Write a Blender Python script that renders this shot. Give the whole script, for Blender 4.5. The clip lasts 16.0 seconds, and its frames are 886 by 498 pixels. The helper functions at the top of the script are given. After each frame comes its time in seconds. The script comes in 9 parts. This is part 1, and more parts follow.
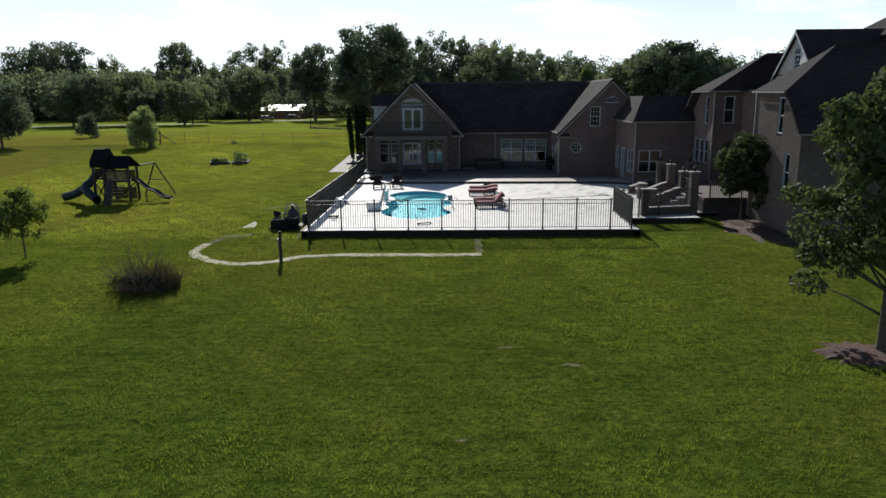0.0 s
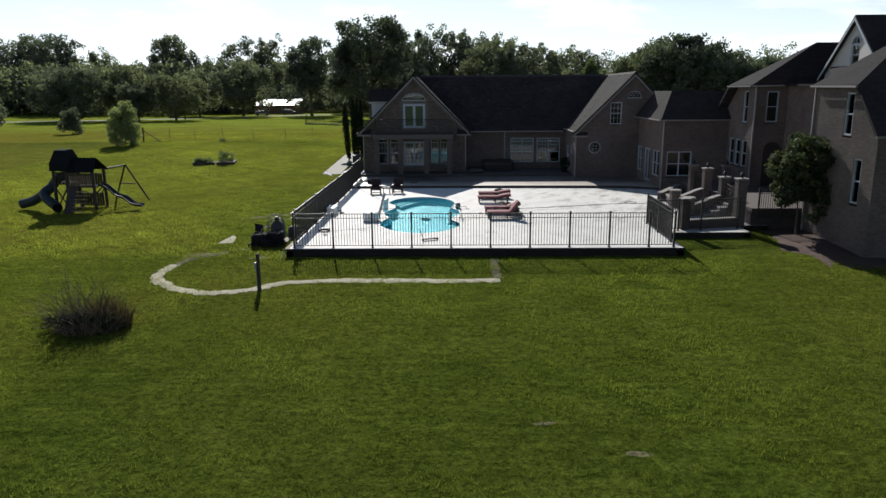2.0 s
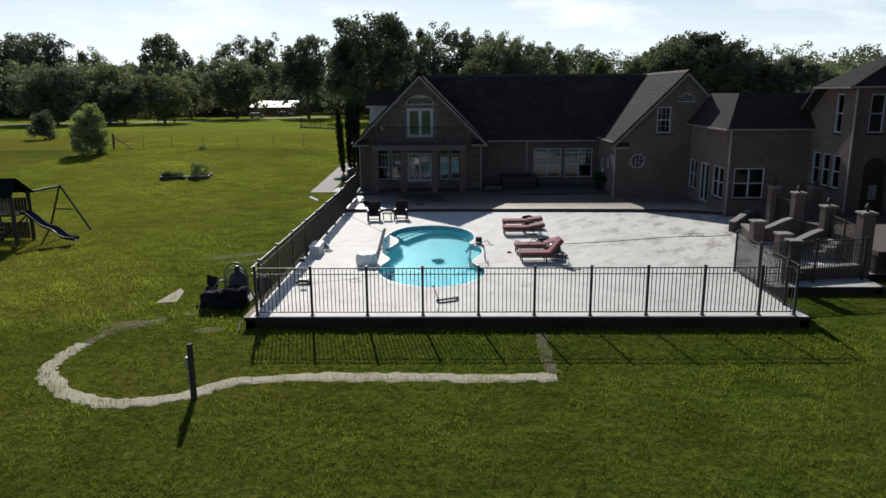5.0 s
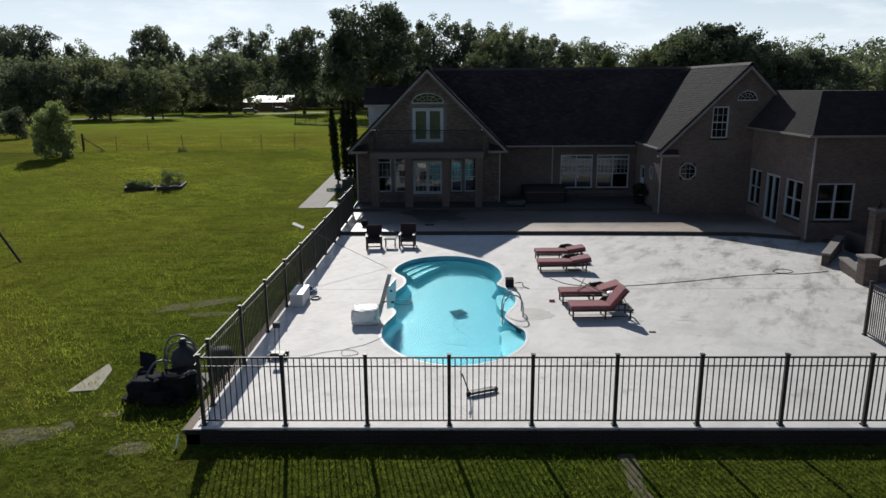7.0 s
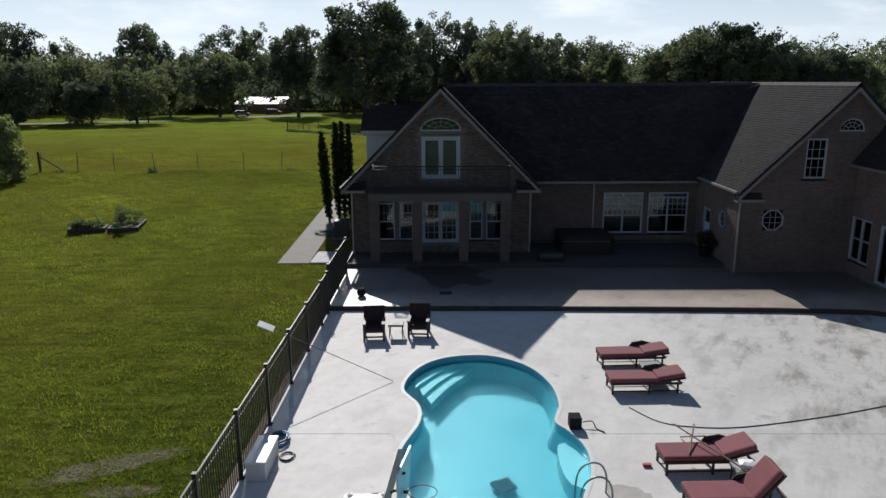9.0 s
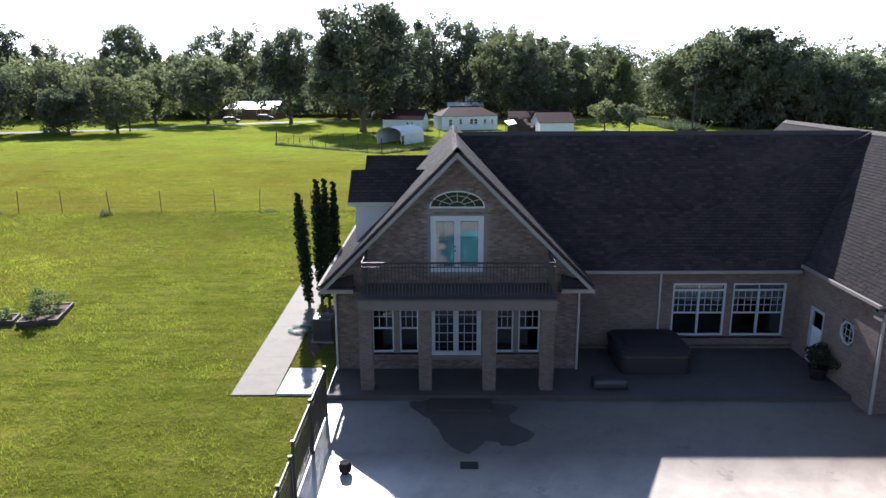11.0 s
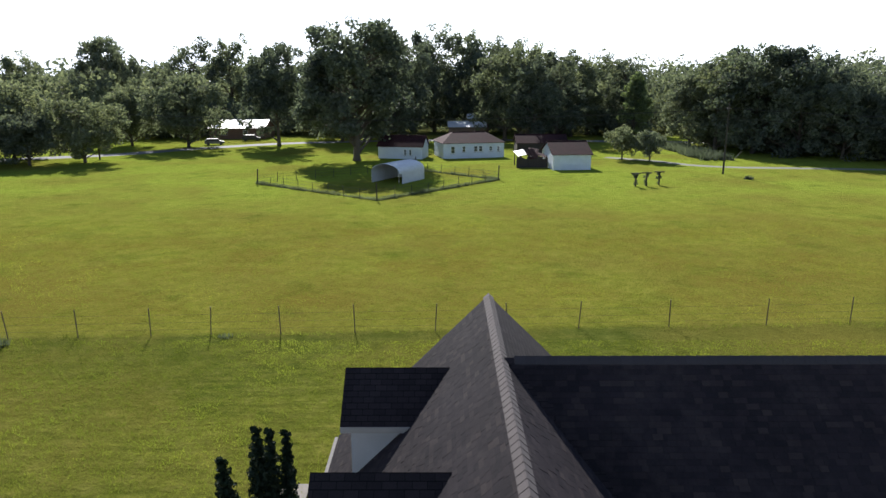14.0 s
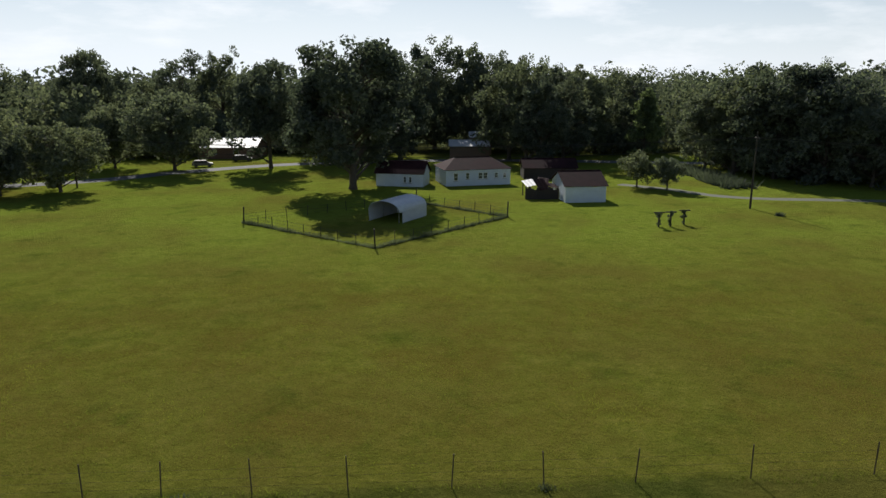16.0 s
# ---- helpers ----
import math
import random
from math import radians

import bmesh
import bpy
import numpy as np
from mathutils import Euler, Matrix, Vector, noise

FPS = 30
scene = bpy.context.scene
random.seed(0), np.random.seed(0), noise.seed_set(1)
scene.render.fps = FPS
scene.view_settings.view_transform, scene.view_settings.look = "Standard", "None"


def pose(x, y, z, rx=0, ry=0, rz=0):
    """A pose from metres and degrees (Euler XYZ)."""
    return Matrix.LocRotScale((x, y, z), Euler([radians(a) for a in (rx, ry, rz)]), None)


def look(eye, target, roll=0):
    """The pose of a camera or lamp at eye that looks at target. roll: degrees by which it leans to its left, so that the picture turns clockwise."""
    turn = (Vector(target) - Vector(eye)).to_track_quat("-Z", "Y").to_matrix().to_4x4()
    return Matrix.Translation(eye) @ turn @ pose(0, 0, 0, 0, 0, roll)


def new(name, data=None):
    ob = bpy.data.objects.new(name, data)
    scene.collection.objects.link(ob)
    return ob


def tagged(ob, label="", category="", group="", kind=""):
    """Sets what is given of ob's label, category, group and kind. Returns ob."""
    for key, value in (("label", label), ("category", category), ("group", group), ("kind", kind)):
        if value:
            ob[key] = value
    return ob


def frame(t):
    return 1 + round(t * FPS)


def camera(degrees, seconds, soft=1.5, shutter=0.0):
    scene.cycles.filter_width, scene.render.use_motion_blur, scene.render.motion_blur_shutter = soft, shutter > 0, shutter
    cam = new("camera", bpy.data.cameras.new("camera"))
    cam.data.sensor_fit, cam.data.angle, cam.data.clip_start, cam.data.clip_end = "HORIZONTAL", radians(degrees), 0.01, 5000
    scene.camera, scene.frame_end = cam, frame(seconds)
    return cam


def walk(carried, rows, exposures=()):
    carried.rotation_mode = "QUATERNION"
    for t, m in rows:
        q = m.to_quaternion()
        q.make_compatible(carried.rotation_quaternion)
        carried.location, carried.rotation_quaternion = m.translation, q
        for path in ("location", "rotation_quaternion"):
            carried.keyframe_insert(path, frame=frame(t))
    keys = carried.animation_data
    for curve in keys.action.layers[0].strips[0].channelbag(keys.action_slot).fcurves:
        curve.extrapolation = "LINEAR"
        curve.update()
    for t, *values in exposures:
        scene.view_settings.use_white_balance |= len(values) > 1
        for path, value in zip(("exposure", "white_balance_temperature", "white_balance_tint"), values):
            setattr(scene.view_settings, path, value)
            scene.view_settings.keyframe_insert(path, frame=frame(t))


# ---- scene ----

# ---- camera and its flight ----
cam = camera(65.0, 16.0)
PATH = [
    (0, (8.101, -37.344, 7.149), (8.063, -35.391, 6.718), -0.5),
    (0.5, (7.958, -36.071, 7.13), (7.921, -34.121, 6.684), -0.5),
    (1, (7.764, -34.658, 7.1), (7.731, -32.71, 6.647), -0.4),
    (1.5, (7.625, -33.16, 7.109), (7.591, -31.21, 6.665), -0.4),
    (2, (7.475, -31.582, 7.133), (7.442, -29.632, 6.688), -0.4),
    (2.5, (7.292, -30.003, 7.154), (7.258, -28.053, 6.714), -0.4),
    (3, (7.075, -28.314, 7.104), (7.042, -26.361, 6.673), -0.4),
    (3.5, (6.921, -26.767, 7.175), (6.887, -24.815, 6.744), -0.3),
    (4, (6.811, -25.232, 7.196), (6.776, -23.281, 6.761), -0.3),
    (6.5, (5.881, -16.22, 7.277), (5.85, -14.273, 6.824), -0.5),
    (7, (5.587, -14.184, 7.373), (5.558, -12.238, 6.914), -0.4),
    (7.5, (5.351, -12.033, 7.55), (5.323, -10.088, 7.088), -0.4),
    (8, (5.091, -9.828, 7.869), (5.064, -7.883, 7.403), -0.4),
    (8.5, (4.759, -7.662, 8.194), (4.737, -5.717, 7.729), -0.4),
    (9, (4.543, -5.29, 8.565), (4.522, -3.345, 8.098), -0.3),
    (11.5, (3.612, 6.932, 11.321), (3.6, 8.874, 10.844), -0.2),
    (12, (3.487, 9.359, 11.996), (3.476, 11.301, 11.519), -0.2),
    (12.5, (3.354, 11.831, 12.646), (3.345, 13.773, 12.169), -0.2),
    (13, (3.187, 14.017, 13.32), (3.181, 15.959, 12.842), -0.1),
    (13.5, (2.952, 16.487, 14.094), (2.947, 18.429, 13.615), -0.2),
    (14, (2.734, 18.937, 14.893), (2.731, 20.88, 14.417), -0.1),
    (14.5, (2.577, 21.434, 15.732), (2.576, 23.377, 15.259), -0.1),
    (15, (2.366, 23.857, 16.669), (2.367, 25.801, 16.199), -0.1),
    (15.5, (2.13, 26.31, 17.445), (2.131, 28.255, 16.976), -0.1),
    (16, (1.816, 28.716, 18.305), (1.821, 30.66, 17.835), -0.1),
]
walk(cam, [(t, look(eye, target, roll)) for t, eye, target, roll in PATH],
     [(0, 0.49, 6200, 8), (1.5, 0.48, 6200, 8), (3, 0.36, 6250, 8), (4, 0.30, 6250, 8), (6.5, 0.16, 6200, 9), (8, 0.06, 6150, 9), (9, 0.08, 6100, 10), (11.3, 1.72, 5900, 14), (13, 1.62, 5900, 14), (14.5, 0.8, 6200, 11), (16, 0.08, 6300, 10)])
# ---- light ----
SUN_TO = Vector((-2.68, 12.3, 8.43)).normalized()
sun_data = bpy.data.lights.new("sun", "SUN")
sun_data.energy, sun_data.angle, sun_data.color = 4.8, radians(0.6), (1.0, 0.94, 0.85)
sun = new("sun", sun_data)
sun.matrix_world = look(SUN_TO * 50, (0, 0, 0))

world = bpy.data.worlds.new("sky")
scene.world = world
world.use_nodes = True
wn, wl = world.node_tree.nodes, world.node_tree.links
wn.clear()
SKY = 0.056
w_out = wn.new("ShaderNodeOutputWorld")
w_bg = wn.new("ShaderNodeBackground")
w_bg.inputs["Strength"].default_value = SKY
w_sky = wn.new("ShaderNodeTexSky")
w_sky.sky_type, w_sky.sun_disc = "NISHITA", False
w_sky.sun_elevation = math.asin(SUN_TO.z)
w_sky.sun_rotation = math.atan2(SUN_TO.x, SUN_TO.y)
w_sky.air_density, w_sky.dust_density, w_sky.ozone_density = 1.0, 0.3, 2.0


def w_math(op, a, b=None, c=None):
    m = wn.new("ShaderNodeMath")
    m.operation = op
    for k, v in enumerate((a, b, c)):
        if isinstance(v, (int, float)):
            m.inputs[k].default_value = v
        elif v is not None:
            wl.new(v, m.inputs[k])
    return m.outputs[0]


def w_range(v, a, b, c, d):
    m = wn.new("ShaderNodeMapRange")
    for k, q in enumerate((a, b, c, d)):
        m.inputs[k + 1].default_value = q
    wl.new(v, m.inputs[0])
    return m.outputs[0]


# morning haze: white low over the horizon and strongest under the sun, with thin broken cloud in it
w_tc = wn.new("ShaderNodeTexCoord")
w_sep = wn.new("ShaderNodeSeparateXYZ")
wl.new(w_tc.outputs["Generated"], w_sep.inputs[0])
w_dot = wn.new("ShaderNodeVectorMath")
w_dot.operation = "DOT_PRODUCT"
wl.new(w_tc.outputs["Generated"], w_dot.inputs[0])
w_dot.inputs[1].default_value = Vector((SUN_TO.x - 0.25, SUN_TO.y, 0)).normalized()
w_low = w_math("POWER", w_range(w_sep.outputs["Z"], 0.0, 0.30, 1.0, 0.0), 1.3)
w_side = w_range(w_dot.outputs["Value"], -0.3, 0.9, 0.42, 1.0)
w_haze = w_math("MULTIPLY", w_low, w_side)
w_map = wn.new("ShaderNodeMapping")
w_map.inputs["Scale"].default_value = (2.0, 2.0, 8.0)
w_map.inputs["Location"].default_value = (0.35, 0.1, 0.0)
w_noise = wn.new("ShaderNodeTexNoise")
w_noise.inputs["Scale"].default_value, w_noise.inputs["Detail"].default_value = 2.6, 9.0
w_noise.inputs["Roughness"].default_value = 0.6
wl.new(w_tc.outputs["Generated"], w_map.inputs["Vector"])
wl.new(w_map.outputs["Vector"], w_noise.inputs["Vector"])
w_cloud = w_math("MULTIPLY", w_range(w_noise.outputs["Fac"], 0.47, 0.66, 0.0, 0.7), w_range(w_dot.outputs["Value"], -0.5, 0.8, 0.15, 1.0))
w_cloud = w_math("MULTIPLY", w_cloud, w_range(w_sep.outputs["Z"], 0.15, 0.6, 1.0, 0.15))
w_m1, w_m2 = wn.new("ShaderNodeMixRGB"), wn.new("ShaderNodeMixRGB")
w_m1.inputs["Color2"].default_value = (0.86 / SKY, 0.92 / SKY, 0.99 / SKY, 1)
w_m2.inputs["Color2"].default_value = (0.98 / SKY, 0.99 / SKY, 1.0 / SKY, 1)
wl.new(w_haze, w_m1.inputs["Fac"])
wl.new(w_sky.outputs["Color"], w_m1.inputs["Color1"])
wl.new(w_cloud, w_m2.inputs["Fac"])
wl.new(w_m1.outputs["Color"], w_m2.inputs["Color1"])
wl.new(w_m2.outputs["Color"], w_bg.inputs["Color"])
wl.new(w_bg.outputs["Background"], w_out.inputs["Surface"])

# ---- building blocks ----
def thing(name, label, category, group="", kind="", at=None):
    ob = new(name)
    ob.empty_display_size = 0.2
    if at is not None:
        ob.matrix_world = at
    return tagged(ob, label, category, group, kind)


def mesh_of(bm, name, material, smooth=False):
    me = bpy.data.meshes.new(name)
    bm.normal_update()
    bm.to_mesh(me)
    bm.free()
    for m in material if isinstance(material, (list, tuple)) else [material]:
        me.materials.append(m)
    if smooth:
        for p in me.polygons:
            p.use_smooth = True
    return me


def part(name, bm, material, parent=None, label="", smooth=False):
    ob = new(name, mesh_of(bm, name, material, smooth))
    if parent is not None:
        ob.parent = parent
    if label:
        ob["label"] = label
    return ob


def single(name, bm, material, label, category, group="", kind="", smooth=False):
    return tagged(part(name, bm, material, None, "", smooth), label, category, group, kind)


def box(bm, x0, x1, y0, y1, z0, z1, bevel=0.0, m=None):
    vs = [bm.verts.new(v) for v in ((x0, y0, z0), (x1, y0, z0), (x1, y1, z0), (x0, y1, z0), (x0, y0, z1), (x1, y0, z1), (x1, y1, z1), (x0, y1, z1))]
    fs = [bm.faces.new([vs[i] for i in f]) for f in ((3, 2, 1, 0), (4, 5, 6, 7), (0, 1, 5, 4), (1, 2, 6, 5), (2, 3, 7, 6), (3, 0, 4, 7))]
    if m is not None:
        bmesh.ops.transform(bm, matrix=m, verts=vs)
    if bevel:
        es = list({e for f in fs for e in f.edges})
        bmesh.ops.bevel(bm, geom=es, offset=bevel, segments=2, affect="EDGES", profile=0.6)
    return bm


def prism(bm, pts, z0, z1):
    """A flat outline (counter-clockwise) drawn up from z0 to z1."""
    lo = [bm.verts.new((x, y, z0)) for x, y in pts]
    hi = [bm.verts.new((x, y, z1)) for x, y in pts]
    n = len(pts)
    bm.faces.new(lo[::-1])
    bm.faces.new(hi)
    for i in range(n):
        j = (i + 1) % n
        bm.faces.new((lo[i], lo[j], hi[j], hi[i]))
    return bm


def slab(bm, pts, d):
    """A planar polygon in space, given thickness d (a vector)."""
    d = Vector(d)
    a = [bm.verts.new(p) for p in pts]
    b = [bm.verts.new(Vector(p) + d) for p in pts]
    n = len(pts)
    bm.faces.new(a)
    bm.faces.new(b[::-1])
    for i in range(n):
        j = (i + 1) % n
        bm.faces.new((a[j], a[i], b[i], b[j]))
    return bm


def tube(bm, pts, r, seg=6, close=True):
    """A round bar along points; r is a radius or one for each point."""
    pts = [Vector(p) for p in pts]
    rs = r if isinstance(r, (list, tuple)) else [r] * len(pts)
    rings = []
    for i, p in enumerate(pts):
        d = (pts[min(i + 1, len(pts) - 1)] - pts[max(i - 1, 0)]).normalized()
        u = d.cross(Vector((0, 0, 1)) if abs(d.z) < 0.95 else Vector((1, 0, 0))).normalized()
        v = d.cross(u)
        rings.append([bm.verts.new(p + float(rs[i]) * (math.cos(2 * math.pi * k / seg) * u + math.sin(2 * math.pi * k / seg) * v)) for k in range(seg)])
    for a, b in zip(rings, rings[1:]):
        for k in range(seg):
            bm.faces.new((a[k], a[(k + 1) % seg], b[(k + 1) % seg], b[k]))
    if close:
        bm.faces.new(rings[0][::-1])
        bm.faces.new(rings[-1])
    return bm


def lathe(bm, profile, seg=16, at=(0, 0, 0)):
    """A body of revolution: profile of (radius, height)."""
    o = Vector(at)
    rings = [[bm.verts.new(o + Vector((r * math.cos(2 * math.pi * k / seg), r * math.sin(2 * math.pi * k / seg), z))) for k in range(seg)] for r, z in profile]
    for a, b in zip(rings, rings[1:]):
        for k in range(seg):
            bm.faces.new((a[k], a[(k + 1) % seg], b[(k + 1) % seg], b[k]))
    bm.faces.new(rings[0][::-1])
    bm.faces.new(rings[-1])
    return bm


def spline(pts, steps=6, closed=False):
    """Points along a smooth curve through pts."""
    pts = [Vector(p) for p in pts]
    n = len(pts)
    out = []
    for i in range(n if closed else n - 1):
        if closed:
            p0, p1, p2, p3 = (pts[(i + k) % n] for k in (-1, 0, 1, 2))
        else:
            p0, p1, p2, p3 = pts[max(i - 1, 0)], pts[i], pts[i + 1], pts[min(i + 2, n - 1)]
        for s in range(steps):
            t = s / steps
            out.append(0.5 * (2 * p1 + (p2 - p0) * t + (2 * p0 - 5 * p1 + 4 * p2 - p3) * t * t + (3 * p1 - 3 * p2 + p3 - p0) * t ** 3))
    if not closed:
        out.append(pts[-1])
    return out


GROUND_Y = [-80, -40, -20, -10, -4, 0, 5, 15, 28, 42, 54, 70, 100, 140, 190, 400]
GROUND_Z = [-1.8, -1.6, -1.15, -0.78, -0.49, -0.355, -0.26, 0.0, 0.45, 0.95, 1.3, 0.75, 0.35, 0.2, 0.0, 0.0]


def ground_z(x, y):
    """The lie of the land: it climbs gently from the front lawn past the house and falls again in the field."""
    return float(ground_zs(np.float64(y)))


def ground_zs(y):
    return sum(w * np.interp(y + d, GROUND_Y, GROUND_Z) for d, w in ((-4, 0.2), (0, 0.6), (4, 0.2)))


# ---- materials ----
def nodes_of(name):
    mt = bpy.data.materials.new(name)
    mt.use_nodes = True
    nt = mt.node_tree
    return mt, nt.nodes, nt.links, nt.nodes["Principled BSDF"]


def rgb(c):
    return (*c, 1.0)


def ramp(n, l, src, stops):
    r = n.new("ShaderNodeValToRGB")
    els = r.color_ramp.elements
    while len(els) < len(stops):
        els.new(0.5)
    for e, (p, c) in zip(els, stops):
        e.position, e.color = p, rgb(c)
    l.new(src, r.inputs["Fac"])
    return r.outputs["Color"]


def noise_tex(n, l, scale, detail=4.0, rough=0.55, vec=None):
    t = n.new("ShaderNodeTexNoise")
    t.inputs["Scale"].default_value, t.inputs["Detail"].default_value, t.inputs["Roughness"].default_value = scale, detail, rough
    if vec is None:
        vec = n.new("ShaderNodeNewGeometry").outputs["Position"]
    l.new(vec, t.inputs["Vector"])
    return t.outputs["Fac"]


def mixc(n, l, fac, a, b, mode="MIX"):
    m = n.new("ShaderNodeMixRGB")
    m.blend_type = mode
    for s, v in (("Fac", fac), ("Color1", a), ("Color2", b)):
        if isinstance(v, (int, float)):
            m.inputs[s].default_value = v
        elif isinstance(v, tuple):
            m.inputs[s].default_value = rgb(v)
        else:
            l.new(v, m.inputs[s])
    return m.outputs["Color"]


def bump(n, l, height, strength, dist, shader, prev=None):
    b = n.new("ShaderNodeBump")
    b.inputs["Strength"].default_value, b.inputs["Distance"].default_value = strength, dist
    l.new(height, b.inputs["Height"])
    if prev is not None:
        l.new(prev, b.inputs["Normal"])
    l.new(b.outputs["Normal"], shader.inputs["Normal"])
    return b.outputs["Normal"]


def surf(name, color, rough=0.7, metal=0.0, var=0.18, fine=60.0, coarse=1.5, relief=0.15, depth=0.004, tint=None):
    """A plain material with fine grain and broad wear."""
    mt, n, l, b = nodes_of(name)
    dark = tuple(c * (1 - var) for c in color)
    lite = tuple(min(1.0, c * (1 + var)) for c in color)
    fa = noise_tex(n, l, fine)
    co = noise_tex(n, l, coarse, 5.0, 0.6)
    c1 = ramp(n, l, co, [(0.32, dark), (0.68, lite)])
    c2 = mixc(n, l, 0.35, c1, ramp(n, l, fa, [(0.3, dark), (0.7, tint or lite)]))
    info = n.new("ShaderNodeObjectInfo")
    hsv = n.new("ShaderNodeHueSaturation")
    mr = n.new("ShaderNodeMapRange")
    mr.inputs["To Min"].default_value, mr.inputs["To Max"].default_value = 1 - var * 0.5, 1 + var * 0.5
    l.new(info.outputs["Random"], mr.inputs["Value"])
    l.new(mr.outputs["Result"], hsv.inputs["Value"])
    l.new(c2, hsv.inputs["Color"])
    l.new(hsv.outputs["Color"], b.inputs["Base Color"])
    rr = n.new("ShaderNodeMapRange")
    rr.inputs["To Min"].default_value, rr.inputs["To Max"].default_value = max(0.03, rough - 0.1), min(1, rough + 0.1)
    l.new(co, rr.inputs["Value"])
    l.new(rr.outputs["Result"], b.inputs["Roughness"])
    b.inputs["Metallic"].default_value = metal
    if relief:
        bump(n, l, fa, relief, depth, b)
    return mt


def course_uv(n, l):
    """Coordinates on walls and slopes: along the courses, and height."""
    g = n.new("ShaderNodeNewGeometry")
    p, q = n.new("ShaderNodeSeparateXYZ"), n.new("ShaderNodeSeparateXYZ")
    l.new(g.outputs["Position"], p.inputs[0])
    l.new(g.outputs["True Normal"], q.inputs[0])
    ax, ay = n.new("ShaderNodeMath"), n.new("ShaderNodeMath")
    ax.operation = ay.operation = "ABSOLUTE"
    l.new(q.outputs["X"], ax.inputs[0])
    l.new(q.outputs["Y"], ay.inputs[0])
    gt = n.new("ShaderNodeMath")
    gt.operation = "GREATER_THAN"
    l.new(ax.outputs[0], gt.inputs[0])
    l.new(ay.outputs[0], gt.inputs[1])
    mx = n.new("ShaderNodeMix")
    l.new(gt.outputs[0], mx.inputs[0])
    l.new(p.outputs["X"], mx.inputs[2])
    l.new(p.outputs["Y"], mx.inputs[3])
    c = n.new("ShaderNodeCombineXYZ")
    l.new(mx.outputs[0], c.inputs["X"])
    l.new(p.outputs["Z"], c.inputs["Y"])
    return c.outputs[0]


def brick_like(name, c1, c2, mortar, bw, bh, gap, rough, strength, dist, offset=0.5, stain=None):
    mt, n, l, b = nodes_of(name)
    t = n.new("ShaderNodeTexBrick")
    t.offset = offset
    l.new(course_uv(n, l), t.inputs["Vector"])
    for s, v in (("Color1", rgb(c1)), ("Color2", rgb(c2)), ("Mortar", rgb(mortar)), ("Scale", 1.0), ("Mortar Size", gap), ("Mortar Smooth", 0.2), ("Bias", 0.0), ("Brick Width", bw), ("Row Height", bh)):
        t.inputs[s].default_value = v
    big = noise_tex(n, l, 0.45, 6.0, 0.65)
    fine = noise_tex(n, l, 35.0, 3.0)
    col = mixc(n, l, 0.55, t.outputs["Color"], ramp(n, l, big, [(0.3, (0.45, 0.45, 0.45)), (0.7, (1.25, 1.2, 1.15))]), "MULTIPLY")
    col = mixc(n, l, 0.4, col, ramp(n, l, fine, [(0.3, (0.55, 0.55, 0.55)), (0.7, (1.3, 1.3, 1.3))]), "MULTIPLY")
    if stain:
        st = ramp(n, l, noise_tex(n, l, 0.22, 7.0, 0.7), [(0.52, (0, 0, 0)), (0.7, (0.6, 0.6, 0.6))])
        col = mixc(n, l, st, col, stain)
    l.new(col, b.inputs["Base Color"])
    b.inputs["Roughness"].default_value = rough
    b.inputs["Specular IOR Level"].default_value = 0.12
    b.inputs["Diffuse Roughness"].default_value = 1.0
    first = bump(n, l, t.outputs["Fac"], -strength, dist, b)
    bump(n, l, fine, 0.35, 0.006, b, first)
    return mt


BRICK = brick_like("brick", (0.176, 0.130, 0.116), (0.122, 0.088, 0.081), (0.160, 0.146, 0.138), 0.21, 0.076, 0.010, 0.85, 0.8, 0.008)
SHINGLE = brick_like("roof_shingle", (0.050, 0.040, 0.043), (0.034, 0.028, 0.031), (0.014, 0.012, 0.014), 0.30, 0.105, 0.007, 0.92, 0.9, 0.012, stain=(0.052, 0.043, 0.042))
TRIM = surf("trim_paint", (0.36, 0.345, 0.33), 0.5, var=0.08, relief=0.05)
# white frames, with the blue-grey of the house's shade put into the colour
WINFRAME = surf("shaded_white_trim", (0.34, 0.365, 0.405), 0.5, var=0.08, relief=0.04)
FASCIA = surf("fascia_paint", (0.185, 0.165, 0.16), 0.55, var=0.1, relief=0.05)
WHITE = surf("white_paint", (0.80, 0.80, 0.78), 0.4, var=0.06, relief=0.04)
SIDING = surf("dormer_siding", (0.44, 0.45, 0.48), 0.6, var=0.07, fine=20, relief=0.05)
IRON = surf("black_iron", (0.022, 0.020, 0.018), 0.55, 0.1, var=0.3, relief=0.05)
MATTEBLACK = surf("weathered_black", (0.018, 0.018, 0.020), 1.0, var=0.4, fine=20, coarse=3, relief=0.3)
MATTEBLACK.node_tree.nodes["Principled BSDF"].inputs["Specular IOR Level"].default_value = 0.1
BLACK = surf("black_plastic", (0.02, 0.02, 0.022), 0.45, var=0.25, relief=0.05)
STEEL = surf("steel", (0.6, 0.61, 0.62), 0.28, 1.0, var=0.08, relief=0.03)
CUSHION = surf("red_cushion", (0.19, 0.058, 0.066), 0.85, var=0.2, fine=150, coarse=3, relief=0.3)
WICKER = surf("dark_wicker", (0.045, 0.030, 0.024), 0.6, var=0.35, fine=90, relief=0.5, depth=0.01)
WOOD = surf("weathered_wood", (0.17, 0.115, 0.075), 0.8, var=0.3, fine=30, coarse=4, relief=0.4, depth=0.006)
DARKWOOD = surf("stained_wood", (0.035, 0.026, 0.022), 0.75, var=0.3, fine=30, coarse=3, relief=0.4, depth=0.006)
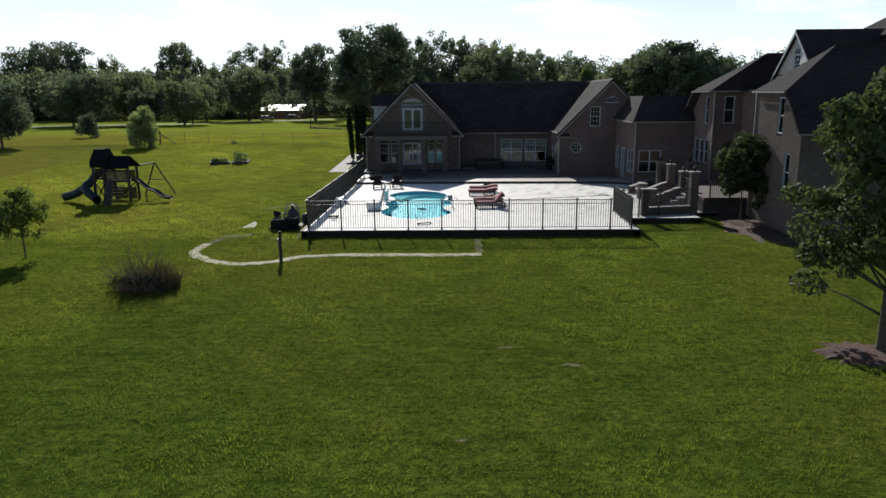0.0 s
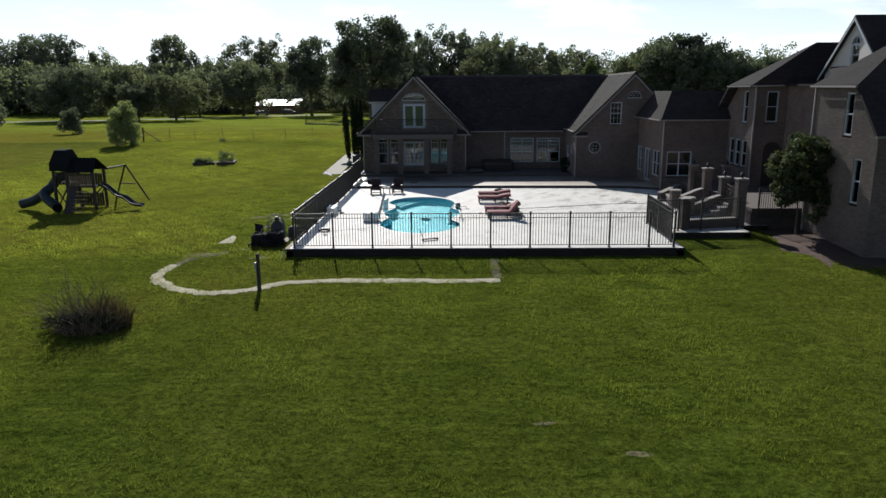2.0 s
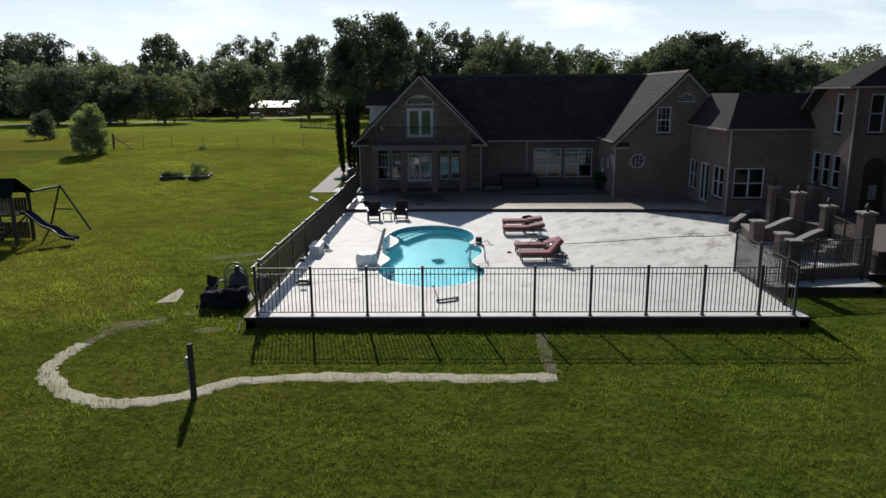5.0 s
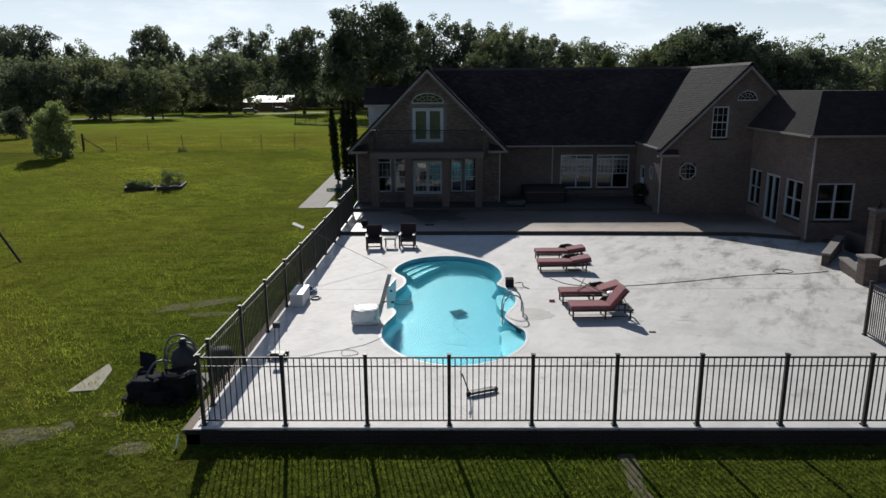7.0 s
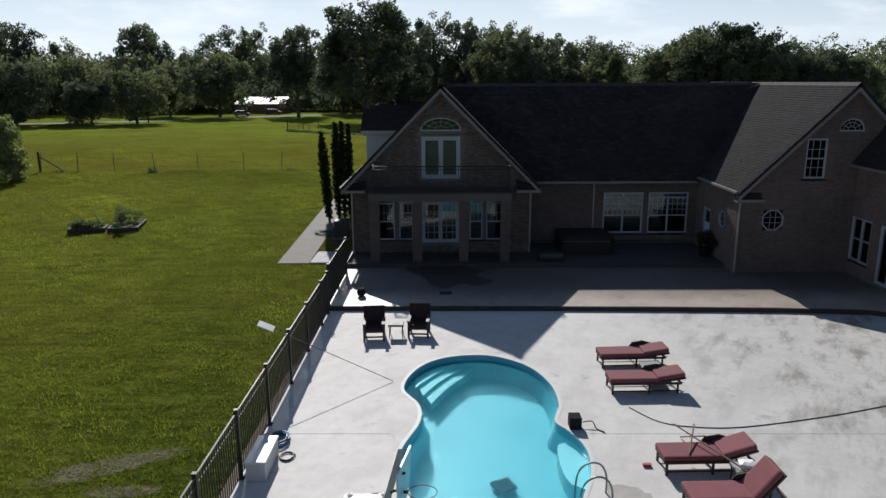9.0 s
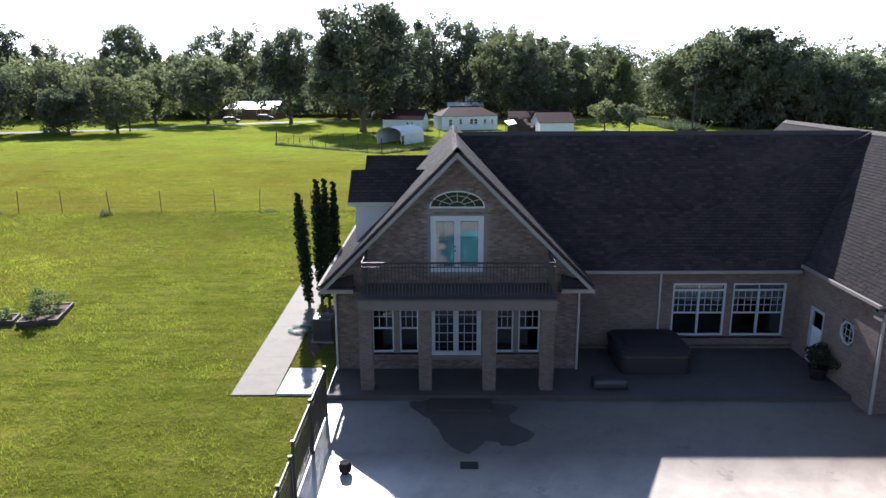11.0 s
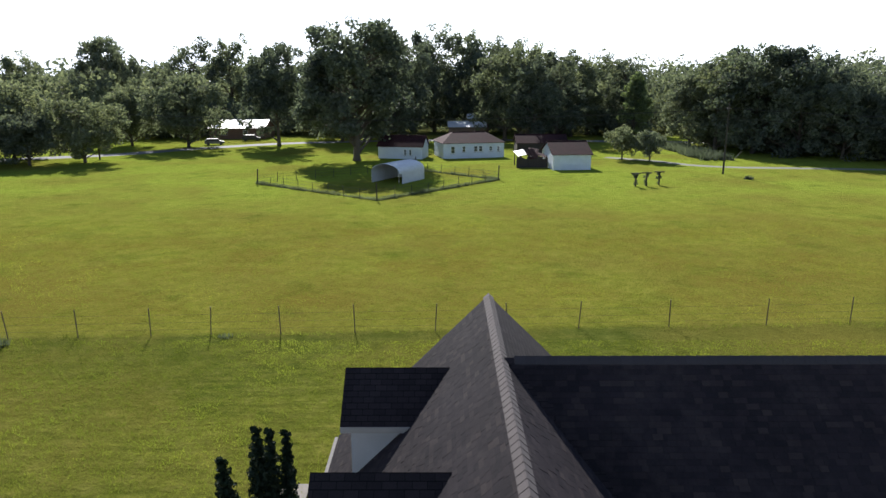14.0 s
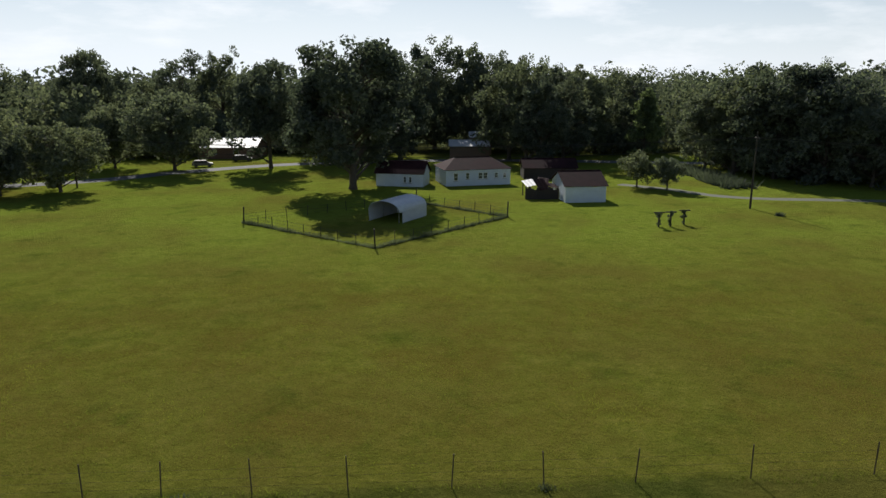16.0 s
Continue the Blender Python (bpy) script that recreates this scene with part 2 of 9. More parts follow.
POST_WOOD = surf("treated_post", (0.045, 0.036, 0.028), 0.85, var=0.3, fine=40, relief=0.4, depth=0.006)
TARP = surf("white_tarp", (0.78, 0.78, 0.76), 0.6, var=0.1, fine=12, coarse=5, relief=0.5, depth=0.03)
GREENPLASTIC = surf("green_plastic", (0.006, 0.016, 0.021), 0.6, var=0.2, relief=0.05)
STONECAP = surf("stone_cap", (0.17, 0.155, 0.145), 0.85, var=0.15, relief=0.4, depth=0.006)
BARK = surf("bark", (0.085, 0.068, 0.052), 0.95, var=0.4, fine=25, coarse=3, relief=0.8, depth=0.03)
MULCH = surf("mulch", (0.075, 0.038, 0.028), 0.95, var=0.5, fine=28, coarse=5, relief=1.0, depth=0.05)
INTERIOR = surf("interior_wall", (0.35, 0.33, 0.30), 0.9, var=0.1)
BLIND = surf("blind_slats", (0.66, 0.67, 0.68), 0.6, var=0.08)
RUST = surf("rusty_metal_roof", (0.032, 0.013, 0.015), 0.85, 0.0, var=0.5, fine=5, coarse=0.45, relief=0.15, tint=(0.058, 0.028, 0.027))
RUST.node_tree.nodes["Principled BSDF"].inputs["Specular IOR Level"].default_value = 0.08
TIN = surf("galvanised_sheet", (0.50, 0.50, 0.50), 0.55, 0.2, var=0.2, fine=8, coarse=0.7, relief=0.1)
HOUSEWHITE = surf("white_siding", (0.58, 0.63, 0.69), 0.6, var=0.1, fine=12, coarse=0.8, relief=0.1)
HOSE = surf("garden_hose", (0.03, 0.12, 0.10), 0.4, var=0.2)
CORD = surf("dark_cord", (0.012, 0.011, 0.010), 0.9, var=0.2)


def concrete_mat(name, base, stain, wet):
    mt, n, l, b = nodes_of(name)
    big = noise_tex(n, l, 0.55, 8.0, 0.68)
    mid = noise_tex(n, l, 2.4, 7.0, 0.7)
    fine = noise_tex(n, l, 70.0, 3.0)
    c = ramp(n, l, big, [(0.36, stain), (0.50, base), (0.72, tuple(min(1, v * 1.1) for v in base))])
    c = mixc(n, l, 0.45, c, ramp(n, l, mid, [(0.33, tuple(v * 0.72 for v in base)), (0.55, base)]))
    mp = n.new("ShaderNodeMapping")
    mp.vector_type = "TEXTURE"
    mp.inputs["Rotation"].default_value = (0, 0, 1.05)
    mp.inputs["Scale"].default_value = (2.6, 0.75, 1.0)
    l.new(n.new("ShaderNodeNewGeometry").outputs["Position"], mp.inputs["Vector"])
    streak = ramp(n, l, noise_tex(n, l, 0.55, 6.0, 0.72, mp.outputs["Vector"]), [(0.50, (0, 0, 0)), (0.66, (0.6, 0.6, 0.6))])
    c = mixc(n, l, streak, c, stain)
    blot = ramp(n, l, noise_tex(n, l, 0.9, 4.0, 0.75), [(0.60, (0, 0, 0)), (0.70, (0.7, 0.7, 0.7))])
    c = mixc(n, l, blot, c, wet)
    c = mixc(n, l, 0.25, c, ramp(n, l, fine, [(0.3, (0.6, 0.6, 0.6)), (0.7, (1.2, 1.2, 1.2))]), "MULTIPLY")
    l.new(c, b.inputs["Base Color"])
    b.inputs["Roughness"].default_value = 0.82
    bump(n, l, fine, 0.25, 0.004, b)
    return mt


def dirty_end(mt):
    """Brown run-off streaks on the part of the deck below the patio."""
    n, l, b = mt.node_tree.nodes, mt.node_tree.links, mt.node_tree.nodes["Principled BSDF"]
    old = b.inputs["Base Color"].links[0].from_socket
    sep = n.new("ShaderNodeSeparateXYZ")
    l.new(n.new("ShaderNodeNewGeometry").outputs["Position"], sep.inputs[0])
    m = None
    for axis, a, c in (("X", 10.5, 15.0), ("Y", 2.5, 9.0)):
        r = n.new("ShaderNodeMapRange")
        r.inputs["From Min"].default_value, r.inputs["From Max"].default_value = a, c
        l.new(sep.outputs[axis], r.inputs["Value"])
        if m is None:
            m = r.outputs["Result"]
        else:
            k = n.new("ShaderNodeMath")
            k.operation = "MULTIPLY"
            l.new(m, k.inputs[0])
            l.new(r.outputs["Result"], k.inputs[1])
            m = k.outputs[0]
    mp = n.new("ShaderNodeMapping")
    mp.vector_type = "TEXTURE"
    mp.inputs["Rotation"].default_value = (0, 0, 1.05)
    mp.inputs["Scale"].default_value = (2.0, 0.8, 1.0)
    l.new(n.new("ShaderNodeNewGeometry").outputs["Position"], mp.inputs["Vector"])
    st = ramp(n, l, noise_tex(n, l, 0.9, 7.0, 0.7, mp.outputs["Vector"]), [(0.49, (0, 0, 0)), (0.64, (0.75, 0.75, 0.75))])
    k = n.new("ShaderNodeMath")
    k.operation = "MULTIPLY"
    l.new(m, k.inputs[0])
    l.new(st, k.inputs[1])
    l.new(mixc(n, l, k.outputs[0], old, (0.155, 0.135, 0.115)), b.inputs["Base Color"])




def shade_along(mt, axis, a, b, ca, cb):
    """A broad change of tone along one axis of a slab: cleaner and dirtier ends, and painted sunlight."""
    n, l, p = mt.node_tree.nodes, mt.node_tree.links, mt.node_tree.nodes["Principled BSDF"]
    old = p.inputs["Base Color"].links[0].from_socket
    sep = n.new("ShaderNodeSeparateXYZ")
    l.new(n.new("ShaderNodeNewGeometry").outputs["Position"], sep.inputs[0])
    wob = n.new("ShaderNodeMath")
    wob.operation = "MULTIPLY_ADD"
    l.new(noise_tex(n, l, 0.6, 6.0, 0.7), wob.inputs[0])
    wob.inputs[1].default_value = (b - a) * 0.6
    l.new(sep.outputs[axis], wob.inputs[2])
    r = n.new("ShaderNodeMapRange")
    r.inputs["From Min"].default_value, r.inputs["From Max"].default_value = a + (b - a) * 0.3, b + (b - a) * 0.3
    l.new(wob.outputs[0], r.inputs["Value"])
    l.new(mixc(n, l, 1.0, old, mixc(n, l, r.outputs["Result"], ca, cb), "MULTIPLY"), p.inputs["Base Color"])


CONCRETE = concrete_mat("pool_deck_concrete", (0.545, 0.53, 0.515), (0.43, 0.415, 0.40), (0.31, 0.295, 0.28))
dirty_end(CONCRETE)
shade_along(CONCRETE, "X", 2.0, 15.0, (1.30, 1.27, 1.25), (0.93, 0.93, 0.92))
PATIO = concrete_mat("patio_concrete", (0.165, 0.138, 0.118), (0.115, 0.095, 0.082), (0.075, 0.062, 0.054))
# paler left end; the colour also lifts the sunlit triangle there
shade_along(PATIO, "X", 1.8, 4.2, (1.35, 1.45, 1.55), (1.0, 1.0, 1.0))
# sunlight on the front strip, put into the concrete's colour
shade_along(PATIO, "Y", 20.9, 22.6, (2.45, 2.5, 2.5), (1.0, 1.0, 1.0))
PATIO.node_tree.nodes["Principled BSDF"].inputs["Roughness"].default_value = 0.45
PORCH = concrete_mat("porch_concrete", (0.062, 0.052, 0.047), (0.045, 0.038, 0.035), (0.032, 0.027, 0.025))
WALKWAY = concrete_mat("walkway_concrete", (0.155, 0.136, 0.112), (0.128, 0.112, 0.092), (0.098, 0.085, 0.07))


def worn_path_mat(name, stone, cover):
    """Loose stone with turf and soil breaking through it."""
    mt, n, l, b = nodes_of(name)
    fine = noise_tex(n, l, 45.0, 4.0, 0.7)
    c = ramp(n, l, fine, [(0.36, tuple(v * 0.55 for v in stone)), (0.6, stone)])
    gaps = ramp(n, l, noise_tex(n, l, 2.6, 7.0, 0.75), [(0.5 - cover, (1, 1, 1)), (0.60 - cover, (0, 0, 0))])
    c = mixc(n, l, gaps, c, ramp(n, l, noise_tex(n, l, 9.0, 4.0), [(0.4, (0.05, 0.07, 0.012)), (0.62, (0.13, 0.115, 0.06))]))
    l.new(c, b.inputs["Base Color"])
    b.inputs["Roughness"].default_value = 1.0
    b.inputs["Specular IOR Level"].default_value = 0.1
    bump(n, l, fine, 0.9, 0.03, b)
    return mt


PATHGRAVEL = worn_path_mat("worn_gravel", (0.56, 0.51, 0.39), 0.18)
PATHSOIL = worn_path_mat("worn_soil", (0.17, 0.145, 0.105), 0.06)
ASPHALT = surf("old_asphalt", (0.13, 0.13, 0.13), 0.9, var=0.2, fine=30, coarse=0.3, relief=0.2)


def glass_mat():
    mt, n, l, b = nodes_of("window_glass")
    n.remove(b)
    tr, gl, mx, fr = n.new("ShaderNodeBsdfTransparent"), n.new("ShaderNodeBsdfGlossy"), n.new("ShaderNodeMixShader"), n.new("ShaderNodeFresnel")
    tr.inputs["Color"].default_value = (0.55, 0.6, 0.6, 1)
    gl.inputs["Roughness"].default_value = 0.015
    gl.inputs["Color"].default_value = (0.95, 0.97, 1, 1)
    fr.inputs["IOR"].default_value = 1.62
    l.new(fr.outputs[0], mx.inputs[0])
    l.new(tr.outputs[0], mx.inputs[1])
    l.new(gl.outputs[0], mx.inputs[2])
    l.new(mx.outputs[0], n["Material Output"].inputs["Surface"])
    return mt


GLASS = glass_mat()


def water_mat():
    mt, n, l, b = nodes_of("pool_water")
    n.remove(b)
    rf, gl, mx, fr = n.new("ShaderNodeBsdfRefraction"), n.new("ShaderNodeBsdfGlossy"), n.new("ShaderNodeMixShader"), n.new("ShaderNodeFresnel")
    rf.inputs["IOR"].default_value, rf.inputs["Roughness"].default_value = 1.33, 0.0
    rf.inputs["Color"].default_value = (0.72, 0.96, 0.98, 1)
    gl.inputs["Roughness"].default_value = 0.02
    fr.inputs["IOR"].default_value = 1.33
    bp = n.new("ShaderNodeBump")
    bp.inputs["Strength"].default_value, bp.inputs["Distance"].default_value = 0.4, 0.035
    l.new(noise_tex(n, l, 5.0, 5.0, 0.6), bp.inputs["Height"])
    for s in (rf, gl, fr):
        l.new(bp.outputs[0], s.inputs["Normal"])
    # fine cloudiness in the water
    cl, m2 = n.new("ShaderNodeBsdfDiffuse"), n.new("ShaderNodeMixShader")
    cl.inputs["Color"].default_value = (0.10, 0.50, 0.64, 1)
    m2.inputs[0].default_value = 0.20
    l.new(rf.outputs[0], m2.inputs[1])
    l.new(cl.outputs[0], m2.inputs[2])
    l.new(fr.outputs[0], mx.inputs[0])
    l.new(m2.outputs[0], mx.inputs[1])
    l.new(gl.outputs[0], mx.inputs[2])
    l.new(mx.outputs[0], n["Material Output"].inputs["Surface"])
    return mt


WATER = water_mat()
POOLBLUE = surf("pool_shell", (0.105, 0.42, 0.51), 0.35, var=0.05, fine=15, coarse=0.8, relief=0.03)
COPING = surf("pool_coping", (0.52, 0.51, 0.50), 0.6, var=0.08)


def leaf_mat(name, dark, lite, glow=0.35, sheen=0.02):
    mt, n, l, b = nodes_of(name)
    n.remove(b)
    df, tl, gs, mx, m2 = n.new("ShaderNodeBsdfDiffuse"), n.new("ShaderNodeBsdfTranslucent"), n.new("ShaderNodeBsdfGlossy"), n.new("ShaderNodeMixShader"), n.new("ShaderNodeMixShader")
    g = n.new("ShaderNodeNewGeometry")
    c = ramp(n, l, g.outputs["Random Per Island"], [(0.0, dark), (1.0, lite)])
    big = ramp(n, l, noise_tex(n, l, 0.35, 3.0), [(0.3, (0.7, 0.7, 0.7)), (0.7, (1.25, 1.25, 1.2))])
    c = mixc(n, l, 1.0, c, big, "MULTIPLY")
    c = mixc(n, l, 0.8, c, ramp(n, l, noise_tex(n, l, 0.09, 2.0), [(0.32, (0.62, 0.66, 0.68)), (0.68, (1.45, 1.42, 1.3))]), "MULTIPLY")
    c = mixc(n, l, 1.0, c, ramp(n, l, n.new("ShaderNodeObjectInfo").outputs["Random"], [(0.0, (0.78, 0.80, 0.84)), (0.5, (1.0, 1.0, 1.0)), (1.0, (1.28, 1.24, 1.05))]), "MULTIPLY")
    l.new(c, df.inputs["Color"])
    l.new(mixc(n, l, 1.0, c, (1.05, 1.12, 0.78), "MULTIPLY"), tl.inputs["Color"])
    gs.inputs["Roughness"].default_value = 0.65
    mx.inputs[0].default_value = glow
    m2.inputs[0].default_value = sheen
    l.new(df.outputs[0], mx.inputs[1])
    l.new(tl.outputs[0], mx.inputs[2])
    l.new(mx.outputs[0], m2.inputs[1])
    l.new(gs.outputs[0], m2.inputs[2])
    l.new(m2.outputs[0], n["Material Output"].inputs["Surface"])
    return mt


LEAF = leaf_mat("oak_leaves", (0.084, 0.100, 0.080), (0.152, 0.166, 0.130), 0.52)
LEAF_LIGHT = leaf_mat("light_leaves", (0.095, 0.125, 0.062), (0.185, 0.22, 0.115), 0.48)
LEAF_DARK = leaf_mat("dark_leaves", (0.072, 0.088, 0.070), (0.134, 0.150, 0.116), 0.46)
LEAF_CYPRESS = leaf_mat("cypress_leaves", (0.008, 0.018, 0.009), (0.020, 0.036, 0.016), 0.1)
LEAF_OAK = leaf_mat("young_oak_leaves", (0.034, 0.046, 0.022), (0.080, 0.096, 0.046), 0.35)
LEAF_YELLOW = leaf_mat("sapling_leaves", (0.13, 0.16, 0.035), (0.26, 0.29, 0.075), 0.5)
SILVERLEAF = leaf_mat("silvery_leaves", (0.17, 0.20, 0.09), (0.33, 0.36, 0.18), 0.48)
DRYGRASS = leaf_mat("dry_grass_blades", (0.06, 0.05, 0.025), (0.16, 0.12, 0.065), 0.3)
GRASSBLADE_FRONT = leaf_mat("front_grass_blades", (0.062, 0.086, 0.016), (0.160, 0.180, 0.036), 0.62, 0.0)
GRASSBLADE = leaf_mat("grass_blades", (0.128, 0.155, 0.026), (0.235, 0.255, 0.046), 0.66, 0.0)


# centre, half lengths and turn of worn spots in the turf
SOIL_SPOTS = ((-3.5, 9.3, 2.1, 0.5, 0.45), (-2.7, 8.3, 1.0, 0.3, 0.1), (11.67, -17.0, 0.42, 0.16, 0.0), (9.7, -15.6, 0.4, 0.12, 0.1), (-4.68, -0.45, 0.6, 0.35, 0.3), (-2.72, 1.21, 0.35, 0.2, 0.1), (-1.54, -0.35, 0.6, 0.35, 0.2), (-4.34, 0.2, 1.2, 0.5, 0.2), (8.2, -21.57, 0.2, 0.1, 0.2))


def lawn_mat():
    mt, n, l, b = nodes_of("lawn_grass")
    pos = n.new("ShaderNodeNewGeometry").outputs["Position"]
    sep = n.new("ShaderNodeSeparateXYZ")
    l.new(pos, sep.inputs[0])
    big = noise_tex(n, l, 0.06, 6.0, 0.6)
    mid = noise_tex(n, l, 0.9, 6.0, 0.7)
    fine = noise_tex(n, l, 14.0, 5.0, 0.75)
    near = ramp(n, l, mid, [(0.35, (0.031, 0.053, 0.009)), (0.5, (0.050, 0.079, 0.013)), (0.65, (0.074, 0.101, 0.020))])
    field = ramp(n, l, mid, [(0.36, (0.118, 0.128, 0.018)), (0.5, (0.154, 0.160, 0.024)), (0.66, (0.190, 0.182, 0.035))])
    # paler turf beside and behind the house
    side = n.new("ShaderNodeMapRange")
    side.inputs["From Min"].default_value, side.inputs["From Max"].default_value = 0.0, 36.0
    back = n.new("ShaderNodeMath")
    back.operation = "MULTIPLY_ADD"
    l.new(sep.outputs["X"], back.inputs[0])
    back.inputs[1].default_value = -0.55
    l.new(sep.outputs["Y"], back.inputs[2])
    l.new(back.outputs[0], side.inputs["Value"])
    lean = n.new("ShaderNodeMath")
    lean.operation = "MULTIPLY_ADD"
    l.new(sep.outputs["X"], lean.inputs[0])
    lean.inputs[1].default_value = -1.5
    l.new(sep.outputs["Y"], lean.inputs[2])
    pale = ramp(n, l, mid, [(0.35, (0.086, 0.104, 0.018)), (0.5, (0.120, 0.134, 0.027)), (0.65, (0.160, 0.160, 0.042))])
    near = mixc(n, l, side.outputs["Result"], near, pale)
    mow = n.new("ShaderNodeMapping")
    mow.inputs["Rotation"].default_value = (0, 0, 0.12)
    mow.inputs["Scale"].default_value = (0.32, 2.6, 1.0)
    l.new(pos, mow.inputs["Vector"])
    rut = noise_tex(n, l, 1.1, 6.0, 0.65, mow.outputs["Vector"])
    near = mixc(n, l, 0.75, near, ramp(n, l, rut, [(0.36, (0.52, 0.58, 0.52)), (0.5, (1.0, 1.0, 1.0)), (0.64, (1.38, 1.32, 1.25))]), "MULTIPLY")
    near = mixc(n, l, 1.0, near, (1.0, 1.0, 0.82), "MULTIPLY")
    # yellower turf towards the open side, with the glow of backlit grass painted in
    open_side = n.new("ShaderNodeMapRange")
    open_side.inputs["From Min"].default_value, open_side.inputs["From Max"].default_value = -2.0, -12.0
    l.new(sep.outputs["X"], open_side.inputs["Value"])
    front = n.new("ShaderNodeMapRange")
    front.inputs["From Min"].default_value, front.inputs["From Max"].default_value = 32.0, 12.0
    l.new(sep.outputs["Y"], front.inputs["Value"])
    thin = mixc(n, l, 1.0, open_side.outputs["Result"], front.outputs["Result"], "MULTIPLY")
    near = mixc(n, l, thin, near, mixc(n, l, 1.0, near, (1.58, 1.46, 1.2), "MULTIPLY"))
    # greener beyond the middle of the pasture
    far = n.new("ShaderNodeMapRange")
    far.inputs["From Min"].default_value, far.inputs["From Max"].default_value = 78.0, 112.0
    l.new(sep.outputs["Y"], far.inputs["Value"])
    rich = ramp(n, l, mid, [(0.36, (0.165, 0.215, 0.024)), (0.64, (0.210, 0.262, 0.038))])
    field = mixc(n, l, far.outputs["Result"], field, rich)
    # the pasture starts at the wire fence
    wob = n.new("ShaderNodeMath")
    wob.operation = "MULTIPLY_ADD"
    l.new(noise_tex(n, l, 0.5, 4.0), wob.inputs[0])
    wob.inputs[1].default_value = 1.2
    slant = n.new("ShaderNodeMath")
    slant.operation = "MULTIPLY_ADD"
    l.new(sep.outputs["X"], slant.inputs[0])
    slant.inputs[1].default_value = -0.05
    l.new(sep.outputs["Y"], slant.inputs[2])
    l.new(slant.outputs[0], wob.inputs[2])
    mr = n.new("ShaderNodeMapRange")
    mr.inputs["From Min"].default_value, mr.inputs["From Max"].default_value = 55.9, 56.6
    l.new(wob.outputs[0], mr.inputs["Value"])
    rim = n.new("ShaderNodeMapRange")
    rim.inputs["From Min"].default_value, rim.inputs["From Max"].default_value = 46.0, 55.0
    rim.inputs["To Max"].default_value = 0.8
    l.new(wob.outputs[0], rim.inputs["Value"])
    near = mixc(n, l, rim.outputs["Result"], near, ramp(n, l, mid, [(0.36, (0.036, 0.052, 0.009)), (0.64, (0.078, 0.094, 0.020))]))
    c = mixc(n, l, mr.outputs["Result"], near, field)
    dry = ramp(n, l, big, [(0.44, (0, 0, 0)), (0.64, (0.7, 0.7, 0.7))])
    sere = n.new("ShaderNodeMapRange")
    sere.inputs["From Min"].default_value, sere.inputs["From Max"].default_value = -14.0, 16.0
    sere.inputs["To Min"].default_value, sere.inputs["To Max"].default_value = 0.35, 1.0
    l.new(lean.outputs[0], sere.inputs["Value"])
    c = mixc(n, l, mixc(n, l, 1.0, dry, sere.outputs["Result"], "MULTIPLY"), c, (0.145, 0.122, 0.026))
    dry2 = ramp(n, l, noise_tex(n, l, 0.33, 7.0, 0.78), [(0.54, (0, 0, 0)), (0.72, (0.55, 0.55, 0.55))])
    c = mixc(n, l, mixc(n, l, 1.0, dry2, sere.outputs["Result"], "MULTIPLY"), c, (0.120, 0.098, 0.026))
    # grazed brown stretch of the pasture behind the wire fence
    graze = None
    for lo_, hi_ in ((56.0, 62.0), (108.0, 84.0)):
        g = n.new("ShaderNodeMapRange")
        g.inputs["From Min"].default_value, g.inputs["From Max"].default_value = lo_, hi_
        l.new(wob.outputs[0], g.inputs["Value"])
        graze = g.outputs["Result"] if graze is None else mixc(n, l, 1.0, graze, g.outputs["Result"], "MULTIPLY")
    graze = mixc(n, l, 1.0, graze, ramp(n, l, noise_tex(n, l, 0.11, 8.0, 0.72), [(0.42, (0, 0, 0)), (0.62, (0.62, 0.62, 0.62))]), "MULTIPLY")
    c = mixc(n, l, graze, c, (0.128, 0.094, 0.018))
    lush = ramp(n, l, noise_tex(n, l, 0.21, 6.0, 0.7), [(0.55, (0, 0, 0)), (0.70, (0.6, 0.6, 0.6))])
    c = mixc(n, l, lush, c, (0.042, 0.075, 0.008))
    tuft = noise_tex(n, l, 4.5, 5.0, 0.72)
    fade = n.new("ShaderNodeMapRange")
    fade.inputs["From Min"].default_value, fade.inputs["From Max"].default_value = -2.0, 26.0
    fade.inputs["To Min"].default_value, fade.inputs["To Max"].default_value = 1.0, 0.27
    l.new(sep.outputs["Y"], fade.inputs["Value"])
    c = mixc(n, l, fade.outputs["Result"], c, ramp(n, l, tuft, [(0.38, (0.48, 0.54, 0.46)), (0.5, (1.0, 1.0, 1.0)), (0.62, (1.50, 1.42, 1.3))]), "MULTIPLY")
    c = mixc(n, l, fade.outputs["Result"], c, ramp(n, l, fine, [(0.36, (0.52, 0.56, 0.48)), (0.5, (1.0, 1.0, 1.0)), (0.64, (1.45, 1.40, 1.3))]), "MULTIPLY")
    # leaf litter under the woods, the trees' shade painted into its dark colour
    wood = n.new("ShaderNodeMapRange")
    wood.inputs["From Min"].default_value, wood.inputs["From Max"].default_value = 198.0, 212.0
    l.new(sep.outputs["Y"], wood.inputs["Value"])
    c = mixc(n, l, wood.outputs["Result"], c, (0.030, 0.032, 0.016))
    # worn spots of bare soil
    worn = noise_tex(n, l, 3.2, 7.0, 0.75)
    for cx, cy, rx, ry, turn in SOIL_SPOTS:
        mp = n.new("ShaderNodeMapping")
        mp.vector_type = "TEXTURE"
        mp.inputs["Location"].default_value = (cx, cy, 0)
        mp.inputs["Rotation"].default_value = (0, 0, turn)
        mp.inputs["Scale"].default_value = (rx, ry, 60)
        l.new(pos, mp.inputs["Vector"])
        gr = n.new("ShaderNodeTexGradient")
        gr.gradient_type = "SPHERICAL"
        l.new(mp.outputs["Vector"], gr.inputs["Vector"])
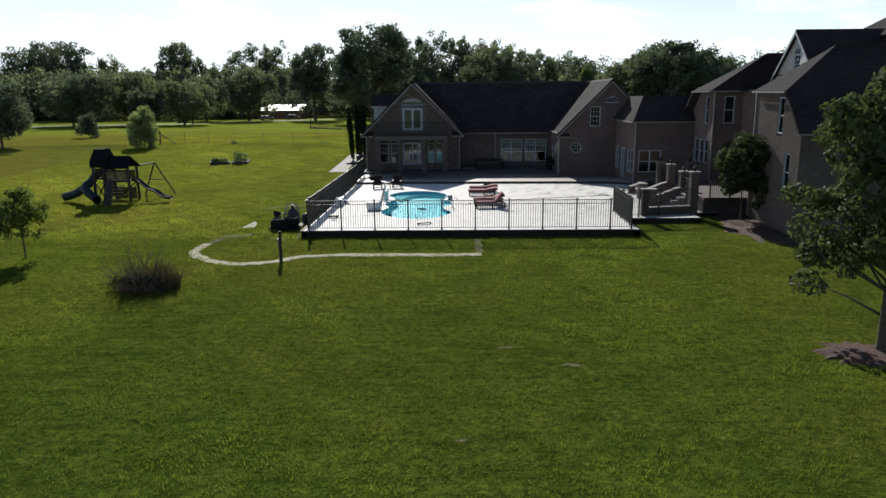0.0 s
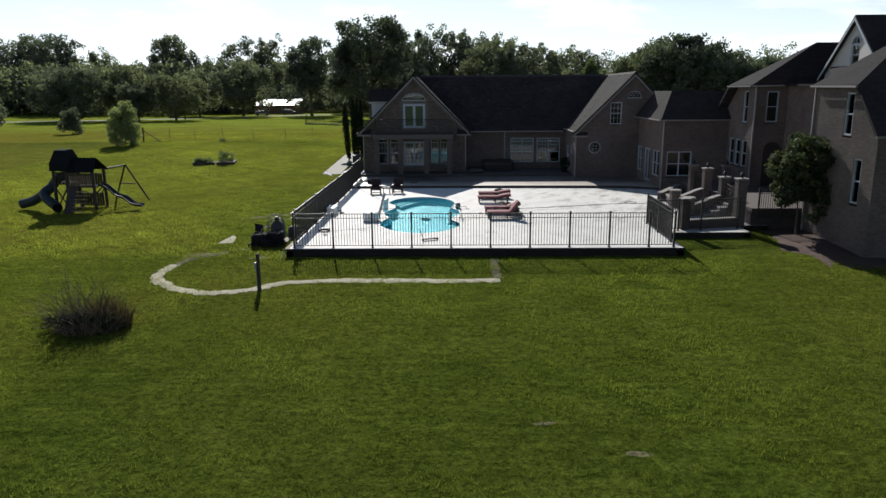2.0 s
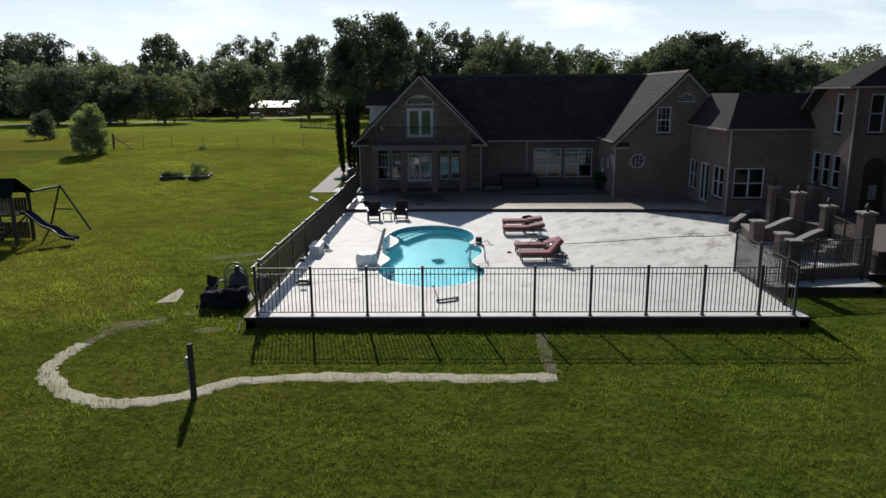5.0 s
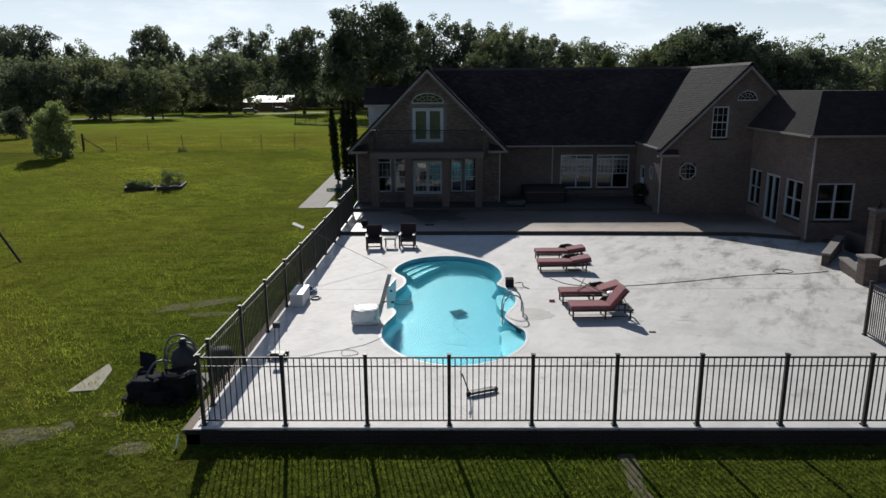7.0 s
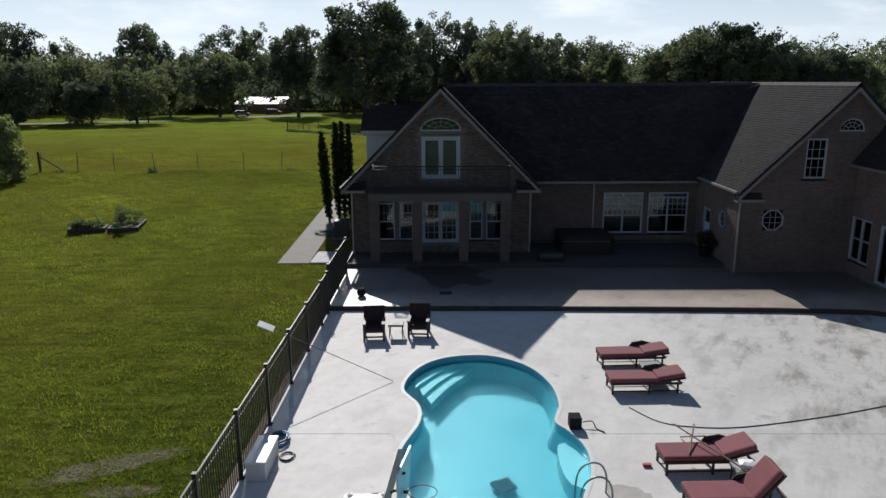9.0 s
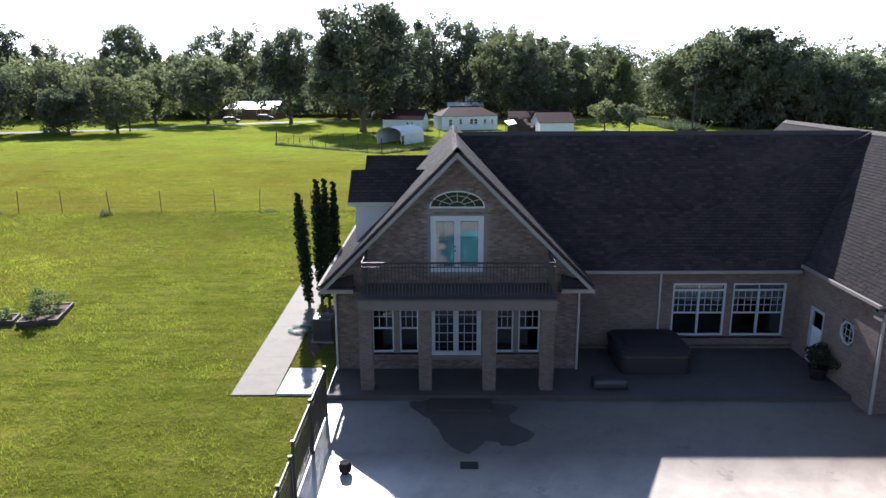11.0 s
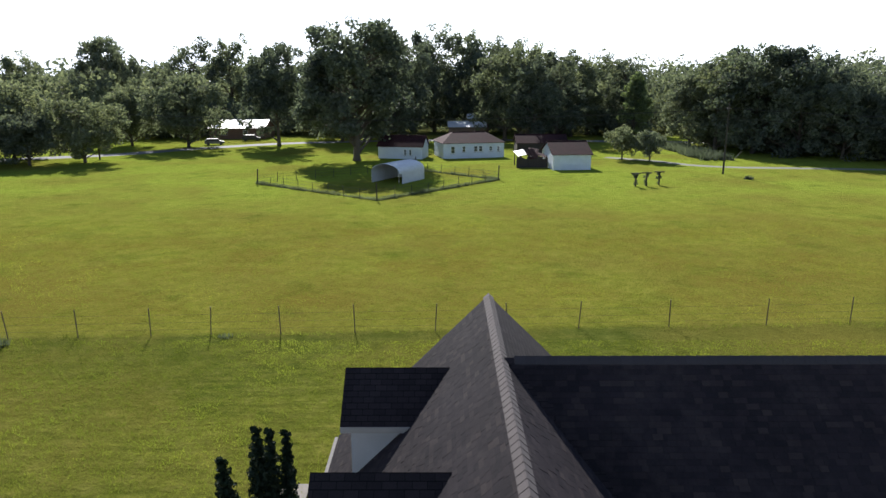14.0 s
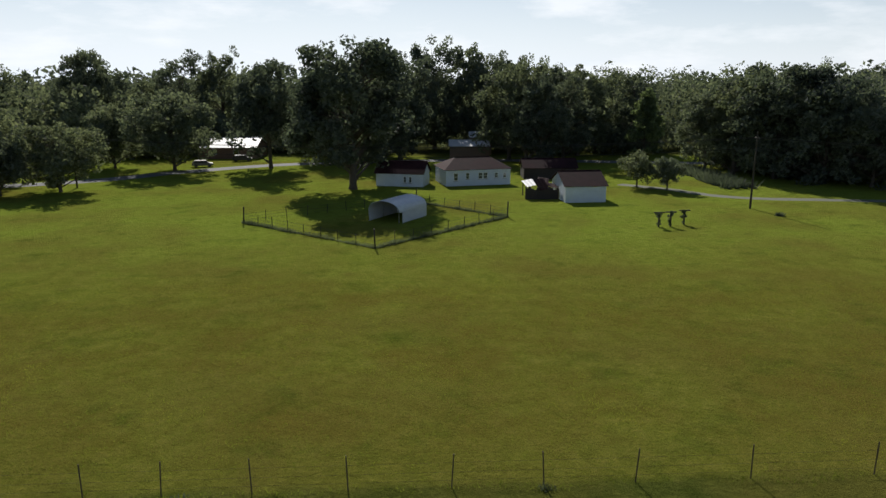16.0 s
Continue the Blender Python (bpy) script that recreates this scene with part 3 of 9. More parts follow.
        add = n.new("ShaderNodeMath")
        add.operation = "MULTIPLY_ADD"
        l.new(gr.outputs["Fac"], add.inputs[0])
        add.inputs[1].default_value = 0.55
        l.new(worn, add.inputs[2])
        gate = n.new("ShaderNodeMath")
        gate.operation = "MULTIPLY"
        l.new(ramp(n, l, add.outputs[0], [(0.59, (0, 0, 0)), (0.70, (0.9, 0.9, 0.9))]), gate.inputs[0])
        l.new(ramp(n, l, gr.outputs["Fac"], [(0.0, (0, 0, 0)), (0.25, (1, 1, 1))]), gate.inputs[1])
        c = mixc(n, l, gate.outputs[0], c, ramp(n, l, fine, [(0.38, (0.10, 0.09, 0.05)), (0.60, (0.30, 0.265, 0.19))]))
    c = mixc(n, l, 1.0, c, (0.86, 0.86, 0.86), "MULTIPLY")
    l.new(c, b.inputs["Base Color"])
    b.inputs["Roughness"].default_value = 1.0
    b.inputs["Specular IOR Level"].default_value = 0.0
    # blades catch the low light at a slant
    b.inputs["Sheen Weight"].default_value = 0.10
    b.inputs["Sheen Roughness"].default_value = 0.6
    b.inputs["Sheen Tint"].default_value = (0.62, 0.68, 0.14, 1)
    first = bump(n, l, fine, 0.9, 0.07, b)
    second = bump(n, l, tuft, 1.0, 0.16, b, first)
    bump(n, l, mid, 0.6, 0.25, b, second)
    return mt


LAWN = lawn_mat()

# ---- plants ----
def leaf_cloud(centres, per, size, rnd, flat=0.0):
    """Quads scattered in clumps: centres of (x, y, z, radius). Returns vertices and faces."""
    n = sum(max(6, int(per * c[3])) for c in centres)
    vs = np.zeros((n * 4, 3))
    k = 0
    for cx, cy, cz, r in centres:
        m = max(6, int(per * r))
        d = rnd.normal(size=(m, 3))
        d /= np.linalg.norm(d, axis=1)[:, None]
        q = d * (r * (0.45 + 0.6 * rnd.random((m, 1)) ** 0.6))
        q[:, 2] *= 0.8
        c = q + (cx, cy, cz)
        nrm = d + rnd.normal(size=(m, 3)) * 0.7
        nrm /= np.linalg.norm(nrm, axis=1)[:, None]
        a = np.cross(nrm, rnd.normal(size=(m, 3)))
        a /= np.linalg.norm(a, axis=1)[:, None] + 1e-9
        b = np.cross(nrm, a)
        s = size * (0.6 + 0.8 * rnd.random((m, 1)))
        for j, (p, q2) in enumerate(((-1.0, 0.0), (0.0, -0.55), (1.0, 0.0), (0.0, 0.55))):
            vs[k * 4 + j:(k + m) * 4:4] = c + a * s * p + b * s * q2
        k += m
    return vs, np.arange(n * 4).reshape(-1, 4)


def cloud_mesh(name, vs, fs, material):
    me = bpy.data.meshes.new(name)
    me.from_pydata(vs.tolist(), [], fs.tolist())
    me.materials.append(material)
    return me


def crown_clumps(rnd, height, base, radius, n, shape="round", clump=0.28, fill=0.75):
    """Centres of leaf clumps on the skins of many overlapping boughs, with gaps between them."""
    hh = (height - base) / 2
    boughs = [(0.0, 0.0, 0.5, 0.42), (0.0, 0.0, -0.1, 0.4)]
    total = {"cone": 14, "tall": 19}.get(shape, 12)
    for k in range(total):
        a, z = 2.4 * k + rnd.normal() * 0.4, -0.85 + 1.6 * (k + 0.5) / total + rnd.normal() * 0.08
        w = math.sqrt(max(0.05, 1 - z * z * 0.8))
        if shape == "tall":
            w = 0.95 - 0.22 * z - 0.15 * z * z
        elif shape == "cone":
            z = -0.9 + 1.75 * (k + 0.5) / 14
            w = max(0.1, 0.75 - 0.62 * z)
        elif shape == "oak":
            w *= 1.05 - 0.18 * max(z, 0)
        s = 0.60 * w * (0.8 + 0.35 * rnd.random())
        br = (0.20 + 0.17 * rnd.random()) if shape == "tall" else (0.30 + 0.20 * rnd.random()) * (w if shape == "cone" else 1)
        boughs.append((s * math.cos(a), s * math.sin(a), z * (0.82 if shape == "tall" else 0.78), br))
    out = []
    for k in range(n):
        bx, by, bz, br = boughs[rnd.randint(len(boughs))]
        d = rnd.normal(size=3) + (0, 0, 0.25)
        d /= np.linalg.norm(d)
        s = br * (fill + (1.12 - fill) * rnd.random())
        z = max(-0.98, bz + d[2] * s)
        out.append(((bx + d[0] * s) * radius, (by + d[1] * s) * radius, base + hh + z * hh, radius * clump * (0.6 + 0.6 * rnd.random())))
    return out


def tree_parts(seed, height, base, radius, n, per, leaf, shape="round", trunk=0.03, clump=0.28, material=None, fill=0.75, low=0.2):
    """Meshes of one kind of tree: a tapered trunk with limbs, and a crown of leaf clumps."""
    rnd = np.random.RandomState(seed)
    clumps = crown_clumps(rnd, height, base, radius, n, shape, clump, fill)
    bm = bmesh.new()
    r0 = height * trunk
    top = base + (height - base) * 0.75
    lean = rnd.normal(size=2) * 0.02 * height
    path = [Vector((lean[0] * (t ** 1.5), lean[1] * (t ** 1.5), -0.3 + (top + 0.3) * t)) for t in (0, 0.06, 0.25, 0.5, 0.75, 1)]
    tube(bm, path, [r0 * 1.5, r0 * 1.05, r0 * 0.85, r0 * 0.6, r0 * 0.35, r0 * 0.12], 9)
    for c in clumps[:max(8, n // 4)]:
        start = max(base * low + 0.3, min(top * 0.92, c[2] - 0.55 * math.hypot(c[0], c[1])))
        t = (start + 0.3) / (top + 0.3)
        s = Vector((lean[0] * t ** 1.5, lean[1] * t ** 1.5, start))
        e = Vector(c[:3])
        m = s.lerp(e, 0.5) + Vector((0, 0, 0.06 * height * (rnd.rand() - 0.2)))
        rr = r0 * (0.42 - 0.25 * t)
        tube(bm, [s, m, e], [rr, rr * 0.6, rr * 0.15], 5)
    tm = mesh_of(bm, "trunk", BARK, True)
    vs, fs = leaf_cloud(clumps, per, leaf, rnd)
    return tm, cloud_mesh("crown", vs, fs, material or LEAF)


def tree(meshes, m, label, category="tree", group="", name="tree"):
    t = thing(name, label, category, group)
    t.matrix_basis = m
    for nm, me in zip(("trunk", "crown"), meshes):
        ob = new(nm, me)
        ob.parent = t
    return t


def at_ground(x, y, rz=0.0, s=1.0, sz=None):
    return Matrix.Translation((x, y, ground_z(x, y))) @ Matrix.Rotation(radians(rz), 4, "Z") @ Matrix.Diagonal((s, s, sz or s, 1))


# ---- ground ----
HOLES = ((-0.3, 18.0, -0.1, 30.0), (18.0, 22.4, 3.4, 30.0), (22.4, 26.0, 5.2, 30.0))


def build_ground():
    def lines(lo, hi, core0, core1, step, extra):
        v = list(np.arange(core0, core1 + 0.01, step)) + extra
        d, x = step, core1
        while x < hi:
            d *= 1.25
            x += d
            v.append(x)
        d, x = step, core0
        while x > lo:
            d *= 1.25
            x -= d
            v.append(x)
        return sorted({round(float(q), 3) for q in v})
    xs = lines(-2500, 2500, -60, 70, 2.0, [-0.3, 18.0, 22.4, 26.0])
    ys = lines(-900, 3500, -45, 150, 2.0, [-0.1, 3.4, 5.2, 30.0])
    verts = [(x, y, ground_z(x, y)) for y in ys for x in xs]
    nx = len(xs)
    faces = []
    for j in range(len(ys) - 1):
        for i in range(nx - 1):
            cx, cy = (xs[i] + xs[i + 1]) / 2, (ys[j] + ys[j + 1]) / 2
            if any(a < cx < b and c < cy < d for a, b, c, d in HOLES):
                continue
            a = j * nx + i
            faces.append((a, a + 1, a + nx + 1, a + nx))
    me = bpy.data.meshes.new("ground")
    me.from_pydata(verts, [], faces)
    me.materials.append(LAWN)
    for p in me.polygons:
        p.use_smooth = True
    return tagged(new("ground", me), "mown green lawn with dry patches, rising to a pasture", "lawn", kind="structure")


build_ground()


def ribbon(name, pts, width, material, label, category, lift=0.03, ragged=0.0):
    """A strip of path laid on the ground."""
    rnd = random.Random(5)
    mid = spline([(*p, 0) for p in pts], 8)
    bm = bmesh.new()
    rows = []
    for i, p in enumerate(mid):
        d = (mid[min(i + 1, len(mid) - 1)] - mid[max(i - 1, 0)]).normalized()
        s = Vector((-d.y, d.x, 0))
        row = []
        for k in (-1, -0.5, 0.5, 1):
            w = width / 2 * k * (1 + rnd.uniform(-ragged, ragged))
            q = p + s * w
            row.append(bm.verts.new((q.x, q.y, ground_z(q.x, q.y) + (lift if abs(k) < 1 else -0.02))))
        rows.append(row)
    for a, b in zip(rows, rows[1:]):
        for k in range(3):
            bm.faces.new((a[k + 1], a[k], b[k], b[k + 1]))
    return single(name, bm, material, label, category, kind="structure")


ribbon("gravel_path", [(-3.38, 0.7), (-4.16, 0.0), (-4.74, -0.8), (-5.09, -1.68)], 0.5, PATHSOIL, "faint worn end of the path, half grown over", "path", 0.015, 0.5)
ribbon("gravel_path", [(-5.04, -1.53), (-5.18, -2.17), (-5.04, -3.54), (-3.87, -4.79), (-2.32, -5.45), (-0.64, -5.12), (0.44, -4.26), (2.6, -3.93), (4.85, -3.93), (7.2, -3.98), (9.35, -3.93)], 0.66, PATHGRAVEL, "worn pale gravel path curving through the lawn", "path", 0.02, 0.35)
ribbon("gravel_path", [(9.3, -3.73), (9.25, -2.56), (9.27, -0.6)], 0.5, PATHSOIL, "short worn spur of soil and gravel by the pool deck wall", "path", 0.02, 0.3)
ribbon("road", [(-260, 95), (-120, 136), (-69, 156), (-52, 172), (-30, 187), (10, 194), (60, 187), (130, 178), (300, 170)], 6.0, ASPHALT, "grey asphalt country road behind the pasture", "road", 0.05)
ribbon("driveway", [(110, 126), (82, 132), (64.7, 134.9), (48.5, 138), (40.6, 147), (34, 153)], 3.0, surf("gravel_drive", (0.12, 0.125, 0.085), 0.95, var=0.25, fine=20, coarse=0.5, relief=0.3), "pale gravel driveway across the pasture", "driveway", 0.04, 0.15)


def patch(name, cx, cy, rx, ry, material, label, seed, lift=0.025, kind="structure"):
    """A flat uneven patch of bare soil, sand or mulch."""
    rnd = random.Random(seed)
    bm = bmesh.new()
    c = bm.verts.new((cx, cy, ground_z(cx, cy) + lift * 1.6))
    ring = []
    for k in range(36):
        a = 2 * math.pi * k / 36
        q = 1 + rnd.uniform(-0.22, 0.22)
        x, y = cx + rx * q * math.cos(a), cy + ry * q * math.sin(a)
        ring.append((bm.verts.new((cx + (x - cx) * 0.75, cy + (y - cy) * 0.75, ground_z(x, y) + lift)), bm.verts.new((x, y, ground_z(x, y) - 0.02))))
    for k in range(36):
        a, b = ring[k], ring[(k + 1) % 36]
        bm.faces.new((c, a[0], b[0]))
        bm.faces.new((a[0], a[1], b[1], b[0]))
    return single(name, bm, material, label, "patch", kind=kind)


patch("mulch_bed", 21.0, -16.2, 1.35, 1.15, MULCH, "ring of reddish mulch round the tree", 7, 0.07)
patch("mulch_bed", 25.2, 1.6, 2.1, 4.6, MULCH, "reddish mulch bed along the brick house", 8, 0.06)
bm = bmesh.new()
slab(bm, [(x, y, ground_z(x, y) + 0.03) for x, y in ((-4.43, 2.34), (-3.7, 2.46), (-3.73, 2.79), (-3.88, 3.69), (-4.18, 4.16))], (0, 0, -0.06))
bmesh.ops.recalc_face_normals(bm, faces=bm.faces)
single("stepping_slab", bm, surf("broken_slab", (0.30, 0.27, 0.205), 0.9, var=0.15, fine=40, relief=0.3), "pale broken concrete slab lying in the grass", "slab")

# ---- pool deck ----
POOL = [(5.0, 15.7), (6.0, 15.6), (6.95, 14.8), (7.45, 13.5), (7.5, 12.2), (7.25, 11.25), (7.55, 10.65), (7.8, 9.8), (7.7, 8.75), (7.28, 7.55), (7.5, 6.65), (7.78, 6.0), (7.65, 5.0), (7.1, 4.05), (6.5, 3.6), (5.8, 3.37), (5.1, 3.5), (4.3, 3.98), (3.65, 4.95), (3.4, 5.8), (3.42, 6.7), (3.68, 7.9), (3.32, 8.9), (3.38, 9.9), (3.75, 11.2), (3.68, 12.2), (3.2, 13.2), (3.42, 14.4), (4.05, 15.3)]
pool_line = [(p.x, p.y) for p in spline([(x, y, 0) for x, y in POOL], 5, True)]


def offset_line(line, d):
    out = []
    n = len(line)
    for i in range(n):
        a, b = Vector(line[i - 1]), Vector(line[(i + 1) % n])
        t = (b - a).normalized()
        out.append((line[i][0] - t.y * d, line[i][1] + t.x * d))
    return out


DECK = [(-0.35, -0.2), (18.05, -0.2), (18.05, 3.3), (22.5, 3.3), (22.5, 5.1), (24.2, 5.1), (24.2, 17.6), (22.4, 18.6), (20.2, 19.65), (17.0, 19.95), (13.0, 20.1), (9.0, 20.18), (-0.35, 20.25)]


def filled(outer, inner, z):
    """A flat sheet between an outline and a hole in it."""
    bm = bmesh.new()
    es = []
    for line in (outer, inner):
        vs = [bm.verts.new((x, y, z)) for x, y in line]
        es += [bm.edges.new((vs[i], vs[(i + 1) % len(vs)])) for i in range(len(vs))]
    bmesh.ops.triangle_fill(bm, use_beauty=True, edges=es)
    for f in bm.faces:
        if f.normal.z < 0:
            f.normal_flip()
    return bm


deck = thing("pool_deck", "pale stained concrete pool deck on a low dark wall", "pool deck", kind="structure")
bm = filled(DECK, offset_line(pool_line, 0.08), 0.0)
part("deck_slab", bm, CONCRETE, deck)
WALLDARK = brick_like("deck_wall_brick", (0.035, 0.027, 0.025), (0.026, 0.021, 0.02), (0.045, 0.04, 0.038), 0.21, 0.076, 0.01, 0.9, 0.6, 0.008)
bm = bmesh.new()
n = len(DECK)
for i in range(n - 1):
    (x0, y0), (x1, y1) = DECK[i], DECK[i + 1]
    t = Vector((x1 - x0, y1 - y0, 0)).normalized()
    q = Vector((-t.y, t.x, 0)) * 0.3
    if i < 6:
        slab(bm, [(x0, y0, -0.10), (x1, y1, -0.10), (x1, y1, -1.6), (x0, y0, -1.6)], q)
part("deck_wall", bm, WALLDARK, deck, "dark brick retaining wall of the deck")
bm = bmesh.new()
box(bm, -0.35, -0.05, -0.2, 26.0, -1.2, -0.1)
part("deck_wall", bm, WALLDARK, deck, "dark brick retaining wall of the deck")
bm = bmesh.new()
for i in range(6):
    (x0, y0), (x1, y1) = DECK[i], DECK[i + 1]
    t = Vector((x1 - x0, y1 - y0, 0)).normalized()
    q = Vector((t.y, -t.x, 0)) * 0.05
    slab(bm, [(x0 + q.x, y0 + q.y, -0.008), (x1 + q.x, y1 + q.y, -0.008), (x1 + q.x, y1 + q.y, -0.11), (x0 + q.x, y0 + q.y, -0.11)], -q * 2)
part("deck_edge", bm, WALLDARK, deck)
bm = bmesh.new()
box(bm, -0.41, -0.20, -0.245, 20.2, -0.11, 0.006, 0.006)
part("deck_edge", bm, surf("tan_edge_brick", (0.19, 0.145, 0.11), 0.85, var=0.3, fine=14, coarse=4, relief=0.5), deck, "tan brick edging of the deck")
# sawn joints in the slab
JOINT = surf("joint_dirt", (0.30, 0.285, 0.27), 0.95, var=0.3)
bm = bmesh.new()
box(bm, -0.3, 3.1, 10.55, 10.57, -0.02, 0.002)
box(bm, 8.0, 22.0, 10.55, 10.57, -0.02, 0.002)
part("joint", bm, JOINT, deck)

# the patio one step up, and the porch another step up
patio = thing("patio", "brown-stained concrete patio one step above the deck", "patio", kind="structure")
PATIO_LINE = [(-0.3, 20.25), (9.0, 20.18), (13.0, 20.1), (17.0, 19.95), (20.2, 19.65), (22.4, 18.6), (24.2, 17.6), (25.9, 17.6), (25.9, 30.0), (-0.3, 30.0)]
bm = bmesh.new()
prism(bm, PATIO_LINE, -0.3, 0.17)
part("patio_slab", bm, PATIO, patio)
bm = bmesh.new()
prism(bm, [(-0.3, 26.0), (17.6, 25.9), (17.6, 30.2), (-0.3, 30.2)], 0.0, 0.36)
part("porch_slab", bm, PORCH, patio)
bm = bmesh.new()
for (x0, y0), (x1, y1) in zip(PATIO_LINE[:6], PATIO_LINE[1:7]):
    slab(bm, [(x0, y0 - 0.04, 0.176), (x1, y1 - 0.04, 0.176), (x1, y1 - 0.04, 0.0), (x0, y0 - 0.04, 0.0)], (0, 0.08, 0))
part("patio_edge", bm, DARKWOOD, patio, "dark edge board of the patio step")

# walkway beside the house: cast slabs with open joints
walkway = thing("walkway", "pale concrete walkway beside the house", "walkway", kind="structure")
yy = 25.9
while yy < 40.0:
    bm = bmesh.new()
    za, zb = (ground_z(-3, q) + 0.04 for q in (yy, yy + 1.5))
    slab(bm, [(-3.5, yy + 0.004, za), (-2.02, yy + 0.004, za), (-2.02, yy + 1.496, zb), (-3.5, yy + 1.496, zb)], (0, 0, -0.14))
    bmesh.ops.recalc_face_normals(bm, faces=bm.faces)
    part("slab", bm, WALKWAY, walkway)
    yy += 1.5
bm = bmesh.new()
box(bm, -1.98, -0.78, 25.9, 28.2, ground_z(0, 26.9) - 0.12, ground_z(0, 26.9) + 0.04, 0.012)
part("slab", bm, surf("stained_slab", (0.42, 0.41, 0.40), 0.8, var=0.35, fine=8, coarse=2.5, relief=0.2), walkway, "whiter stained concrete pad")
patch("planting_bed", -1.45, 31.6, 0.5, 3.2, MULCH, "bare planting strip between walkway and wall", 11, 0.03)

# ---- pool ----
pool = thing("swimming_pool", "free-form turquoise pool with white coping and water", "swimming pool", kind="structure")


def ring_mesh(bm, a, za, b, zb):
    n = len(a)
    va = [bm.verts.new((x, y, za)) for x, y in a]
    vb = [bm.verts.new((x, y, zb)) for x, y in b]
    for i in range(n):
        j = (i + 1) % n
        bm.faces.new((va[i], va[j], vb[j], vb[i]))
    return va, vb


inner = offset_line(pool_line, 0.0)
low = [(5.5 + (x - 5.5) * 0.88, 9.5 + (y - 9.5) * 0.92) for x, y in pool_line]
bm = bmesh.new()
ring_mesh(bm, inner, 0.0, [(5.5 + (x - 5.5) * 0.985, 9.5 + (y - 9.5) * 0.99) for x, y in pool_line], -0.35)
ring_mesh(bm, [(5.5 + (x - 5.5) * 0.985, 9.5 + (y - 9.5) * 0.99) for x, y in pool_line], -0.35, low, -1.15)
es = []
vs = [bm.verts.new((x, y, -1.15)) for x, y in low]
es = [bm.edges.new((vs[i], vs[(i + 1) % len(vs)])) for i in range(len(vs))]
bmesh.ops.triangle_fill(bm, use_beauty=True, edges=es)
bmesh.ops.remove_doubles(bm, verts=bm.verts, dist=0.0005)
bmesh.ops.recalc_face_normals(bm, faces=bm.faces)
shell = part("shell", bm, POOLBLUE, pool, smooth=False)
bm = bmesh.new()
rims = [(0.095, 0.0), (0.094, 0.004), (0.08, 0.007), (0.004, 0.007), (-0.004, 0.002), (-0.006, -0.02), (0.0, -0.022)]
for (da, za), (db, zb) in zip(rims, rims[1:]):
    ring_mesh(bm, offset_line(pool_line, da), za, offset_line(pool_line, db), zb)
bmesh.ops.remove_doubles(bm, verts=bm.verts, dist=0.0005)
bmesh.ops.recalc_face_normals(bm, faces=bm.faces)
part("coping", bm, COPING, pool)
bm = bmesh.new()
ring_mesh(bm, offset_line(pool_line, -0.002), -0.018, offset_line(pool_line, -0.008), -0.19)
part("tile_band", bm, surf("dark_tile_band", (0.006, 0.010, 0.022), 0.6, var=0.3), pool, "dark waterline band")
bm = bmesh.new()
vs = [bm.verts.new((x, y, -0.17)) for x, y in offset_line(pool_line, 0.004)]
es = [bm.edges.new((vs[i], vs[(i + 1) % len(vs)])) for i in range(len(vs))]
bmesh.ops.triangle_fill(bm, use_beauty=True, edges=es)
for f in bm.faces:
    if f.normal.z < 0:
        f.normal_flip()
water = part("water", bm, WATER, pool)
water.visible_shadow = False
POOLSTEP = surf("pool_step", (0.24, 0.55, 0.61), 0.5, var=0.05, relief=0.03)
# entry steps in the far corner, and a small swim-out ledge
for k in range(3):
    bm = bmesh.new()
    o = 0.27 * k
    line = spline([(3.50 + o * 0.9, 13.75 - o * 1.5, 0), (3.95 + o, 14.55 - o * 0.9, 0), (4.45 + o * 1.0, 15.25 - o * 0.75, 0), (4.75 + o, 15.62 - o * 0.35, 0)], 4)
    pts = [(q.x, q.y) for q in line] + [(4.4, 15.6), (3.95, 15.25), (3.45, 14.4)]
    prism(bm, pts, -1.12, -0.30 - 0.13 * k)
    part("step", bm, POOLSTEP, pool)
# seats under water in the two bays of the near side
for ya, yb, reach in ((8.3, 10.75, 0.62), (4.3, 6.9, 0.70)):
    rim = [(x, y) for x, y in pool_line if x > 7.0 and ya <= y <= yb]
    mid = (rim[0][1] + rim[-1][1]) / 2
    half = abs(rim[0][1] - rim[-1][1]) / 2
    back = [(x - 0.05 - reach * math.sqrt(max(0.0, 1 - ((y - mid) / half) ** 2)), y) for x, y in rim[::-1]]
    bm = bmesh.new()
    prism(bm, (rim + back)[::-1], -1.12, -0.36)
    bmesh.ops.remove_doubles(bm, verts=bm.verts, dist=0.0005)
    bmesh.ops.recalc_face_normals(bm, faces=bm.faces)
    part("ledge", bm, POOLSTEP, pool, "pale seat under the water")
# ---- brick house ----
house = thing("house", "dark brick house with steep grey shingle roofs and white windows", "house")


def wall_piece(bm, axis, c0, c1, u0, u1, z0, za, zb):
    """A wall block between u0 and u1 whose top runs from za to zb. axis x: the wall stands along x."""
    q = [(u0, z0), (u1, z0), (u1, zb), (u0, za)]
    p = [(u, c0, z) if axis == "x" else (c0, u, z) for u, z in q]
    d = (0, c1 - c0, 0) if axis == "x" else (c1 - c0, 0, 0)
    slab(bm, p, d)


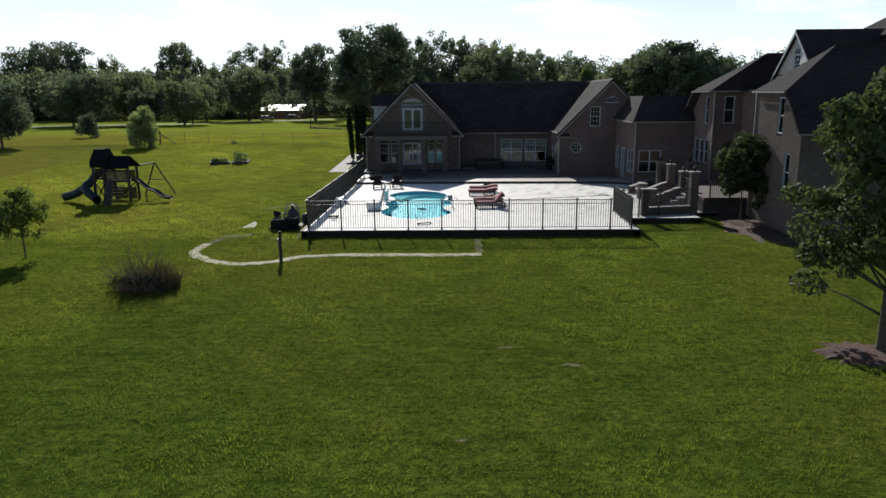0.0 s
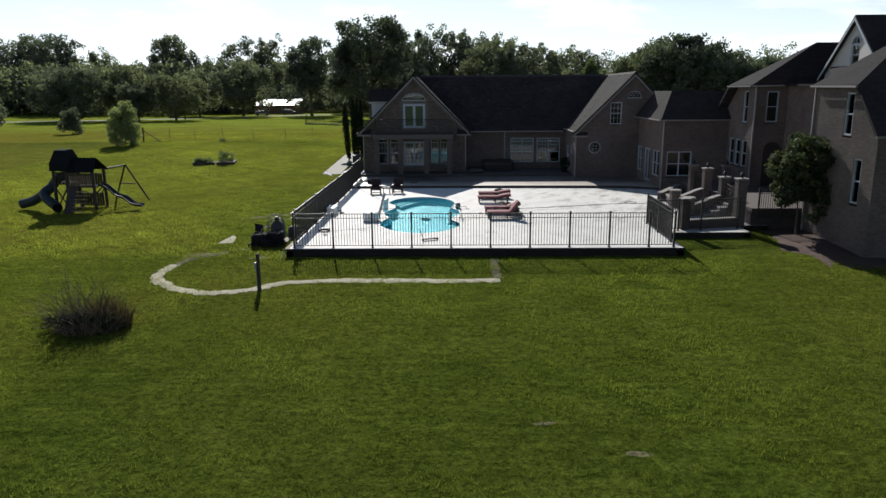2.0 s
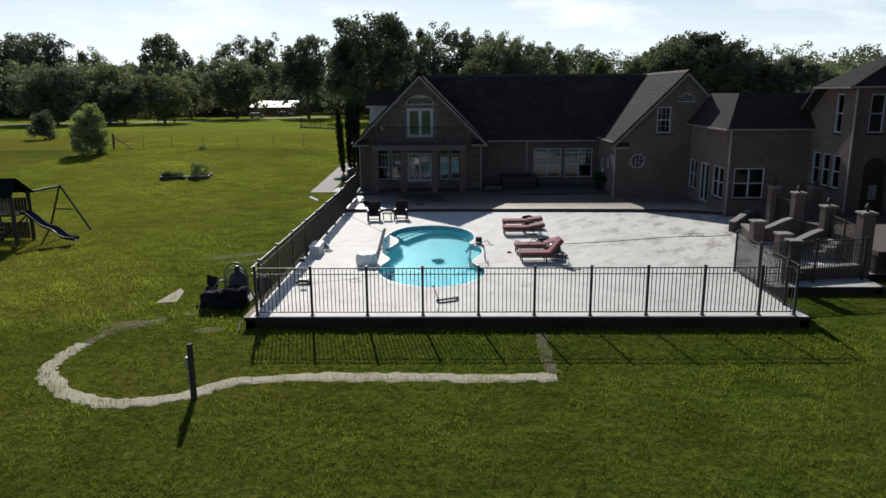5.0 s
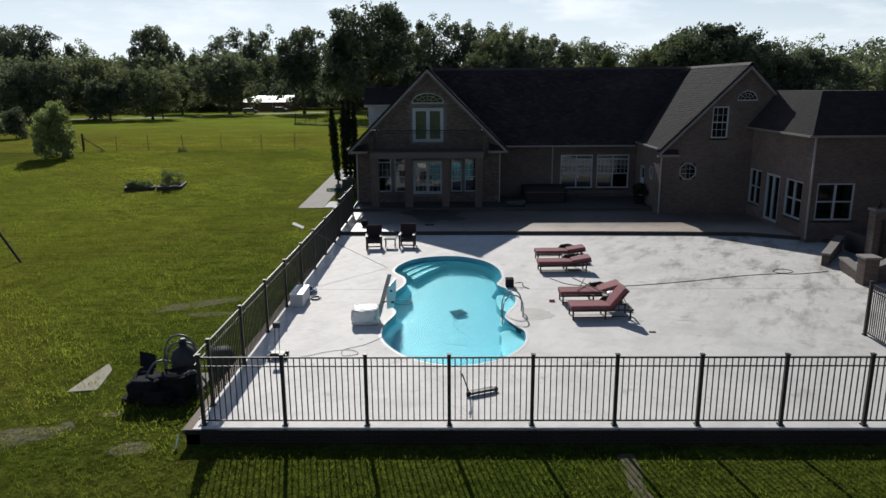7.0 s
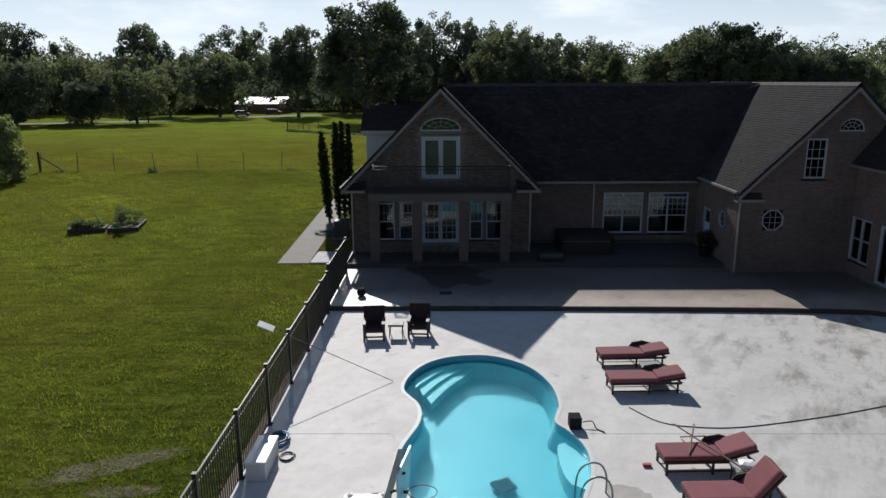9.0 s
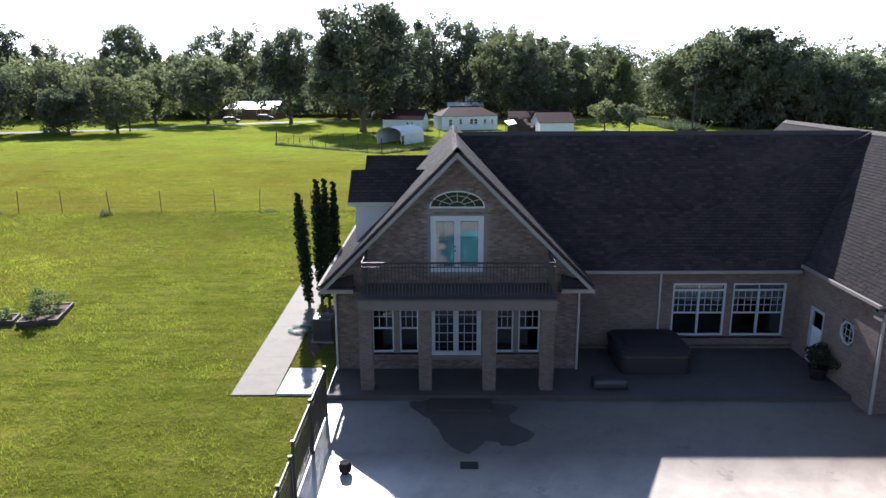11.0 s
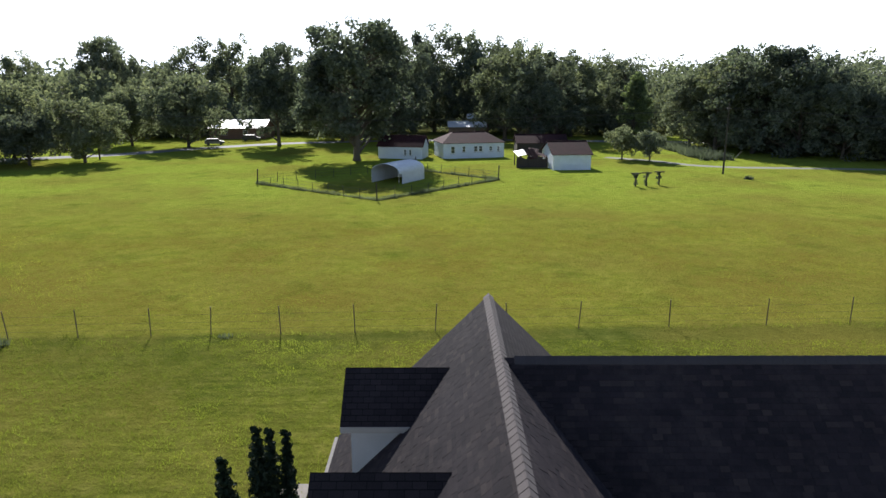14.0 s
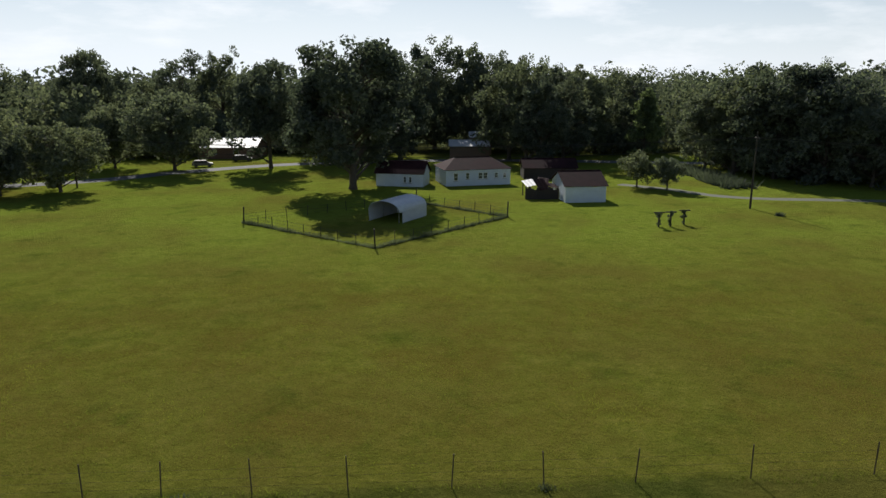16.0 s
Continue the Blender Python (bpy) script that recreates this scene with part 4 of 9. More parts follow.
def wall_open(name, parent, axis, c0, c1, u0, u1, z0, top, openings, material, label="", breaks=()):
    """A wall with real openings (u0, u1, sill, head); top and head may be functions of u."""
    bm = bmesh.new()
    cuts = {u0, u1, *breaks}
    for a, b, lo, hi in openings:
        cuts |= {a, b}
        if callable(hi):
            cuts |= {a + (b - a) * k / 12 for k in range(13)}
    cuts = sorted(c for c in cuts if u0 <= c <= u1)
    tp = top if callable(top) else (lambda u: top)
    for a, b in zip(cuts, cuts[1:]):
        if b - a < 1e-5:
            continue
        mid = (a + b) / 2
        z = z0
        for p, q, lo, hi in sorted((o for o in openings if o[0] <= mid <= o[1]), key=lambda o: o[2]):
            if lo > z:
                wall_piece(bm, axis, c0, c1, a, b, z, lo, lo)
            if callable(hi):
                zl = (hi(a), hi(b))
                slabtop = (tp(a), tp(b))
                qd = [(a, zl[0]), (b, zl[1]), (b, slabtop[1]), (a, slabtop[0])]
                pp = [(u, c0, zz) if axis == "x" else (c0, u, zz) for u, zz in qd]
                slab(bm, pp, (0, c1 - c0, 0) if axis == "x" else (c1 - c0, 0, 0))
                z = None
                break
            z = hi
        if z is not None:
            wall_piece(bm, axis, c0, c1, a, b, z, tp(a), tp(b))
    bmesh.ops.recalc_face_normals(bm, faces=bm.faces)
    return part(name, bm, material, parent, label)


def placed(axis, c, u, v, d):
    """A point on a wall: u along it, height v, d out of its face (towards the viewer's side)."""
    return (u, c + d, v) if axis == "x" else (c + d, u, v)


def bar(bm, axis, c, u0, u1, v0, v1, d0, d1):
    a, b = placed(axis, c, u0, v0, d0), placed(axis, c, u1, v1, d1)
    box(bm, min(a[0], b[0]), max(a[0], b[0]), min(a[1], b[1]), max(a[1], b[1]), min(a[2], b[2]), max(a[2], b[2]))


def window(parent, axis, c, u0, u1, z0, z1, lights=(2, 1), grille=None, frame=None, transom=0.0, name="window", fw=0.07, grille_rows=None, sill=True):
    """A framed window in an opening of the wall whose outer face is at c: mullions, meeting rail, grilles and panes."""
    frame = frame or TRIM
    bm = bmesh.new()
    dep0, dep1 = -0.03, 0.08
    bar(bm, axis, c, u0 - 0.03, u1 + 0.03, z1 - fw, z1 + 0.03, dep0, dep1)
    bar(bm, axis, c, u0 - 0.03, u1 + 0.03, z0 - 0.03, z0 + fw, dep0, dep1)
    bar(bm, axis, c, u0 - 0.03, u0 + fw, z0, z1, dep0 - 0.002, dep1)
    bar(bm, axis, c, u1 - fw, u1 + 0.03, z0, z1, dep0 - 0.002, dep1)
    nu, nz = lights
    mull = []
    for k in range(1, nu):
        u = u0 + (u1 - u0) * k / nu
        mull.append(bmesh.new())
        bar(mull[-1], axis, c, u - fw * 0.6, u + fw * 0.6, z0, z1 - transom, dep0 + 0.004, dep1)
    w = part(name, bm, frame, parent)
    for m in mull:
        part("mullion", m, frame, w)
    if transom:
        bm = bmesh.new()
        bar(bm, axis, c, u0, u1, z1 - transom - fw / 2, z1 - transom + fw / 2, dep0 + 0.002, dep1)
        part("transom", bm, frame, w)
    zt = z1 - transom
    if nz > 1:
        bm = bmesh.new()
        bar(bm, axis, c, u0 + fw, u1 - fw, (z0 + zt) / 2 - 0.03, (z0 + zt) / 2 + 0.03, 0.0, 0.05)
        part("meeting_rail", bm, frame, w)
    if grille:
        gu, gz_ = grille
        bm = bmesh.new()
        lo, hi = grille_rows if grille_rows else (z0 + fw, zt - fw)
        for k in range(1, gu * nu):
            u = u0 + (u1 - u0) * k / (gu * nu)
            bar(bm, axis, c, u - 0.012, u + 0.012, lo, hi, 0.012, 0.03)
        for k in range(1, gz_):
            v = lo + (hi - lo) * k / gz_
            bar(bm, axis, c, u0 + fw, u1 - fw, v - 0.012, v + 0.012, 0.012, 0.03)
        part("grille", bm, frame, w)
    for k in range(nu):
        a, b = u0 + (u1 - u0) * k / nu, u0 + (u1 - u0) * (k + 1) / nu
        bm = bmesh.new()
        bar(bm, axis, c, a + 0.02, b - 0.02, z0 + 0.02, z1 - 0.02, 0.034, 0.044)
        g = part("pane", bm, GLASS, w)
        g.visible_shadow = False
    if sill:
        bm = bmesh.new()
        bar(bm, axis, c, u0 - 0.08, u1 + 0.08, z0 - 0.1, z0 - 0.032, -0.06, 0.06)
        part("sill", bm, STONECAP, w)
    return w


RIDGE = 8.43
AX = 4.1          # ridge of the pool-side gable
EAVE = 3.62


def gable_top(centre, over=0.22):
    return lambda u: RIDGE - over - abs(u - centre)


def roof_plane(name, pts, parent=house, thick=0.14, material=None, label=""):
    bm = bmesh.new()
    a, b, c = (Vector(p) for p in pts[:3])
    nrm = (b - a).cross(c - a).normalized()
    if nrm.z < 0:
        pts = pts[::-1]
        nrm = -nrm
    slab(bm, pts, -nrm * thick)
    bmesh.ops.recalc_face_normals(bm, faces=bm.faces)
    return part(name, bm, material or SHINGLE, parent, label)


MORTAR = surf("mortar", (0.15, 0.138, 0.13), 0.95, var=0.2, fine=40, relief=0.3)
# front gable wing, ridge running away from the pool
FW = 28.2                       # its front wall
arch = lambda u: 6.32 + 0.60 * math.sqrt(max(0.0, 1 - ((u - AX) / 0.97) ** 2))
SIDE_LIGHTS = ((1.03, 1.82), (2.03, 2.71), (5.5, 6.13), (6.31, 7.08))
openA = [(3.17, 5.03, 4.02, 6.04), (3.14, 5.06, 6.30, arch), (3.15, 4.97, 0.86, 2.90), *((a, b, 1.0, 3.12) for a, b in SIDE_LIGHTS)]
gable_wall = wall_open("wall", house, "x", FW, FW + 0.28, -0.3, 8.5, -0.3, gable_top(AX), openA, MORTAR, breaks=(AX,))
wall_open("wall", house, "y", -0.3, -0.02, FW + 0.28, 39.0, -0.3, EAVE + 0.2, [(33.0, 34.2, 1.2, 2.6)], BRICK)
wall_open("wall", house, "y", 8.22, 8.5, FW + 0.28, 30.1, -0.3, EAVE + 0.2, [], BRICK)
wall_open("wall", house, "x", 38.72, 39.0, -0.02, 8.5, -0.3, gable_top(AX), [], BRICK, breaks=(AX,))
# main range
MW = 30.1
openM = [(12.42, 14.46, 0.90, 3.02), (14.72, 16.76, 0.90, 3.02)]
wall_open("wall", house, "x", MW, MW + 0.28, 8.5, 17.5, -0.3, EAVE + 0.2, openM, BRICK)
wall_open("wall", house, "x", 38.72, 39.0, 8.5, 26.0, -0.3, EAVE + 0.2, [], BRICK)
# second gable wing
BX, BW = 21.7, 25.0
archB = lambda u: 6.42 + 0.55 * math.sqrt(max(0.0, 1 - ((u - 21.77) / 0.56) ** 2))
wall_open("wall", house, "x", BW, BW + 0.28, 17.2, 25.9, -0.3, gable_top(BX), [(19.92, 20.82, 4.4, 6.12), (21.21, 22.33, 6.42, archB), (18.36, 19.2, 2.1, 3.02)], BRICK, breaks=(BX,))
wall_open("wall", house, "y", 17.2, 17.48, BW + 0.28, MW, -0.3, EAVE + 0.2, [(26.3, 27.0, 1.9, 2.7), (28.1, 29.1, 0.36, 2.5)], BRICK)
wall_open("wall", house, "y", 25.62, 25.9, BW + 0.28, 39.0, -0.3, EAVE + 0.2, [], BRICK)

# interior floors and ceilings keep daylight out of the rooms
for x0, x1, y0, y1 in ((0.0, 8.2, 28.5, 38.7), (8.25, 17.5, 30.4, 38.7), (17.55, 25.6, 25.3, 38.7)):
    bm = bmesh.new()
    box(bm, x0, x1, y0, y1, 0.25, 0.34)
    part("floor", bm, INTERIOR, house)
    bm = bmesh.new()
    box(bm, x0, x1, y0, y1, 3.05, 3.2)
    part("ceiling", bm, INTERIOR, house)
bm = bmesh.new()
box(bm, 0.3, 8.0, 33.0, 33.1, 0.3, 3.0)
box(bm, 3.0, 5.2, 32.0, 32.1, 3.3, 6.9)
part("inner_wall", bm, INTERIOR, house)

# roofs; every main slope is twelve in twelve
E0 = 3.66
o = 0.5   # overhang at the eaves
slope_a = roof_plane("roof_slope", [(AX, 27.7, RIDGE), (AX, 39.4, RIDGE), (AX - 4.77, 39.4, E0), (AX - 4.77, 27.7, E0)])
slope_b = roof_plane("roof_slope", [(AX, 27.7, RIDGE), (AX + 4.77, 27.7, E0), (AX + 4.77, 29.65, E0), (AX, 34.42, RIDGE)])
roof_plane("roof_slope", [(AX, 34.42, RIDGE), (AX, 39.4, RIDGE), (AX + 4.77, 39.4, E0), (AX + 4.77, 39.2, E0)])
slope_main = roof_plane("roof_slope", [(AX + 0.0, 34.42, RIDGE), (AX + 4.77, 29.65, E0), (BX - 4.65, 29.65, E0), (BX - 0.0, 34.2, RIDGE), (BX, 34.42, RIDGE)])
roof_plane("roof_slope", [(AX, 34.43, RIDGE), (BX, 34.43, RIDGE), (BX, 39.2, E0), (AX + 4.77, 39.2, E0)])
slope_b2 = roof_plane("roof_slope", [(BX, 24.7, RIDGE), (BX, 34.2, RIDGE), (BX - 4.65, 29.65, E0 + 0.12), (BX - 4.65, 24.7, E0 + 0.12)])
roof_plane("roof_slope", [(BX, 34.6, RIDGE), (BX, 42.2, RIDGE), (BX - 4.77, 42.2, E0), (BX - 4.77, 39.37, E0)])
roof_plane("roof_slope", [(BX, 24.7, RIDGE), (BX + 4.77, 24.7, E0), (BX + 4.77, 42.2, E0), (BX, 42.2, RIDGE)])

# rake boards, eave returns and gutters
def rake(cx, y, half, ret, left_only=False):
    for s in (-1, 1):
        bm = bmesh.new()
        a, b = Vector((cx, y, RIDGE - 0.16)), Vector((cx + s * half, y, RIDGE - 0.16 - half))
        slab(bm, [a, b, b + Vector((0, 0, -0.17)), a + Vector((0, 0, -0.17))], (0, -0.05, 0))
        slab(bm, [a + Vector((0, 0.05, -0.02)), b + Vector((0, 0.05, -0.02)), b + Vector((0, 0.5, -0.02)), a + Vector((0, 0.5, -0.02))], (0, 0, -0.05))
        bmesh.ops.recalc_face_normals(bm, faces=bm.faces)
        part("rake_board", bm, FASCIA, house)
        if s == 1 and left_only:
            continue
        bm = bmesh.new()
        x0, x1 = sorted((cx + s * (half + 0.02), cx + s * (half - 1.15)))
        box(bm, x0, x1, y - 0.03, y + 0.42, E0 - 0.27, E0 - 0.14)
        part("eave_return", bm, FASCIA, house)
        bm = bmesh.new()
        xa, xb = cx + s * half, cx + s * (half - 1.1)
        slab(bm, [(xa, y + 0.1, E0 - 0.13), (xb, y + 0.1, E0 - 0.13), (xb, y + 0.42, E0 + 0.3), (xa, y + 0.42, E0 + 0.0)], (0, 0.03, -0.02))
        bmesh.ops.recalc_face_normals(bm, faces=bm.faces)
        part("return_roof", bm, SHINGLE, house)


rake(AX, 27.7, 4.77, True)
rake(BX, 24.7, 4.65, True, True)


def gutter(p, q, parent=house, material=FASCIA):
    bm = bmesh.new()
    p, q = Vector(p), Vector(q)
    d = (q - p).normalized()
    s = Vector((d.y, -d.x, 0))
    slab(bm, [p, q, q + Vector((0, 0, -0.10)), p + Vector((0, 0, -0.10))], s * 0.10)
    bmesh.ops.recalc_face_normals(bm, faces=bm.faces)
    part("gutter", bm, material, parent)


DOWNSPOUT = surf("downspout_paint", (0.27, 0.25, 0.245), 0.5, var=0.1)


def downspout(x, y, z0, z1, parent=house):
    bm = bmesh.new()
    box(bm, x - 0.04, x + 0.04, y - 0.04, y + 0.04, z0, z1, 0.01)
    part("downspout", bm, DOWNSPOUT, parent)


gutter((8.9, 29.63, E0), (17.0, 29.63, E0))
# this gutter's dark colour stands in for the cypresses' shade
gutter((AX - 4.79, 39.3, E0), (AX - 4.79, 27.75, E0), house, surf("shaded_gutter", (0.075, 0.068, 0.062), 0.8, var=0.5, fine=12, coarse=1.2))
gutter((BX - 4.67, 29.6, E0 + 0.22), (BX - 4.67, 24.75, E0 + 0.22))
downspout(8.44, 28.14, 0.3, E0 - 0.3)
downspout(-0.24, 28.14, 0.3, E0 - 0.3)
downspout(17.25, 24.94, 0.17, E0 - 0.1)
downspout(11.9, 30.05, 0.3, E0 - 0.1)

# windows of the front gable
fd = window(house, "x", FW + 0.06, 3.17, 5.03, 4.02, 6.04, (2, 1), None, WINFRAME, name="french_door", fw=0.19, sill=False)
for k in (0, 1):
    bm = bmesh.new()
    x = 4.1 + (0.08 if k else -0.08)
    lathe(bm, [(0.03, 0), (0.03, 0.05), (0.012, 0.06)], 10, (0, 0, 0))
    bmesh.ops.transform(bm, matrix=pose(4.02, FW + 0.02, 4.95 - 0.16 * k, 90, 0, 0), verts=bm.verts)
    part("knob", bm, BLACK, fd)
bm = bmesh.new()
for k in range(18):
    x = 3.30 + k * 0.095
    if abs(x + 0.04 - 4.1) > 0.1:
        box(bm, x, x + 0.082, FW + 0.125 + 0.008 * (k % 2), FW + 0.13 + 0.008 * (k % 2), 4.16, 5.92)
part("blind", bm, BLIND, fd)


def lunette(cx, w, z0, h, wy, rays):
    bm = bmesh.new()
    n = 16
    outer = [(cx + (w / 2 + 0.04) * math.cos(math.pi * k / n), z0 + (h + 0.04) * math.sin(math.pi * k / n)) for k in range(n + 1)]
    inner_ = [(cx + (w / 2 - 0.05) * math.cos(math.pi * k / n), z0 + 0.05 + (h - 0.09) * math.sin(math.pi * k / n)) for k in range(n + 1)]
    for k in range(n):
        p = [outer[k], outer[k + 1], inner_[k + 1], inner_[k]]
        slab(bm, [(x, wy - 0.03, z) for x, z in p], (0, 0.1, 0))
    box(bm, cx - w / 2 - 0.04, cx + w / 2 + 0.04, wy - 0.034, wy + 0.07, z0 - 0.04, z0 + 0.05)
    bmesh.ops.recalc_face_normals(bm, faces=bm.faces)
    w_ = part("window", bm, WINFRAME, house, "arched fanlight window")
    bm = bmesh.new()
    for k in range(1, rays):
        a = math.pi * k / rays
        tube(bm, [(cx + 0.25 * w / 2 * math.cos(a), wy + 0.02, z0 + 0.05 + 0.25 * h * math.sin(a)), (cx + 0.96 * w / 2 * math.cos(a), wy + 0.02, z0 + 0.02 + 0.95 * h * math.sin(a))], 0.012, 4)
    for s in (0.3, 0.65):
        tube(bm, [(cx + s * w / 2 * math.cos(math.pi * k / 12), wy + 0.02, z0 + 0.03 + s * h * math.sin(math.pi * k / 12)) for k in range(13)], 0.012, 4)
    part("grille", bm, WINFRAME, w_)
    bm = bmesh.new()
    slab(bm, [(x, wy + 0.03, z) for x, z in outer], (0, 0.01, 0))
    bmesh.ops.recalc_face_normals(bm, faces=bm.faces)
    g = part("pane", bm, GLASS, w_)
    g.visible_shadow = False


lunette(AX, 1.92, 6.31, 0.6, FW + 0.05, 6)
lunette(21.77, 1.1, 6.43, 0.53, BW + 0.05, 5)
window(house, "x", FW + 0.06, 3.15, 4.97, 0.86, 2.90, (2, 1), (3, 5), WINFRAME, name="french_door", fw=0.16, sill=False)
for a, b in SIDE_LIGHTS:
    window(house, "x", FW + 0.06, a, b, 1.0, 3.12, (1, 2), (3, 2), WINFRAME, transom=0.32, fw=0.055, grille_rows=(1.92, 2.75))
for a, b in ((12.42, 14.46), (14.72, 16.76)):
    window(house, "x", MW + 0.06, a, b, 0.90, 3.02, (2, 2), (4, 3), WINFRAME, transom=0.28, grille_rows=(1.85, 2.70))
window(house, "x", BW + 0.06, 19.92, 20.82, 4.4, 6.12, (1, 2), (3, 4), WINFRAME)
window(house, "y", 17.26, 28.1, 29.1, 0.36, 2.5, (1, 1), None, WINFRAME, name="side_door", fw=0.14, sill=False)
bm = bmesh.new()
box(bm, 17.27, 17.29, 28.2, 29.0, 0.4, 1.75)
for yq in (28.27, 28.62):
    for zq in (0.5, 1.15):
        box(bm, 17.255, 17.27, yq, yq + 0.3, zq, zq + 0.5)
part("door_panel", bm, surf("pale_blue_paint", (0.62, 0.68, 0.76), 0.45, var=0.06), house, "pale blue-white panelled side door")


for a in (12.5, 14.8):
    bm = bmesh.new()
    for k in range(14):
        x = a + k * 0.136
        box(bm, x, x + 0.125, MW + 0.20 + 0.02 * (k % 2), MW + 0.225 + 0.02 * (k % 2), 2.28 + 0.05 * math.sin(k * 0.9), 2.98)
    part("valance", bm, BLIND, house, "white gathered valance curtain")


def octagon(axis, c, u, v, r):
    bm = bmesh.new()
    for k in range(8):
        a0, a1 = math.pi / 8 + k * math.pi / 4, math.pi / 8 + (k + 1) * math.pi / 4
        q = [(r * math.cos(a0), r * math.sin(a0)), (r * math.cos(a1), r * math.sin(a1)), (0.89 * r * math.cos(a1), 0.89 * r * math.sin(a1)), (0.89 * r * math.cos(a0), 0.89 * r * math.sin(a0))]
        slab(bm, [placed(axis, c, u + s, v + t, -0.035) for s, t in q], (0, 0.1, 0) if axis == "x" else (0.1, 0, 0))
    bmesh.ops.recalc_face_normals(bm, faces=bm.faces)
    w = part("window", bm, WINFRAME, house, "octagonal window")
    bm = bmesh.new()
    slab(bm, [placed(axis, c, u + r * 0.95 * math.cos(math.pi / 8 + k * math.pi / 4), v + r * 0.95 * math.sin(math.pi / 8 + k * math.pi / 4), 0.02) for k in range(8)], (0, 0.01, 0) if axis == "x" else (0.01, 0, 0))
    bmesh.ops.recalc_face_normals(bm, faces=bm.faces)
    g = part("pane", bm, GLASS, w)
    g.visible_shadow = False
    bm = bmesh.new()
    for d in (-0.12, 0.12):
        bar(bm, axis, c, u + d - 0.01, u + d + 0.01, v - r * 0.85, v + r * 0.85, 0.0, 0.015)
        bar(bm, axis, c, u - r * 0.85, u + r * 0.85, v + d - 0.01, v + d + 0.01, 0.0, 0.015)
    part("grille", bm, WINFRAME, w)


octagon("x", BW + 0.02, 18.78, 2.56, 0.5)
octagon("y", 17.22, 26.65, 2.3, 0.42)

# balcony on brick piers in front of the gable
for x in (1.02, 3.0, 5.17, 7.11):
    bm = bmesh.new()
    box(bm, x - 0.22, x + 0.22, 26.35, 26.75, 0.3, 3.27, 0.01)
    part("pier", bm, BRICK, house)
bm = bmesh.new()
box(bm, 0.78, 7.38, 26.3, FW + 0.02, 3.22, 3.56, 0.015)
part("balcony_beam", bm, surf("balcony_stucco", (0.098, 0.084, 0.078), 0.8, var=0.12), house)
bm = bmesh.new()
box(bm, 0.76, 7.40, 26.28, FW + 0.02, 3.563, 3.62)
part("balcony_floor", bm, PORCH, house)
bal = part("balcony_rail", tube(tube(bmesh.new(), [(0.95, FW, 4.82), (0.95, 26.42, 4.82), (7.30, 26.42, 4.82), (7.30, FW, 4.82)], 0.032, 6), [(0.95, FW, 3.72), (0.95, 26.42, 3.72), (7.30, 26.42, 3.72), (7.30, FW, 3.72)], 0.02, 6), IRON, house, "black iron balcony rail")
bm = bmesh.new()
tube(bm, [(0.95, FW, 4.68), (0.95, 26.42, 4.68), (7.30, 26.42, 4.68), (7.30, FW, 4.68)], 0.018, 6)
part("mid_rail", bm, IRON, bal)
bm = bmesh.new()
box(bm, -0.009, 0.009, -0.009, 0.009, 3.72, 4.8)
baluster = mesh_of(bm, "baluster", IRON)
for k in range(55):
    ob = new("baluster", baluster)
    ob.parent = bal
    ob.location = (1.01 + k * 0.115, 26.42, 0)
for s in (0.95, 7.30):
    for k in range(12):
        ob = new("baluster", baluster)
        ob.parent = bal
        ob.location = (s, 26.56 + k * 0.135, 0)

# dormers on the outer slope of the gable wing
for y0, y1, xr in ((30.05, 31.2, 0.05), (35.2, 36.45, 0.05)):
    d = part("dormer", box(bmesh.new(), 0.42, 1.8, y0 + 0.32, y1 + 1.18, 4.9, 6.1), INTERIOR, house)
    bm = bmesh.new()
    zt, zf = 7.25, 6.22
    yc = (y0 + y1) / 2 + 0.6
    # cheeks and face
    box(bm, 0.3, 2.2, y0 + 0.2, y0 + 0.3, 4.0, zf + 0.12)
    box(bm, 0.303, 0.4, y0 + 0.25, y1 + 1.25, 4.0, zf + 0.117)
    box(bm, 0.3, 2.2, y1 + 1.2, y1 + 1.3, 4.0, zf + 0.12)
    part("dormer_wall", bm, SIDING, d)
    bm = bmesh.new()
    ym = (y0 + y1 + 1.5) / 2
    slab(bm, [(0.05, y0, zf), (1.95, y0, zf), (2.96, ym, zt), (0.05, ym, zt)], (0, 0, -0.1))
    slab(bm, [(0.05, y1 + 1.5, zf), (1.95, y1 + 1.5, zf), (2.96, ym, zt), (0.05, ym, zt)], (0, 0, -0.1))
    bmesh.ops.recalc_face_normals(bm, faces=bm.faces)
    part("dormer_roof", bm, SHINGLE, d)
    bm = bmesh.new()
    box(bm, 0.06, 1.9, y0 - 0.03, y0 + 0.08, zf - 0.18, zf - 0.02)
    part("dormer_fascia", bm, TRIM, d)

# ridge caps, laid one over the next
capm = bmesh.new()
for s in (-1, 1):
    slab(capm, [(0, 0, 0.03), (s * 0.16, 0, -0.122), (s * 0.16, 0.30, -0.134), (0, 0.30, 0.018)], (0, 0, -0.018))
bmesh.ops.recalc_face_normals(capm, faces=capm.faces)
CAPMAT = surf("ridge_cap_shingle", (0.048, 0.039, 0.039), 0.95, var=0.15, fine=30, relief=0.4)
cap = mesh_of(capm, "ridge_cap", CAPMAT)
for k in range(46):
    ob = new("ridge_cap", cap)
    ob.parent = house
    ob.location = (AX, 27.68 + k * 0.255, RIDGE + 0.02)
for k in range(66):
    ob = new("ridge_cap", cap)
    ob.parent = house
    ob.matrix_basis = pose(AX + 0.3 + k * 0.255, 34.43, RIDGE + 0.02, 0, 0, -90)
